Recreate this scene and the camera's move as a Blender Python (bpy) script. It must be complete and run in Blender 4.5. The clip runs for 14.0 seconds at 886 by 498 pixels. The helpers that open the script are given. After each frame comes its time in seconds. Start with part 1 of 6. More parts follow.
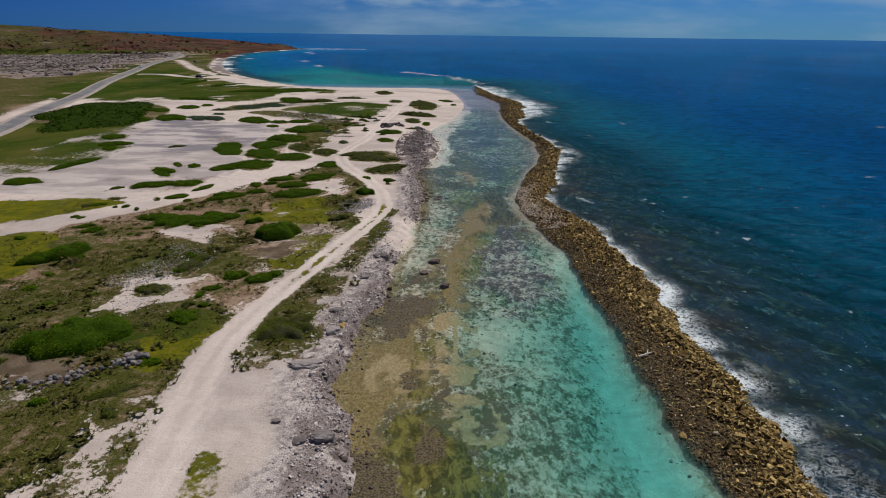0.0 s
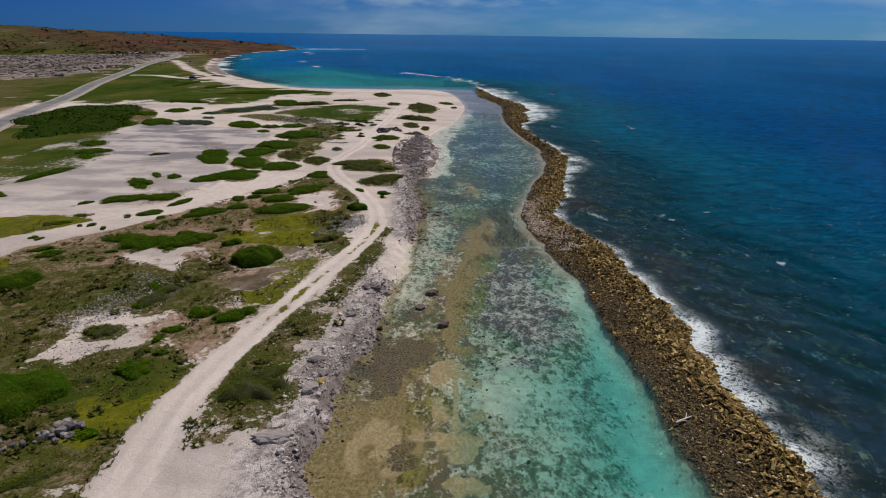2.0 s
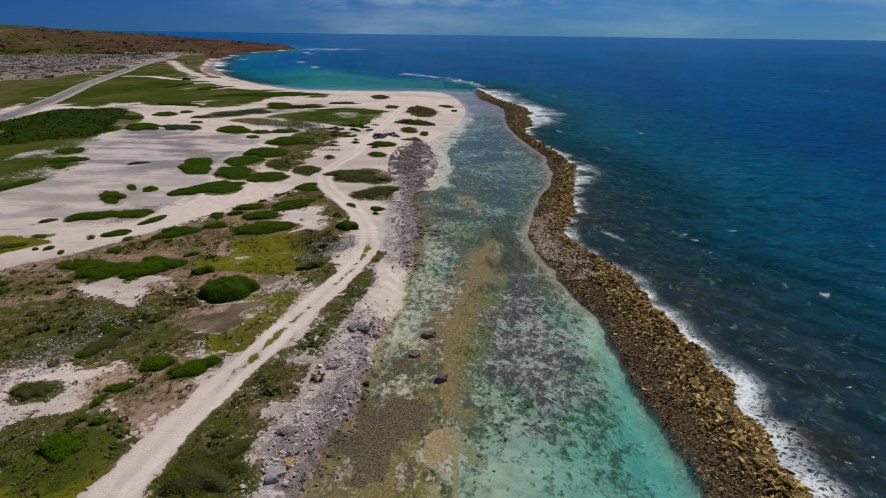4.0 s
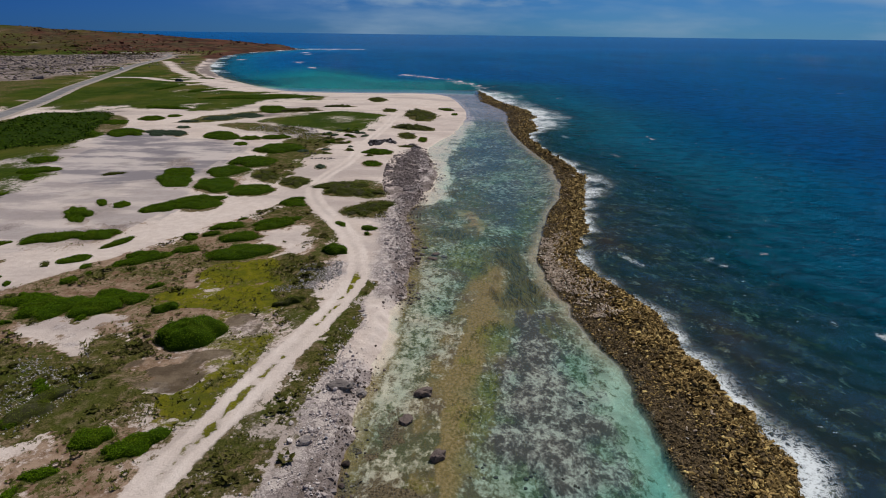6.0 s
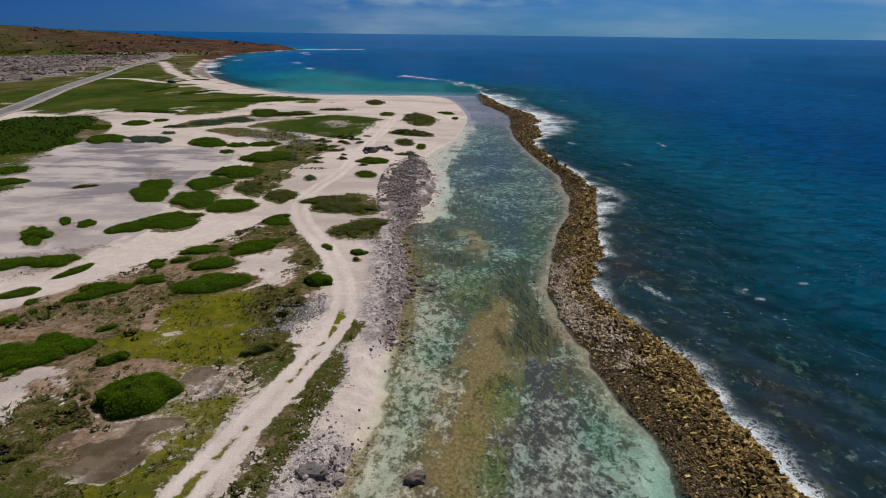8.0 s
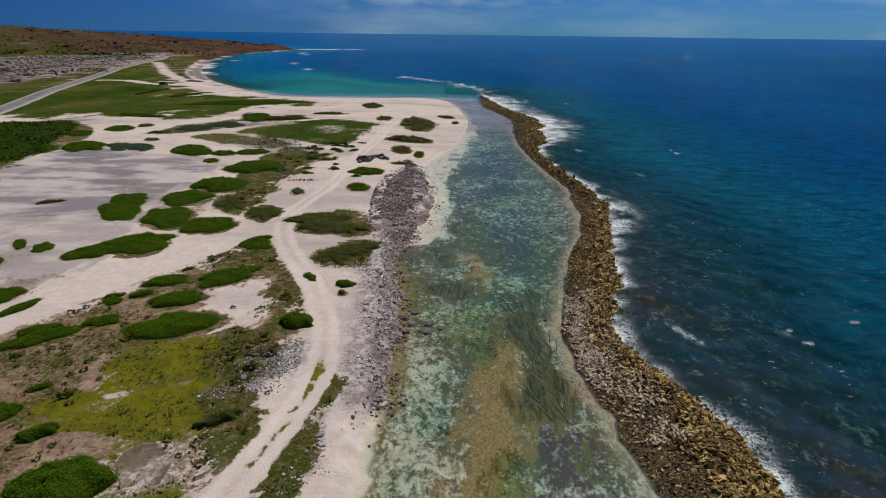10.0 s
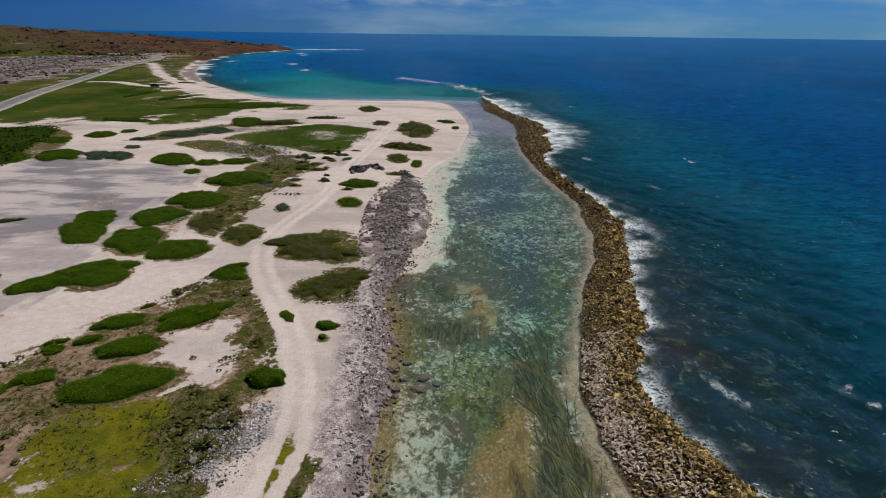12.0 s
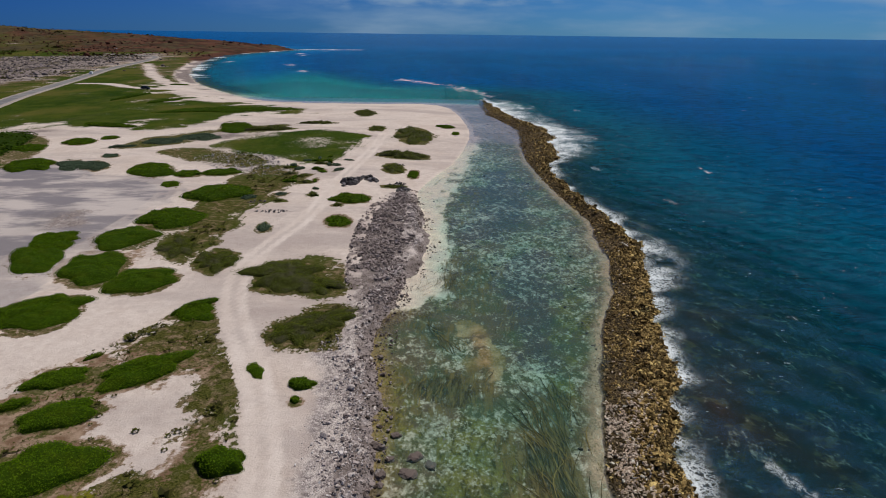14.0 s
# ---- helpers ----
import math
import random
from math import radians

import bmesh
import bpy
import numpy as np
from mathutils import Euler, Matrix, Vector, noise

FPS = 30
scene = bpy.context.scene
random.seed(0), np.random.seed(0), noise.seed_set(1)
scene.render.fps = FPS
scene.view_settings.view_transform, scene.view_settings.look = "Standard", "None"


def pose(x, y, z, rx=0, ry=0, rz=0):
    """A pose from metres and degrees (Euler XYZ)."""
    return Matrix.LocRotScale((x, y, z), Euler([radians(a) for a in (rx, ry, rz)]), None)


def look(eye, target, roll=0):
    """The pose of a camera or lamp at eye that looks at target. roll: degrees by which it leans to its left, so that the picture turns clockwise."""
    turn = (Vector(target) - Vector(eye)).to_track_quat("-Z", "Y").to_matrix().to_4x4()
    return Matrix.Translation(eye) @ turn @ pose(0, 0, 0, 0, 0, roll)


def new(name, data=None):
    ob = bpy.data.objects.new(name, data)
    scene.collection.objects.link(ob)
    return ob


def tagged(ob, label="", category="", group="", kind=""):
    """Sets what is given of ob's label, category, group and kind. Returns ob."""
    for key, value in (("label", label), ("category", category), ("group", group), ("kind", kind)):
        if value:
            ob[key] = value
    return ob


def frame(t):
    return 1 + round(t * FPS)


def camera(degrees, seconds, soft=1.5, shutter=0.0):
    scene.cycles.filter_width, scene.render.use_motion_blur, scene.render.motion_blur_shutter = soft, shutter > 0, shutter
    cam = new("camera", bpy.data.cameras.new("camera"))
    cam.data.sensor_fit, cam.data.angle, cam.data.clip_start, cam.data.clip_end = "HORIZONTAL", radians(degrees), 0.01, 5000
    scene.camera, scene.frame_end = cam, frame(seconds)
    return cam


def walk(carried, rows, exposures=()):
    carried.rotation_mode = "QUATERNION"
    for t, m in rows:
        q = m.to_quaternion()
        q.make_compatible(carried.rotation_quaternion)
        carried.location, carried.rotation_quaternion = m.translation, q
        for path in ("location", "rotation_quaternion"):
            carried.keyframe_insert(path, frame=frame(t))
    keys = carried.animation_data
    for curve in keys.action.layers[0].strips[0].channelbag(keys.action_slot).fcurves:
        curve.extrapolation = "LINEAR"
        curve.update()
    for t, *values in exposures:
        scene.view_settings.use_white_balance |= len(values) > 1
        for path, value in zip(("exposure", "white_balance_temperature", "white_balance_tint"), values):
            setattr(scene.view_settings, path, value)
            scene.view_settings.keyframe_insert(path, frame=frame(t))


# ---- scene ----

# ---- camera: a level flight along the shore, 28 m above the sea ----
cam = camera(73.2, 14.0, 1.0)
# seconds, x, y, z, yaw, pitch, roll
ROWS = [
    (0.0, 0.000, 0.000, 28.000, 0.200, -19.894, -0.69),
    (0.5, 0.041, 2.446, 28.013, 0.214, -19.897, -0.69),
    (1.0, 0.083, 4.897, 28.027, 0.228, -19.900, -0.69),
    (1.5, 0.125, 7.351, 28.044, 0.241, -19.904, -0.69),
    (2.0, 0.169, 9.810, 28.062, 0.255, -19.907, -0.69),
    (2.5, 0.213, 12.272, 28.083, 0.269, -19.910, -0.69),
    (3.0, 0.259, 14.739, 28.105, 0.283, -19.913, -0.69),
    (4.0, 0.352, 19.685, 28.155, 0.310, -19.920, -0.69),
    (5.5, 0.498, 27.134, 28.244, 0.351, -19.929, -0.69),
    (6.0, 0.549, 29.625, 28.277, 0.365, -19.933, -0.69),
    (6.5, 0.600, 32.121, 28.313, 0.379, -19.936, -0.69),
    (7.0, 0.652, 34.620, 28.350, 0.393, -19.939, -0.69),
    (7.5, 0.705, 37.123, 28.389, 0.406, -19.942, -0.69),
    (8.0, 0.759, 39.631, 28.430, 0.420, -19.945, -0.69),
    (9.2, 0.892, 45.666, 28.536, 0.453, -19.953, -0.69),
    (10.5, 1.042, 52.230, 28.664, 0.489, -19.961, -0.69),
    (11.0, 1.101, 54.762, 28.716, 0.502, -19.965, -0.69),
    (11.5, 1.161, 57.298, 28.770, 0.516, -19.968, -0.69),
    (12.0, 1.222, 59.838, 28.827, 0.530, -19.971, -0.69),
    (12.5, 1.284, 62.383, 28.885, 0.544, -19.974, -0.69),
    (13.0, 1.346, 64.931, 28.944, 0.558, -19.978, -0.69),
    (13.5, 1.410, 67.483, 29.006, 0.571, -19.981, -0.69),
    (14.0, 1.474, 70.040, 29.070, 0.585, -19.984, -0.69),
]
walk(cam, [(t, pose(x, y, z, 90 + pitch, roll, yaw)) for t, x, y, z, yaw, pitch, roll in ROWS])

# ---- world, sun ----
SUN_ELEV, SUN_AZ = 62.0, 35.0     # azimuth in degrees from +y towards +x


def make_world():
    w = bpy.data.worlds.new("sky")
    scene.world = w
    w.use_nodes = True
    nt = w.node_tree
    nt.nodes.clear()
    sky = nt.nodes.new("ShaderNodeTexSky")
    sky.sky_type = "NISHITA"
    sky.sun_disc = False
    sky.sun_elevation = radians(SUN_ELEV)
    sky.sun_rotation = radians(SUN_AZ)
    sky.air_density, sky.dust_density, sky.ozone_density = 1.0, 0.0, 4.0
    tint = nt.nodes.new("ShaderNodeMix")
    tint.data_type, tint.blend_type = "RGBA", "MULTIPLY"
    tint.inputs[0].default_value = 1.0
    co = nt.nodes.new("ShaderNodeTexCoord")
    up = nt.nodes.new("ShaderNodeSeparateXYZ")
    nt.links.new(co.outputs["Generated"], up.inputs[0])
    lift = nt.nodes.new("ShaderNodeMapRange")
    lift.inputs[1].default_value, lift.inputs[2].default_value = 0.0, 0.45
    nt.links.new(up.outputs[2], lift.inputs[0])
    grade = nt.nodes.new("ShaderNodeMix")
    grade.data_type = "RGBA"
    grade.inputs[6].default_value = (0.090, 0.265, 0.62, 1)
    grade.inputs[7].default_value = (0.072, 0.110, 0.19, 1)
    nt.links.new(lift.outputs[0], grade.inputs[0])
    # paler towards the sun's side
    side = nt.nodes.new("ShaderNodeMapRange")
    side.inputs[1].default_value, side.inputs[2].default_value = -0.75, 0.25
    nt.links.new(up.outputs[0], side.inputs[0])
    dim = nt.nodes.new("ShaderNodeMix")
    dim.data_type, dim.blend_type = "RGBA", "MULTIPLY"
    dim.inputs[0].default_value = 1.0
    nt.links.new(grade.outputs[2], dim.inputs[6])
    west = nt.nodes.new("ShaderNodeMix")
    west.data_type = "RGBA"
    west.inputs[6].default_value = (0.19, 0.37, 0.72, 1)
    west.inputs[7].default_value = (1.0, 1.0, 1.0, 1)
    nt.links.new(side.outputs[0], west.inputs[0])
    nt.links.new(west.outputs[2], dim.inputs[7])
    nt.links.new(dim.outputs[2], tint.inputs[7])
    nt.links.new(sky.outputs[0], tint.inputs[6])
    # thin cloud banks low over the horizon
    mp = nt.nodes.new("ShaderNodeMapping")
    mp.inputs["Scale"].default_value = (3.2, 3.2, 16.0)
    mp.inputs["Location"].default_value = (0.35, 0.0, 0.2)
    nz = nt.nodes.new("ShaderNodeTexNoise")
    nz.inputs["Scale"].default_value, nz.inputs["Detail"].default_value = 1.5, 8.0
    rp = nt.nodes.new("ShaderNodeMapRange")
    rp.inputs[1].default_value, rp.inputs[2].default_value = 0.46, 0.70
    rp.inputs[3].default_value, rp.inputs[4].default_value = 0.0, 0.55
    mx = nt.nodes.new("ShaderNodeMix")
    mx.data_type = "RGBA"
    mx.inputs[7].default_value = (2.4, 3.5, 4.8, 1)
    bg = nt.nodes.new("ShaderNodeBackground")
    bg.inputs[1].default_value = 0.10
    out = nt.nodes.new("ShaderNodeOutputWorld")
    nt.links.new(co.outputs["Generated"], mp.inputs[0])
    nt.links.new(mp.outputs[0], nz.inputs["Vector"])
    nt.links.new(nz.outputs[0], rp.inputs[0])
    lo = nt.nodes.new("ShaderNodeMapRange")
    lo.inputs[1].default_value, lo.inputs[2].default_value = -0.42, -0.12
    nt.links.new(up.outputs[0], lo.inputs[0])
    both = nt.nodes.new("ShaderNodeMath")
    both.operation = "MULTIPLY"
    nt.links.new(rp.outputs[0], both.inputs[0])
    nt.links.new(lo.outputs[0], both.inputs[1])
    # one pale cloud bank stands a little above the horizon
    puff = nt.nodes.new("ShaderNodeMapping")
    puff.inputs["Scale"].default_value = (9.0, 9.0, 30.0)
    fluff = nt.nodes.new("ShaderNodeTexNoise")
    fluff.inputs["Scale"].default_value, fluff.inputs["Detail"].default_value = 1.3, 7.0
    nt.links.new(co.outputs["Generated"], puff.inputs[0])
    nt.links.new(puff.outputs[0], fluff.inputs["Vector"])
    amount = fluff.outputs[0]

    def span(socket, lo_, hi_, a_, b_):
        r_ = nt.nodes.new("ShaderNodeMapRange")
        r_.interpolation_type = "SMOOTHSTEP"
        for k_, v_ in enumerate((lo_, hi_, a_, b_)):
            r_.inputs[1 + k_].default_value = v_
        nt.links.new(socket, r_.inputs[0])
        return r_.outputs[0]

    def fold(op, a_, b_):
        m_ = nt.nodes.new("ShaderNodeMath")
        m_.operation = op
        nt.links.new(a_, m_.inputs[0])
        nt.links.new(b_, m_.inputs[1])
        return m_.outputs[0]

    body = fold("MULTIPLY", span(up.outputs[0], -0.30, -0.14, 0.0, 1.0), span(up.outputs[0], 0.30, 0.02, 0.25, 1.0))
    body = fold("MULTIPLY", body, span(up.outputs[2], 0.018, 0.05, 0.0, 1.0))
    body = fold("MULTIPLY", body, span(amount, 0.38, 0.62, 0.0, 0.75))
    both = fold("MAXIMUM", both.outputs[0], body)
    nt.links.new(both, mx.inputs[0])
    nt.links.new(tint.outputs[2], mx.inputs[6])
    nt.links.new(mx.outputs[2], bg.inputs[0])
    nt.links.new(bg.outputs[0], out.inputs[0])


make_world()
sun = new("sun", bpy.data.lights.new("sun", "SUN"))
sun.data.energy, sun.data.angle, sun.data.color = 3.35, radians(0.53), (1.0, 0.95, 0.885)
_e, _a = radians(SUN_ELEV), radians(SUN_AZ)
sun.matrix_world = look((100 * math.sin(_a) * math.cos(_e), 100 * math.cos(_a) * math.cos(_e), 100 * math.sin(_e)), (0, 0, 0))


# ---- small numeric tools ----
def hash01(i, j, seed):
    h = (i.astype(np.int64) * 374761393 + j.astype(np.int64) * 668265263 + seed * 974634877) & 0x7FFFFFFF
    h = ((h ^ (h >> 13)) * 1274126177) & 0x7FFFFFFF
    return ((h ^ (h >> 16)) & 0xFFFF) / 65535.0


def vnoise(x, y, seed=0):
    i, j = np.floor(x), np.floor(y)
    u, v = x - i, y - j
    u, v = u * u * (3 - 2 * u), v * v * (3 - 2 * v)
    i, j = i.astype(np.int64), j.astype(np.int64)
    return ((hash01(i, j, seed) * (1 - u) + hash01(i + 1, j, seed) * u) * (1 - v)
            + (hash01(i, j + 1, seed) * (1 - u) + hash01(i + 1, j + 1, seed) * u) * v)


def fbm(x, y, size, seed=0, octaves=4):
    """Noise of about -1 to 1 with features of that size in metres."""
    s, a, tot = 0.0, 1.0, 0.0
    for k in range(octaves):
        s = s + a * (vnoise(x / size * 2 ** k + 17.3 * k, y / size * 2 ** k - 9.1 * k, seed + k) * 2 - 1)
        tot += a
        a *= 0.55
    return s / tot * 1.6


def step(a, b, v):
    t = np.clip((v - a) / (b - a), 0, 1)
    return t * t * (3 - 2 * t)


def smooth_line(pts, times=2, closed=False):
    p = np.array(pts, float)
    for _ in range(times):
        q = np.roll(p, -1, axis=0) if closed else p[1:]
        b = p if closed else p[:-1]
        r = np.empty((2 * len(b), 2))
        r[0::2], r[1::2] = b * 0.75 + q * 0.25, b * 0.25 + q * 0.75
        p = r if closed else np.vstack([p[:1], r, p[-1:]])
    return p


def line_dist(x, y, pts, closed=False):
    best = np.full(x.shape, 1e9)
    p = np.array(pts, float)
    n = len(p)
    for k in range(n if closed else n - 1):
        (ax, ay), (bx, by) = p[k], p[(k + 1) % n]
        dx, dy = bx - ax, by - ay
        t = np.clip(((x - ax) * dx + (y - ay) * dy) / max(dx * dx + dy * dy, 1e-9), 0, 1)
        best = np.minimum(best, (x - ax - t * dx) ** 2 + (y - ay - t * dy) ** 2)
    return np.sqrt(best)


def inside(x, y, pts):
    p = np.array(pts, float)
    res = np.zeros(x.shape, bool)
    n = len(p)
    for k in range(n):
        (ax, ay), (bx, by) = p[k], p[(k + 1) % n]
        if ay == by:
            continue
        c = ((ay > y) != (by > y)) & (x < (bx - ax) * (y - ay) / (by - ay) + ax)
        res ^= c
    return res


def poly_sd(x, y, pts, margin=25.0):
    """Distance inside (+) or outside (-) of a rounded outline; far off it is -margin."""
    p = smooth_line(pts, 2, True)
    out = np.full(x.shape, -margin)
    lo, hi = p.min(0) - margin, p.max(0) + margin
    m = (x > lo[0]) & (x < hi[0]) & (y > lo[1]) & (y < hi[1])
    if m.any():
        d = line_dist(x[m], y[m], p, True)
        out[m] = np.where(inside(x[m], y[m], p), d, -np.minimum(d, margin))
    return out


# ---- the plan: shore, rock bank, tracks and ground cover ----
SHORE = smooth_line([
    (-6.5, -60), (-6.5, 0), (-6.4, 30.4), (-6.0, 35.5), (-8.6, 41.8), (-8.8, 47.2), (-7.6, 56.4), (-6.0, 63.8), (-6.5, 71.0),
    (-5.2, 80), (-4.0, 92), (-3.6, 103), (-3.7, 110), (-5.6, 119), (-5.9, 126), (-4.0, 132), (-2.4, 141), (-0.6, 150),
    (-2.4, 163), (-4.9, 178), (-2.6, 191), (2.6, 207), (7.4, 240), (8.5, 262), (3.5, 314), (-6.0, 332), (-30, 329),
    (-60, 329), (-80, 334), (-98, 354), (-138, 412), (-166, 470), (-193, 537), (-240, 690), (-268, 830), (-256, 950), (-240, 1060)], 2)
COAST = np.vstack([SHORE, [(-330, 1180), (-900, 1450), (-1800, 1700), (-3600, 2200)]])
LAND = np.vstack([COAST, [(-3600, -60)]])
BANK_IN = np.array([
    (19.3, -60), (19.1, 30.8), (18.3, 35.3), (17.7, 40.8), (17.5, 48), (17.6, 57), (16.8, 66), (17.3, 74), (16.2, 80), (14.8, 90), (13.4, 97),
    (13.0, 103), (13.6, 108), (15.2, 114), (17.2, 124), (21.4, 137), (23.8, 149), (24.2, 163), (22.4, 185), (20.8, 200), (20.4, 214),
    (21.5, 229), (23.8, 258), (20.6, 279), (15.8, 300), (14.8, 335), (15.8, 352)], float)
BANK_OUT = np.array([
    (25.5, -60), (25.3, 31), (25.2, 38), (24.2, 45), (23.8, 53.4), (24.5, 65), (25.4, 72), (24.0, 80), (22.0, 91), (20.0, 98),
    (19.3, 105), (20.5, 112), (22.5, 119), (24.8, 125.4), (28.2, 135), (30.4, 146), (30.8, 157), (29.5, 166), (28.0, 177), (26.3, 190),
    (26.3, 208), (29.6, 228), (32.2, 250), (32.6, 264), (25.6, 283), (21.6, 318), (18.4, 352)], float)
TRACK = smooth_line([(-17.6, 8), (-18.4, 31.3), (-19.4, 39.1), (-20.0, 43.6), (-20.2, 48.7), (-19.5, 53.3), (-18.4, 58.1), (-16.7, 64.6), (-14.9, 72.0), (-13.2, 78.1), (-11.2, 85.2), (-9.6, 93.5), (-10.3, 101.0), (-12.3, 108.3), (-15.6, 116.3), (-20.1, 124.8), (-22.8, 132.1), (-24.2, 139.4), (-23.0, 150.0), (-20.6, 160.0), (-20.5, 188.0), (-17.8, 212.0), (-17.1, 245.0)])
BRANCH = smooth_line([(-80, 66), (-62.6, 79.8), (-57.2, 85.4), (-49.1, 93.4), (-43.6, 102.7), (-37.5, 115), (-31.7, 124.5), (-26.5, 131), (-24.0, 138)])
ROAD = smooth_line([(-108, 110), (-123.5, 166.6), (-137.5, 201.6), (-157, 265.8), (-178, 318), (-190, 353), (-206, 402), (-216, 433), (-248, 525), (-268, 611), (-300, 715), (-322, 745), (-380, 762)])
SPUR = smooth_line([(-252, 590), (-215, 520), (-188, 463), (-154, 410), (-129, 372), (-112, 355)])
SPUR_B = smooth_line([(-193, 396), (-178, 398), (-158, 376), (-130, 372)])


def bank(x, y):
    """How far across the rock bank a place lies: 0 at its inner foot, 1 at its outer one; and the distance past the outer foot."""
    xi = np.interp(y, BANK_IN[:, 1], BANK_IN[:, 0]) + 0.8 * fbm(x * 0 + 3.0, y, 6.0, 31, 4)
    xo = np.interp(y, BANK_OUT[:, 1], BANK_OUT[:, 0]) + 1.5 * fbm(x * 0 + 9.0, y, 8.0, 32, 4)
    slim = 0.9 * step(112, 135, y) * step(230, 200, y)
    xi, xo = xi + 0.5 * slim, xo - 1.1 * slim
    return (x - xi) / np.maximum(xo - xi, 0.5), x - xo, xi - x


def shore_sd(x, y):
    d = line_dist(x, y, COAST)
    sd = np.where(inside(x, y, LAND), d, -d)
    rough = step(186, 172, y)
    return sd + (0.9 * fbm(x, y, 3.5, 5, 4) * rough + 0.25 * fbm(x, y, 9, 6, 2) * (1 - rough)) * np.exp(-np.abs(sd) / 8)


def hills(x, y, sd):
    inland = np.clip(sd, 0, None)
    far = step(720, 1010, y + 0.05 * np.abs(x + 250))
    back = 0.088 * np.minimum(inland, 420) + 0.03 * np.clip(inland - 420, 0, 500)
    z = far * back * (1 + 0.12 * fbm(x, y, 160, 40, 4))
    return z + far * step(0, 30, inland) * (2.0 + 1.6 * fbm(x, y, 45, 41, 4))


def shoal(x, y):
    """The ochre shoal that runs up the lagoon, 0 to 1."""
    mid = np.interp(y, [20, 45, 62, 75, 90, 104], [-3.6, -3.4, -0.8, 1.4, 4.6, 8.0])
    half = np.interp(y, [20, 45, 60, 90, 104], [4.8, 4.4, 3.3, 2.6, 1.2])
    a = np.exp(-((x - mid + 0.5 * fbm(x, y, 5, 18, 3)) / half) ** 4) * step(108, 96, y)
    b = np.exp(-(((x - 5.2 + 0.09 * (y - 121)) / 0.85) ** 2 + ((y - 121) / 7.0) ** 4))
    return np.maximum(a, b)


def height(x, y, sd=None):
    """The ground's height over the sea, and the sea bed's below it."""
    if sd is None:
        sd = shore_sd(x, y)
    rocky = step(186, 174, y)
    land = 0.12 + rocky * (0.75 * step(0.0, 1.6, sd) + 0.10 * step(2, 14, sd)) + (1 - rocky) * 0.9 * step(0, 22, sd)
    land = land + 0.10 * fbm(x, y, 7, 11, 4) * step(1, 6, sd) + rocky * step(5.5, 1.5, sd) * 0.22 * np.abs(fbm(x, y, 1.3, 12, 3))
    land = land + hills(x, y, sd)
    u, out, left = bank(x, y)
    off = -sd
    # the lagoon between shore and bank
    pool = np.exp(-((x - np.interp(y, [50, 64], [15.2, 16.6])) / np.interp(y, [40, 65], [3.4, 1.9])) ** 2) * step(84, 62, y)
    mid = np.exp(-((x - 12.0) / 6.0) ** 2) * step(95, 120, y)
    lag = 0.05 + 0.24 * step(0, 7 - 3.2 * step(120, 140, y), off) + 0.75 * pool + (0.24 + 0.32 * step(66, 52, y)) * np.exp(-((x - 12) / 6.0) ** 2) * step(92, 70, y) + 0.14 * mid - 0.25 * step(4.0, 0.0, left) + 0.12 * fbm(x, y, 2.2, 14, 4)
    lag = (lag - 0.30 * shoal(x, y)) * (1 - 0.78 * step(186, 246, y + 12.0 * fbm(x, y, 16, 84, 4)))
    lag = lag * (1 - 0.6 * paint(x, y, MAUVE_BED[:1], 2.0, 3, 16))
    lag = np.clip(lag * (1 - 0.8 * paint(x, y, SAND_BED, 1.2, 4, 13)), 0.03, 3)
    # the open sea
    sea = 0.25 + 0.040 * np.clip(out, 0, 16) + 0.13 * np.clip(out - 16, 0, 40) + 0.10 * np.clip(out, 0, 25) * step(110, 180, y) + 0.30 * fbm(x, y, 5, 15, 4) * step(0, 4, out)
    bay = 0.06 + 1.6 * step(-70, -160, x) * step(2, 22, off) + 0.095 * np.clip(off, 0, 22) + 0.022 * np.clip(off - 22, 0, 60) + 0.09 * np.clip(off - 75, 0, 80)
    past = step(322, 365, y)
    outer = step(-3, 14, x - 18 + 0.75 * np.clip(y - 330, 0, 400))
    depth = np.where((out > 0) & (y < 352), sea, lag)
    depth = depth * (1 - past) + np.maximum(bay, (0.6 + 0.05 * np.clip(off, 0, 200)) * outer) * past
    depth = np.minimum(depth, 9)
    wet = -depth
    ridge = np.clip(np.minimum((u - 0.05) / 0.62, (1 - u) / 0.28), 0, 1) ** 1.3
    crest = (0.22 + 0.80 * ridge) * (1 + 0.42 * fbm(x, y, 2.6, 16, 3)) * (0.25 + 0.75 * step(340, 285, y)) * step(356, 335, y)
    on = (u > -0.05) & (u < 1.05) & (y < 356)
    wet = np.where(on, np.maximum(wet, crest * step(-0.05, 0.05, u) * step(1.05, 0.95, u) - 0.25), wet)
    t = step(-0.5, 0.5, sd)
    return wet * (1 - t) + land * t


# ---- where the shrubs stand: x, y, half length, half width, heading, height, sort (g green, m mixed, b grey-green) ----
SHRUBS = []


def plant(*row):
    SHRUBS.append(row)


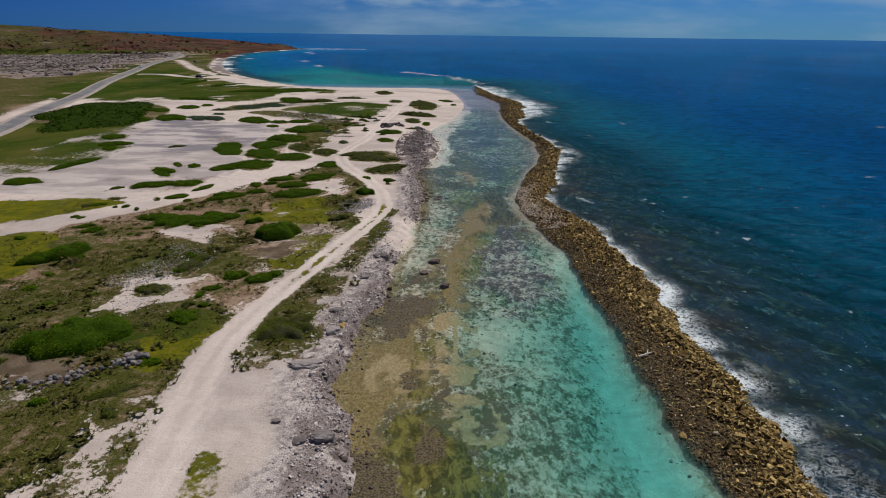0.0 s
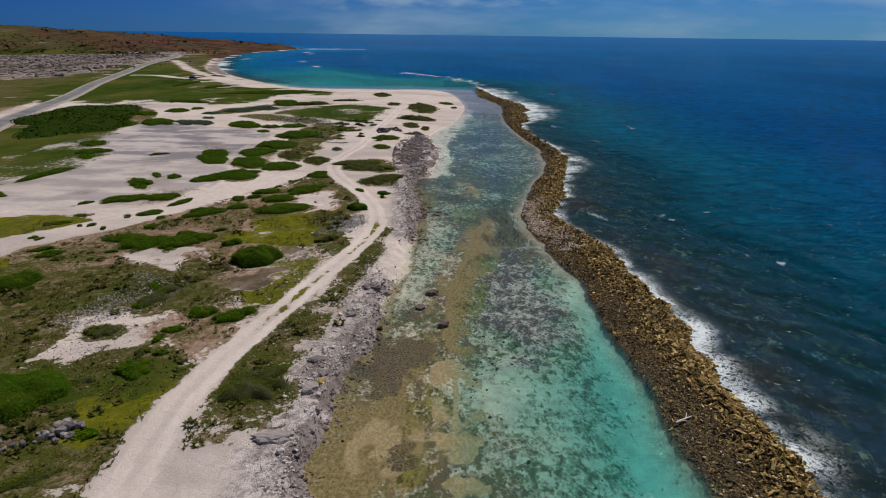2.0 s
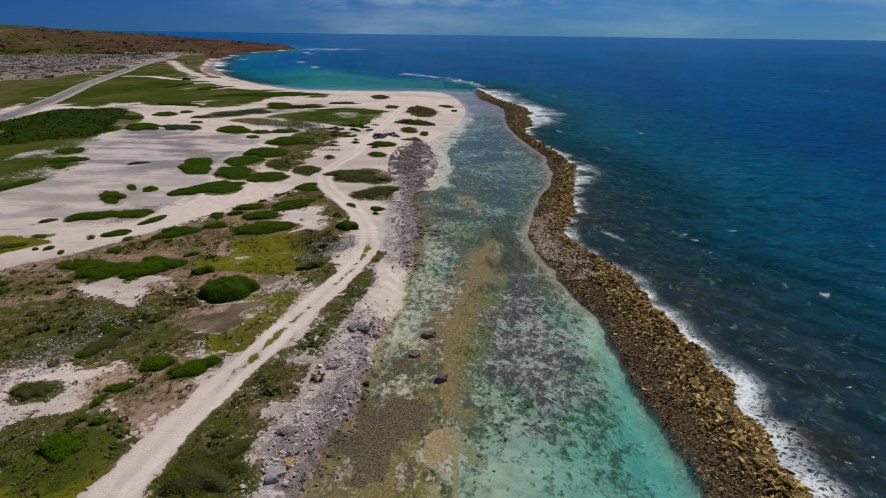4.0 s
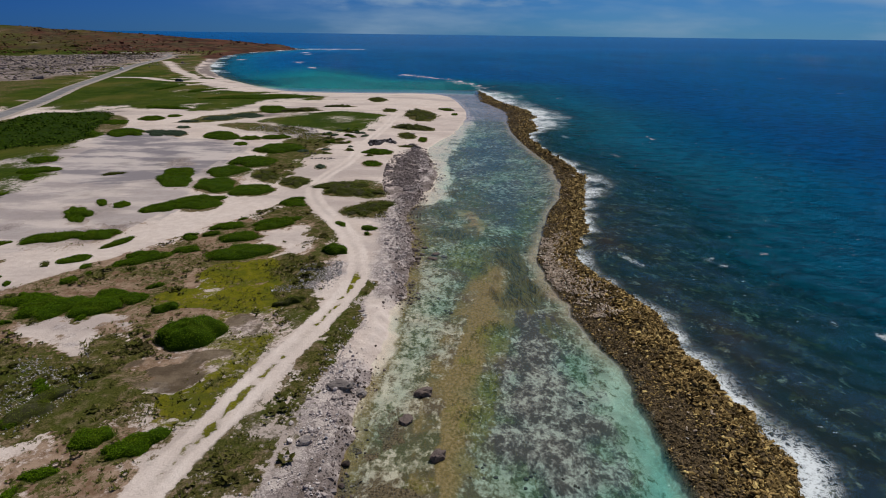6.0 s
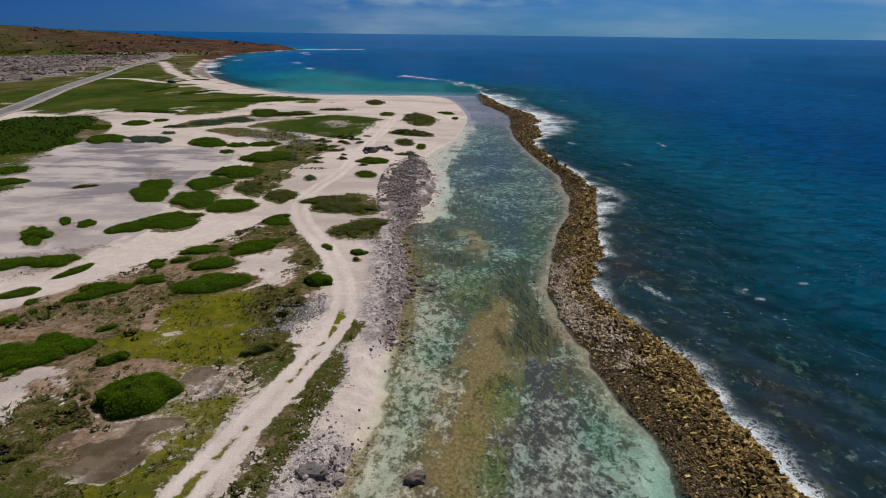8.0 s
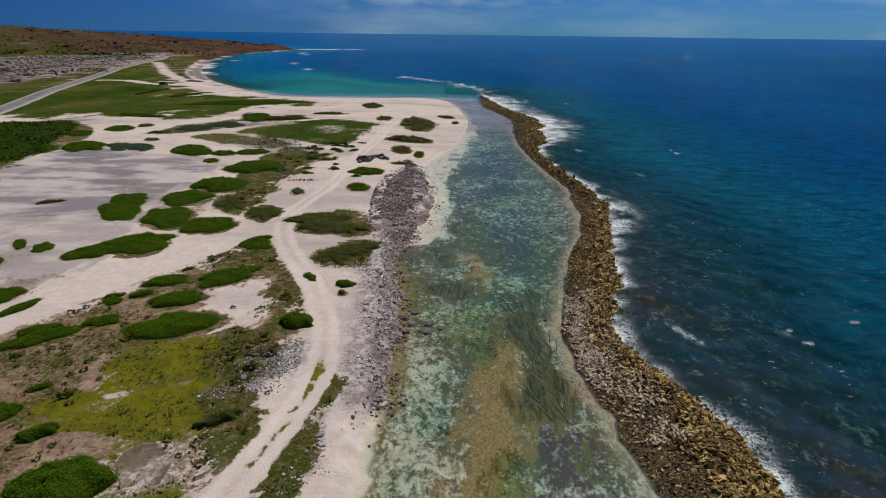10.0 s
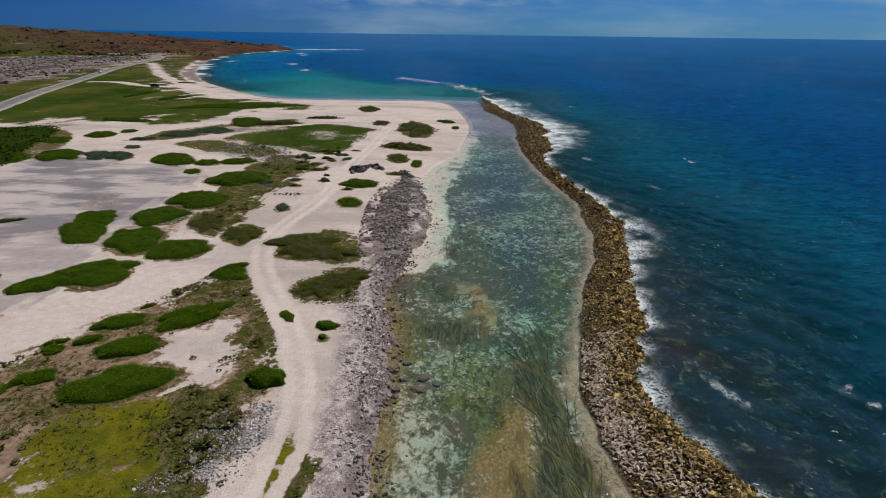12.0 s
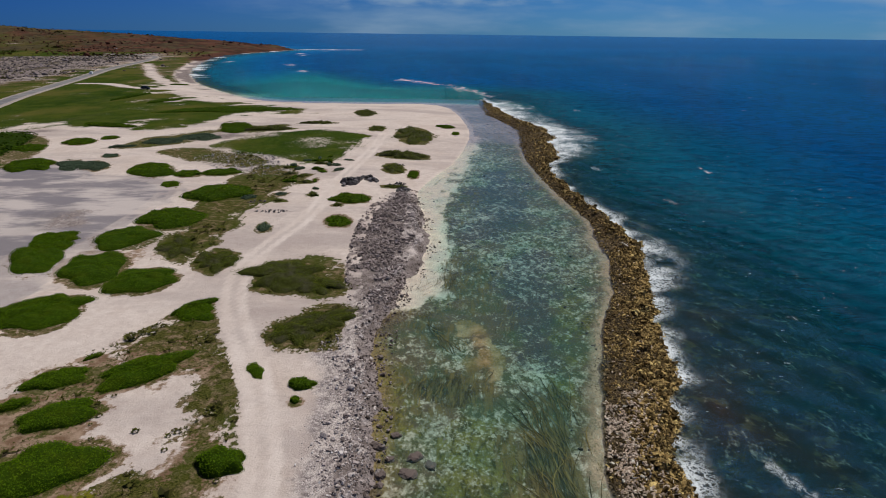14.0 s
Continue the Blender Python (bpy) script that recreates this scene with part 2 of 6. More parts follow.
plant(-30.9, 38.9, 0.6, 0.5, 1, 0.40, 'g')
plant(-26.3, 40.4, 1.9, 0.6, 32, 0.35, 'm')
plant(-33.5, 48.8, 4.4, 3.1, 33, 1.90, 'g')
plant(-15.2, 51.2, 2.5, 2.2, 26, 1.00, 'm')
plant(-25.8, 53.5, 1.3, 1.5, 31, 0.50, 'g')
plant(-24.8, 56.4, 0.7, 0.4, 18, 0.30, 'g')
plant(-32.0, 60.2, 1.4, 1.1, 8, 0.80, 'm')
plant(-25.6, 60.9, 1.1, 0.6, 24, 0.40, 'g')
plant(-20.8, 63.9, 2.0, 1.1, 36, 0.70, 'g')
plant(-24.2, 64.5, 1.4, 1.1, 20, 0.70, 'g')
plant(-30.4, 68.2, 2.8, 1.0, 68, 0.80, 'm')
plant(-48.5, 70.3, 4.0, 1.7, 52, 1.30, 'g')
plant(-23.2, 79.6, 3.1, 2.3, 32, 1.90, 'g')
plant(-49.8, 80.5, 1.5, 0.9, 34, 0.50, 'g')
plant(-52.0, 82.4, 1.6, 0.6, 27, 0.40, 'g')
plant(-28.2, 85.2, 1.3, 0.7, 33, 0.70, 'g')
plant(-40.0, 85.3, 3.3, 2.3, 42, 0.80, 'g')
plant(-43.6, 87.0, 2.2, 1.4, 30, 0.60, 'g')
plant(-35.4, 85.9, 2.9, 2.0, 42, 0.80, 'g')
plant(-35.6, 88.6, 1.4, 1.6, 80, 0.70, 'g')
plant(-32.9, 87.6, 1.8, 1.2, 20, 0.70, 'g')
plant(-15.9, 87.3, 1.4, 0.6, 28, 0.90, 'm')
plant(-43.5, 87.4, 1.4, 1.2, 28, 0.50, 'g')
plant(-31.9, 91.3, 1.0, 0.4, 42, 0.40, 'g')
plant(-42.5, 92.5, 0.9, 0.9, 3, 0.50, 'g')
plant(-56.2, 93.6, 1.3, 0.7, 34, 0.30, 'g')
plant(-45.6, 98.9, 2.1, 1.0, 42, 0.50, 'g')
plant(-37.2, 99.2, 3.5, 1.1, 42, 0.60, 'g')
plant(-38.1, 100.9, 2.0, 0.9, 40, 0.60, 'g')
plant(-25.9, 102.3, 4.3, 2.4, 16, 0.80, 'g')
plant(-33.2, 102.9, 1.6, 1.1, 26, 0.50, 'g')
plant(-13.8, 103.3, 1.6, 1.3, 5, 1.10, 'g')
plant(-58.6, 104.4, 1.2, 0.5, 46, 0.40, 'g')
plant(-43.5, 105.6, 2.4, 0.7, 65, 0.50, 'g')
plant(-53.4, 107.0, 3.6, 1.9, 35, 0.70, 'g')
plant(-34.6, 107.7, 0.9, 1.0, 32, 0.40, 'g')
plant(-78.3, 108.1, 3.2, 2.5, 3, 0.70, 'g')
plant(-28.1, 108.4, 2.8, 1.7, 30, 0.70, 'g')
plant(-48.1, 108.6, 2.9, 2.0, 26, 0.70, 'g')
plant(-35.1, 109.1, 1.1, 0.4, 42, 0.40, 'g')
plant(-32.5, 109.6, 1.2, 0.7, 38, 0.50, 'g')
plant(-10.6, 111.1, 0.4, 0.4, 2, 0.35, 'g')
plant(-10.6, 113.4, 1.1, 0.8, 2, 0.60, 'g')
plant(-31.4, 113.5, 2.4, 1.5, 36, 0.60, 'g')
plant(-24.8, 115.1, 3.6, 2.1, 43, 0.70, 'g')
plant(-15.1, 115.4, 1.5, 0.6, -62, 0.25, 'g')
plant(-30.4, 117.3, 0.8, 0.3, 51, 0.35, 'g')
plant(-56.0, 118.0, 1.8, 2.1, 3, 0.70, 'g')
plant(-77.8, 124.3, 6.1, 1.4, 73, 0.70, 'g')
plant(-12.0, 124.4, 4.0, 1.8, 40, 0.80, 'm')
plant(-41.6, 127.0, 4.3, 2.8, 36, 0.80, 'g')
plant(-45.2, 122.4, 3.4, 2.4, 44, 0.70, 'g')
plant(-25.3, 128.0, 2.7, 0.6, 56, 0.70, 'g')
plant(-115.5, 203.0, 33.0, 19.0, 106, 1.70, 'd')
plant(-101.9, 253.1, 9.6, 2.5, -16, 0.80, 'g')
plant(-27.7, 290.1, 2.2, 2.7, 6, 0.40, 'm')
plant(-78.9, 293.7, 22.7, 6.6, 17, 1.00, 'g')
plant(-115.1, 319.6, 8.5, 2.3, 66, 1.00, 'g')
plant(-8.4, 243.8, 4.5, 12.2, 3, 0.90, 'm')
plant(-9.2, 214.1, 5.7, 3.5, 4, 1.14, 'm')
plant(-10.4, 200.1, 2.1, 3.7, 5, 0.41, 'm')
plant(-5.8, 195.6, 1.2, 3.3, 3, 0.35, 'g')
plant(0.7, 264.5, 2.9, 3.2, 0, 0.57, 'g')
plant(3.8, 251.3, 1.1, 3.2, -1, 0.35, 'g')
plant(-15.8, 172.7, 3.4, 3.2, 10, 0.68, 'g')
plant(-15.5, 159.2, 1.9, 3.0, 11, 0.38, 'g')
plant(-8.7, 184.7, 1.9, 0.9, 5, 0.39, 'm')
plant(-18.0, 136.9, 4.3, 4.7, 16, 0.87, 'm')
plant(-13.3, 133.9, 2.8, 2.0, 13, 0.56, 'm')
plant(-13.6, 122.5, 2.1, 2.6, 16, 0.42, 'm')
plant(-11.4, 125.1, 2.6, 2.6, 13, 0.52, 'm')
plant(-53.7, 149.0, 2.8, 3.3, 35, 0.57, 'g')
plant(-51.2, 141.0, 3.0, 6.2, 37, 0.61, 'g')
plant(-42.3, 138.5, 3.7, 5.9, 33, 0.75, 'g')
plant(-34.6, 134.7, 4.0, 4.0, 29, 0.80, 'g')
plant(-44.2, 149.8, 4.3, 4.7, 30, 0.87, 'g')
plant(-41.7, 159.5, 4.7, 5.8, 26, 0.95, 'g')
plant(-40.0, 175.1, 5.5, 5.7, 22, 1.10, 'g')
plant(-60.7, 192.8, 4.2, 7.5, 27, 0.84, 'g')
plant(-52.1, 190.4, 2.6, 3.2, 24, 0.52, 'g')
plant(-45.6, 191.9, 3.5, 3.2, 21, 0.70, 'g')
plant(-51.5, 181.0, 1.7, 2.6, 26, 0.35, 'g')
plant(-40.6, 125.7, 3.6, 4.4, 37, 0.71, 'g')
plant(-24.9, 126.8, 2.0, 2.6, 25, 0.41, 'g')
plant(-35.2, 146.7, 2.1, 4.5, 26, 0.43, 'm')
plant(-28.1, 141.6, 2.6, 3.6, 22, 0.52, 'm')
plant(-88.4, 195.9, 4.5, 7.2, 36, 0.90, 'g')
plant(-79.6, 196.3, 2.6, 6.3, 33, 0.51, 'b')
plant(-74.8, 196.3, 2.8, 5.2, 31, 0.56, 'b')
plant(-77.1, 207.3, 1.8, 2.3, 30, 0.36, 'b')
plant(-101.3, 215.1, 3.5, 5.7, 35, 0.69, 'g')
plant(-94.5, 224.6, 3.5, 5.4, 32, 0.69, 'g')
plant(-89.9, 231.0, 2.2, 2.6, 30, 0.45, 'g')
plant(-80.4, 218.7, 3.1, 1.0, 29, 0.60, 'b')
plant(-73.4, 227.4, 4.9, 4.6, 25, 0.60, 'b')
plant(-66.4, 234.4, 4.5, 5.9, 22, 0.60, 'b')
plant(-62.8, 252.2, 4.8, 10.2, 19, 0.95, 'g')
plant(-51.9, 249.6, 6.0, 2.2, 17, 1.20, 'm')
plant(-40.1, 264.2, 4.4, 1.8, 12, 0.88, 'm')
plant(-26.2, 155.7, 1.0, 2.0, 18, 0.35, 'b')
plant(-20.3, 254.5, 2.1, 4.3, 7, 0.42, 'm')
plant(-28.8, 290.6, 3.1, 7.9, 8, 0.63, 'm')
plant(-96.1, 192.2, 2.2, 5.0, 32, 0.43, 'g')
plant(-87.6, 158.6, 2.8, 4.1, 35, 0.55, 'g')
plant(-81.7, 148.0, 3.6, 3.1, 36, 0.72, 'g')
plant(-52.4, 145.5, 2.7, 3.7, 26, 0.54, 'g')
plant(-65.4, 146.0, 2.1, 0.7, 31, 0.42, 'm')
plant(-56.9, 118.6, 1.5, 4.6, 34, 0.35, 'g')
plant(-52.5, 123.9, 1.3, 2.1, 31, 0.35, 'g')
plant(-56.5, 125.2, 0.8, 2.2, 32, 0.35, 'g')
plant(-79.9, 142.0, 1.6, 2.7, 37, 0.35, 'g')
plant(-135.6, 334.2, 14.3, 0.7, 87, 1.20, 'g')
plant(-143.0, 399.7, 5.5, 1.2, 50, 0.80, 'g')


def plant_small():
    rng = np.random.default_rng(61)
    for _ in range(34):
        t = rng.random()
        x, y = -22 - 14 * t + rng.normal(0, 2.2), 164 + 44 * rng.random() + 4 * (1 - t)
        plant(x, y, rng.uniform(0.5, 1.5), rng.uniform(0.4, 1.1), rng.uniform(0, 180), rng.uniform(0.25, 0.6), "gmb"[int(rng.integers(0, 3))])
    for _ in range(22):
        plant(rng.uniform(-58, -34), rng.uniform(76, 100), rng.uniform(0.3, 0.8), rng.uniform(0.3, 0.6), rng.uniform(0, 180), rng.uniform(0.2, 0.4), "gm"[int(rng.integers(0, 2))])
    for _ in range(40):
        plant(rng.uniform(-52, -22), rng.uniform(34, 76), rng.uniform(0.3, 0.9), rng.uniform(0.3, 0.7), rng.uniform(0, 180), rng.uniform(0.2, 0.5), "gmm"[int(rng.integers(0, 3))])


plant_small()


def axis(stops):
    """Grid lines from (place, spacing) stops, the spacing running evenly from stop to stop."""
    vals = [stops[0][0]]
    for (a, sa), (b, sb) in zip(stops[:-1], stops[1:]):
        while vals[-1] < b - 1e-6:
            t = (vals[-1] - a) / (b - a)
            vals.append(min(b, vals[-1] + sa + (sb - sa) * t))
    return np.array(vals)


def sheet(name, xs, ys, zfun, mats, smooth=True):
    X, Y = np.meshgrid(xs, ys)
    x, y = X.ravel(), Y.ravel()
    z = zfun(x, y)
    nx, ny = len(xs), len(ys)
    idx = np.arange(nx * ny).reshape(ny, nx)
    quads = np.stack([idx[:-1, :-1], idx[:-1, 1:], idx[1:, 1:], idx[1:, :-1]], -1).reshape(-1, 4)
    me = bpy.data.meshes.new(name)
    me.vertices.add(len(x))
    me.vertices.foreach_set("co", np.stack([x, y, z], 1).ravel())
    me.loops.add(quads.size)
    me.loops.foreach_set("vertex_index", quads.ravel().astype(np.int32))
    me.polygons.add(len(quads))
    me.polygons.foreach_set("loop_start", np.arange(0, quads.size, 4, dtype=np.int32))
    me.update(calc_edges=True)
    me.polygons.foreach_set("use_smooth", np.full(len(quads), smooth))
    for m in mats:
        me.materials.append(m)
    return new(name, me), x, y, z


def mesh_arrays(name, verts, faces, mat, smooth=False):
    """One mesh out of arrays of corners and of faces that all have as many corners."""
    verts, faces = np.asarray(verts, float), np.asarray(faces, np.int32)
    me = bpy.data.meshes.new(name)
    me.vertices.add(len(verts))
    me.vertices.foreach_set("co", verts.ravel())
    me.loops.add(faces.size)
    me.loops.foreach_set("vertex_index", faces.ravel())
    me.polygons.add(len(faces))
    me.polygons.foreach_set("loop_start", np.arange(0, faces.size, faces.shape[1], dtype=np.int32))
    me.update(calc_edges=True)
    me.polygons.foreach_set("use_smooth", np.full(len(faces), smooth))
    if mat:
        me.materials.append(mat)
    return me


def masks(me, name, r, g, b, a):
    at = me.attributes.new(name, "FLOAT_COLOR", "POINT")
    at.data.foreach_set("color", np.stack([r, g, b, a], 1).astype(np.float32).ravel())


# ---- materials ----
class Nodes:
    def __init__(self, name):
        self.mat = bpy.data.materials.new(name)
        self.mat.use_nodes = True
        self.nt = self.mat.node_tree
        self.nt.nodes.clear()
        self.pos = self.node("ShaderNodeNewGeometry").outputs["Position"]

    def node(self, kind):
        return self.nt.nodes.new(kind)

    def put(self, socket, v):
        if hasattr(v, "is_output"):
            self.nt.links.new(v, socket)
        elif isinstance(v, tuple) and len(v) == 3 and socket.type == "RGBA":
            socket.default_value = (*v, 1)
        else:
            socket.default_value = v

    def noise(self, scale, detail=4.0, rough=0.55, stretch=None, warp=0.0):
        n = self.node("ShaderNodeTexNoise")
        n.inputs["Scale"].default_value, n.inputs["Detail"].default_value = scale, detail
        n.inputs["Roughness"].default_value, n.inputs["Distortion"].default_value = rough, warp
        v = self.pos
        if stretch:
            m = self.node("ShaderNodeMapping")
            m.inputs["Rotation"].default_value = (0, 0, stretch[2] if len(stretch) > 2 else 0)
            m.inputs["Scale"].default_value = (stretch[0], stretch[1], 1)
            self.put(m.inputs[0], self.pos)
            v = m.outputs[0]
        self.put(n.inputs["Vector"], v)
        return n.outputs[0]

    def cells(self, scale, feature="F1", out="Distance"):
        n = self.node("ShaderNodeTexVoronoi")
        n.feature = feature
        n.inputs["Scale"].default_value = scale
        self.put(n.inputs["Vector"], self.pos)
        return n.outputs[out]

    def math(self, op, a, b=0.0, clamp=False):
        n = self.node("ShaderNodeMath")
        n.operation, n.use_clamp = op, clamp
        self.put(n.inputs[0], a)
        self.put(n.inputs[1], b)
        return n.outputs[0]

    def ramp(self, v, lo, hi, a=0.0, b=1.0):
        n = self.node("ShaderNodeMapRange")
        n.interpolation_type = "SMOOTHSTEP"
        for k, val in enumerate((v, lo, hi, a, b)):
            self.put(n.inputs[k], val)
        return n.outputs[0]

    def mix(self, f, a, b, blend="MIX"):
        n = self.node("ShaderNodeMix")
        n.data_type, n.blend_type = "RGBA", blend
        self.put(n.inputs[0], f)
        self.put(n.inputs[6], a)
        self.put(n.inputs[7], b)
        return n.outputs[2]

    def attr(self, name):
        n = self.node("ShaderNodeAttribute")
        n.attribute_name = name
        s = self.node("ShaderNodeSeparateColor")
        self.put(s.inputs[0], n.outputs["Color"])
        return s.outputs[0], s.outputs[1], s.outputs[2], n.outputs["Alpha"]

    def random(self):
        return self.node("ShaderNodeObjectInfo").outputs["Random"]

    def island(self):
        return self.node("ShaderNodeNewGeometry").outputs["Random Per Island"]

    def bump(self, h, strength=0.5, dist=0.1):
        n = self.node("ShaderNodeBump")
        n.inputs["Strength"].default_value, n.inputs["Distance"].default_value = strength, dist
        self.put(n.inputs["Height"], h)
        return n.outputs[0]

    def surface(self, color, rough=0.9, normal=None, spec=0.2, metal=0.0):
        n = self.node("ShaderNodeBsdfPrincipled")
        self.put(n.inputs["Base Color"], color)
        self.put(n.inputs["Roughness"], rough)
        n.inputs["Specular IOR Level"].default_value = spec
        n.inputs["Metallic"].default_value = metal
        if normal:
            self.put(n.inputs["Normal"], normal)
        return n.outputs[0]

    def done(self, shader):
        o = self.node("ShaderNodeOutputMaterial")
        self.put(o.inputs[0], shader)
        return self.mat


def sharp(n, mask, grain, width=0.25, amount=0.5):
    """A soft mask whose edge is broken up by a grain."""
    v = n.math("ADD", mask, n.math("MULTIPLY", n.math("SUBTRACT", grain, 0.5), amount))
    return n.ramp(v, 0.5 - width, 0.5 + width)


def ground_material():
    n = Nodes("shore_ground")
    scrub, grass, green, rubble = n.attr("cover")
    rock, mud, pale, red = n.attr("earth")
    weed, ochre, clean, brown = n.attr("bed")
    big, mid, fine = n.noise(0.12, 5), n.noise(0.9, 6, 0.62), n.noise(6.0, 5, 0.65)
    tiny = n.noise(22.0, 3, 0.6)
    ragged = n.math("ADD", n.math("MULTIPLY", mid, 0.45), n.math("MULTIPLY", n.noise(2.6, 6, 0.7), 0.55))
    clumps = n.math("ADD", n.math("MULTIPLY", n.noise(1.15, 8, 0.72, (1.25, 0.60), 0.7), 0.66), n.math("MULTIPLY", n.noise(3.6, 6, 0.7, (1.1, 0.7), 0.5), 0.34))
    # coral sand
    col = n.mix(n.ramp(mid, 0.3, 0.7), (0.55, 0.46, 0.415), (0.65, 0.565, 0.515))
    col = n.mix(n.ramp(big, 0.45, 0.7, 0, 0.5), col, (0.50, 0.40, 0.345))
    col = n.mix(n.ramp(fine, 0.56, 0.70, 0, 0.55), col, (0.36, 0.29, 0.235))
    col = n.mix(n.ramp(n.noise(4.0, 6, 0.75), 0.55, 0.66, 0, 0.5), col, (0.74, 0.66, 0.58))
    col = n.mix(n.math("MULTIPLY", n.ramp(n.noise(3.5, 5, 0.7), 0.62, 0.70, 0, 0.8), n.ramp(big, 0.40, 0.60)), col, (0.20, 0.15, 0.11))
    col = n.mix(n.ramp(n.noise(0.045, 5, 0.6, (0.5, 1.4, 0.7)), 0.46, 0.64, 0, 0.7), col, (0.38, 0.315, 0.295))
    # bare tan and reddish soil
    soil = n.mix(n.ramp(mid, 0.35, 0.65), (0.165, 0.102, 0.064), (0.335, 0.240, 0.175))
    col = n.mix(sharp(n, brown, ragged, 0.12, 2.0), col, soil)
    # mud flats
    mudc = n.mix(n.ramp(n.noise(0.16, 6, 0.6, (0.42, 1.0, 0.35)), 0.42, 0.60), (0.215, 0.195, 0.212), (0.50, 0.44, 0.42))
    col = n.mix(n.ramp(mud, 0.15, 0.9), col, mudc)
    # coral rubble
    stones = n.cells(5.0, "F1", "Color")
    sep = n.node("ShaderNodeSeparateColor")
    n.put(sep.inputs[0], stones)
    edge = n.ramp(n.cells(5.0, "DISTANCE_TO_EDGE"), 0.02, 0.14, 0.45, 1.0)
    rub = n.mix(sep.outputs[0], (0.27, 0.228, 0.222), (0.60, 0.525, 0.50))
    rub = n.mix(edge, (0.26, 0.215, 0.20), rub)
    rub = n.mix(n.ramp(n.noise(0.7, 5, 0.65), 0.46, 0.62, 0.0, 0.75), rub, (0.66, 0.58, 0.54))
    rub = n.mix(n.ramp(n.noise(1.6, 5, 0.7), 0.52, 0.64, 0, 0.6), rub, (0.175, 0.145, 0.14))
    col = n.mix(sharp(n, rubble, ragged, 0.25, 1.4), col, rub)
    # dry sparse scrub
    dry = n.mix(n.ramp(fine, 0.35, 0.62), (0.026, 0.034, 0.005), (0.095, 0.085, 0.024))
    dry = n.mix(n.ramp(mid, 0.47, 0.66, 0, 0.85), dry, n.mix(n.ramp(fine, 0.35, 0.65), (0.13, 0.088, 0.050), (0.29, 0.21, 0.145)))
    dry = n.mix(n.ramp(big, 0.45, 0.62, 0, 0.55), dry, (0.045, 0.064, 0.008))
    col = n.mix(sharp(n, scrub, ragged, 0.10, 2.7), col, dry)
    # yellow-green turf
    turf = n.mix(n.ramp(mid, 0.3, 0.7), (0.098, 0.102, 0.006), (0.175, 0.160, 0.010))
    wide = n.noise(0.035, 5, 0.6, (1.0, 0.5, 0.9))
    turf = n.mix(n.ramp(fine, 0.46, 0.68, 0, 0.7), turf, (0.060, 0.066, 0.010))
    turf = n.mix(n.ramp(n.noise(0.40, 5, 0.65), 0.46, 0.62, 0, 0.7), turf, (0.072, 0.086, 0.010))
    turf = n.mix(n.ramp(ragged, 0.54, 0.66, 0, 0.75), turf, (0.13, 0.088, 0.035))
    col = n.mix(sharp(n, grass, ragged, 0.20, 2.2), col, turf)
    # lush green
    lush = n.mix(n.ramp(mid, 0.3, 0.7), (0.020, 0.040, 0.004), (0.045, 0.068, 0.008))
    lush = n.mix(n.ramp(big, 0.4, 0.65, 0, 0.6), lush, (0.065, 0.078, 0.010))
    lush = n.mix(n.ramp(wide, 0.48, 0.64, 0, 0.8), lush, (0.095, 0.088, 0.020))
    lush = n.mix(n.ramp(wide, 0.44, 0.32, 0, 0.8), lush, (0.017, 0.038, 0.003))
    col = n.mix(sharp(n, green, ragged, 0.15, 1.8), col, lush)
    # pitted shore rock
    pit = n.cells(3.6)
    rk = n.mix(n.ramp(mid, 0.3, 0.7), (0.145, 0.115, 0.105), (0.34, 0.285, 0.27))
    rk = n.mix(n.ramp(pit, 0.05, 0.45), (0.045, 0.038, 0.033), rk)
    col = n.mix(sharp(n, rock, ragged, 0.16, 1.7), col, rk)
    # ochre rubble of the bank
    bankm, tide, pond, reef = n.attr("bank")
    col = n.mix(n.ramp(pond, 0.35, 0.65, 0, 0.9), col, n.mix(n.ramp(n.noise(0.5, 4), 0.4, 0.6), (0.082, 0.062, 0.042), (0.158, 0.122, 0.084)))
    bk = n.mix(n.ramp(fine, 0.35, 0.65), (0.030, 0.022, 0.012), (0.150, 0.108, 0.062))
    col = n.mix(sharp(n, bankm, mid, 0.3, 0.4), col, bk)
    # red hills
    redc = n.mix(n.ramp(n.noise(0.03, 8, 0.75), 0.40, 0.60), (0.042, 0.023, 0.016), (0.110, 0.050, 0.034))
    col = n.mix(sharp(n, red, n.noise(0.02, 6, 0.65), 0.25, 0.8), col, redc)
    broken = n.noise(0.05, 7, 0.72, (1.0, 0.45, 0.6))
    _, _, plain, _ = n.attr("extra")
    col = n.mix(n.math("MULTIPLY", plain, n.ramp(broken, 0.47, 0.58, 0, 0.8)), col, n.mix(n.ramp(big, 0.4, 0.6), (0.050, 0.040, 0.026), (0.085, 0.072, 0.036)))
    # packed pale wheel tracks
    col = n.mix(n.ramp(pale, 0.2, 0.9, 0, 0.85), col, n.mix(n.ramp(n.noise(0.5, 5, 0.6, (1, 0.3)), 0.3, 0.7), (0.58, 0.49, 0.44), (0.68, 0.595, 0.545)))
    # sea bed: pale sand under dappled coral growth, smooth ochre flats, olive turf, mauve rubble and weed
    flats, olive, mauve, weeds = n.attr("zone")
    blob, dapple = n.noise(1.45, 4, 0.55, (1.0, 0.70), 0.5), n.noise(4.0, 4, 0.6, (1.0, 0.75), 0.35)
    grit = n.noise(9.0, 3, 0.65)
    streak = n.noise(1.25, 5, 0.62, (2.3, 0.34, -0.12), 0.35)
    cover = n.math("ADD", n.math("MULTIPLY", blob, 0.58), n.math("MULTIPLY", dapple, 0.42))
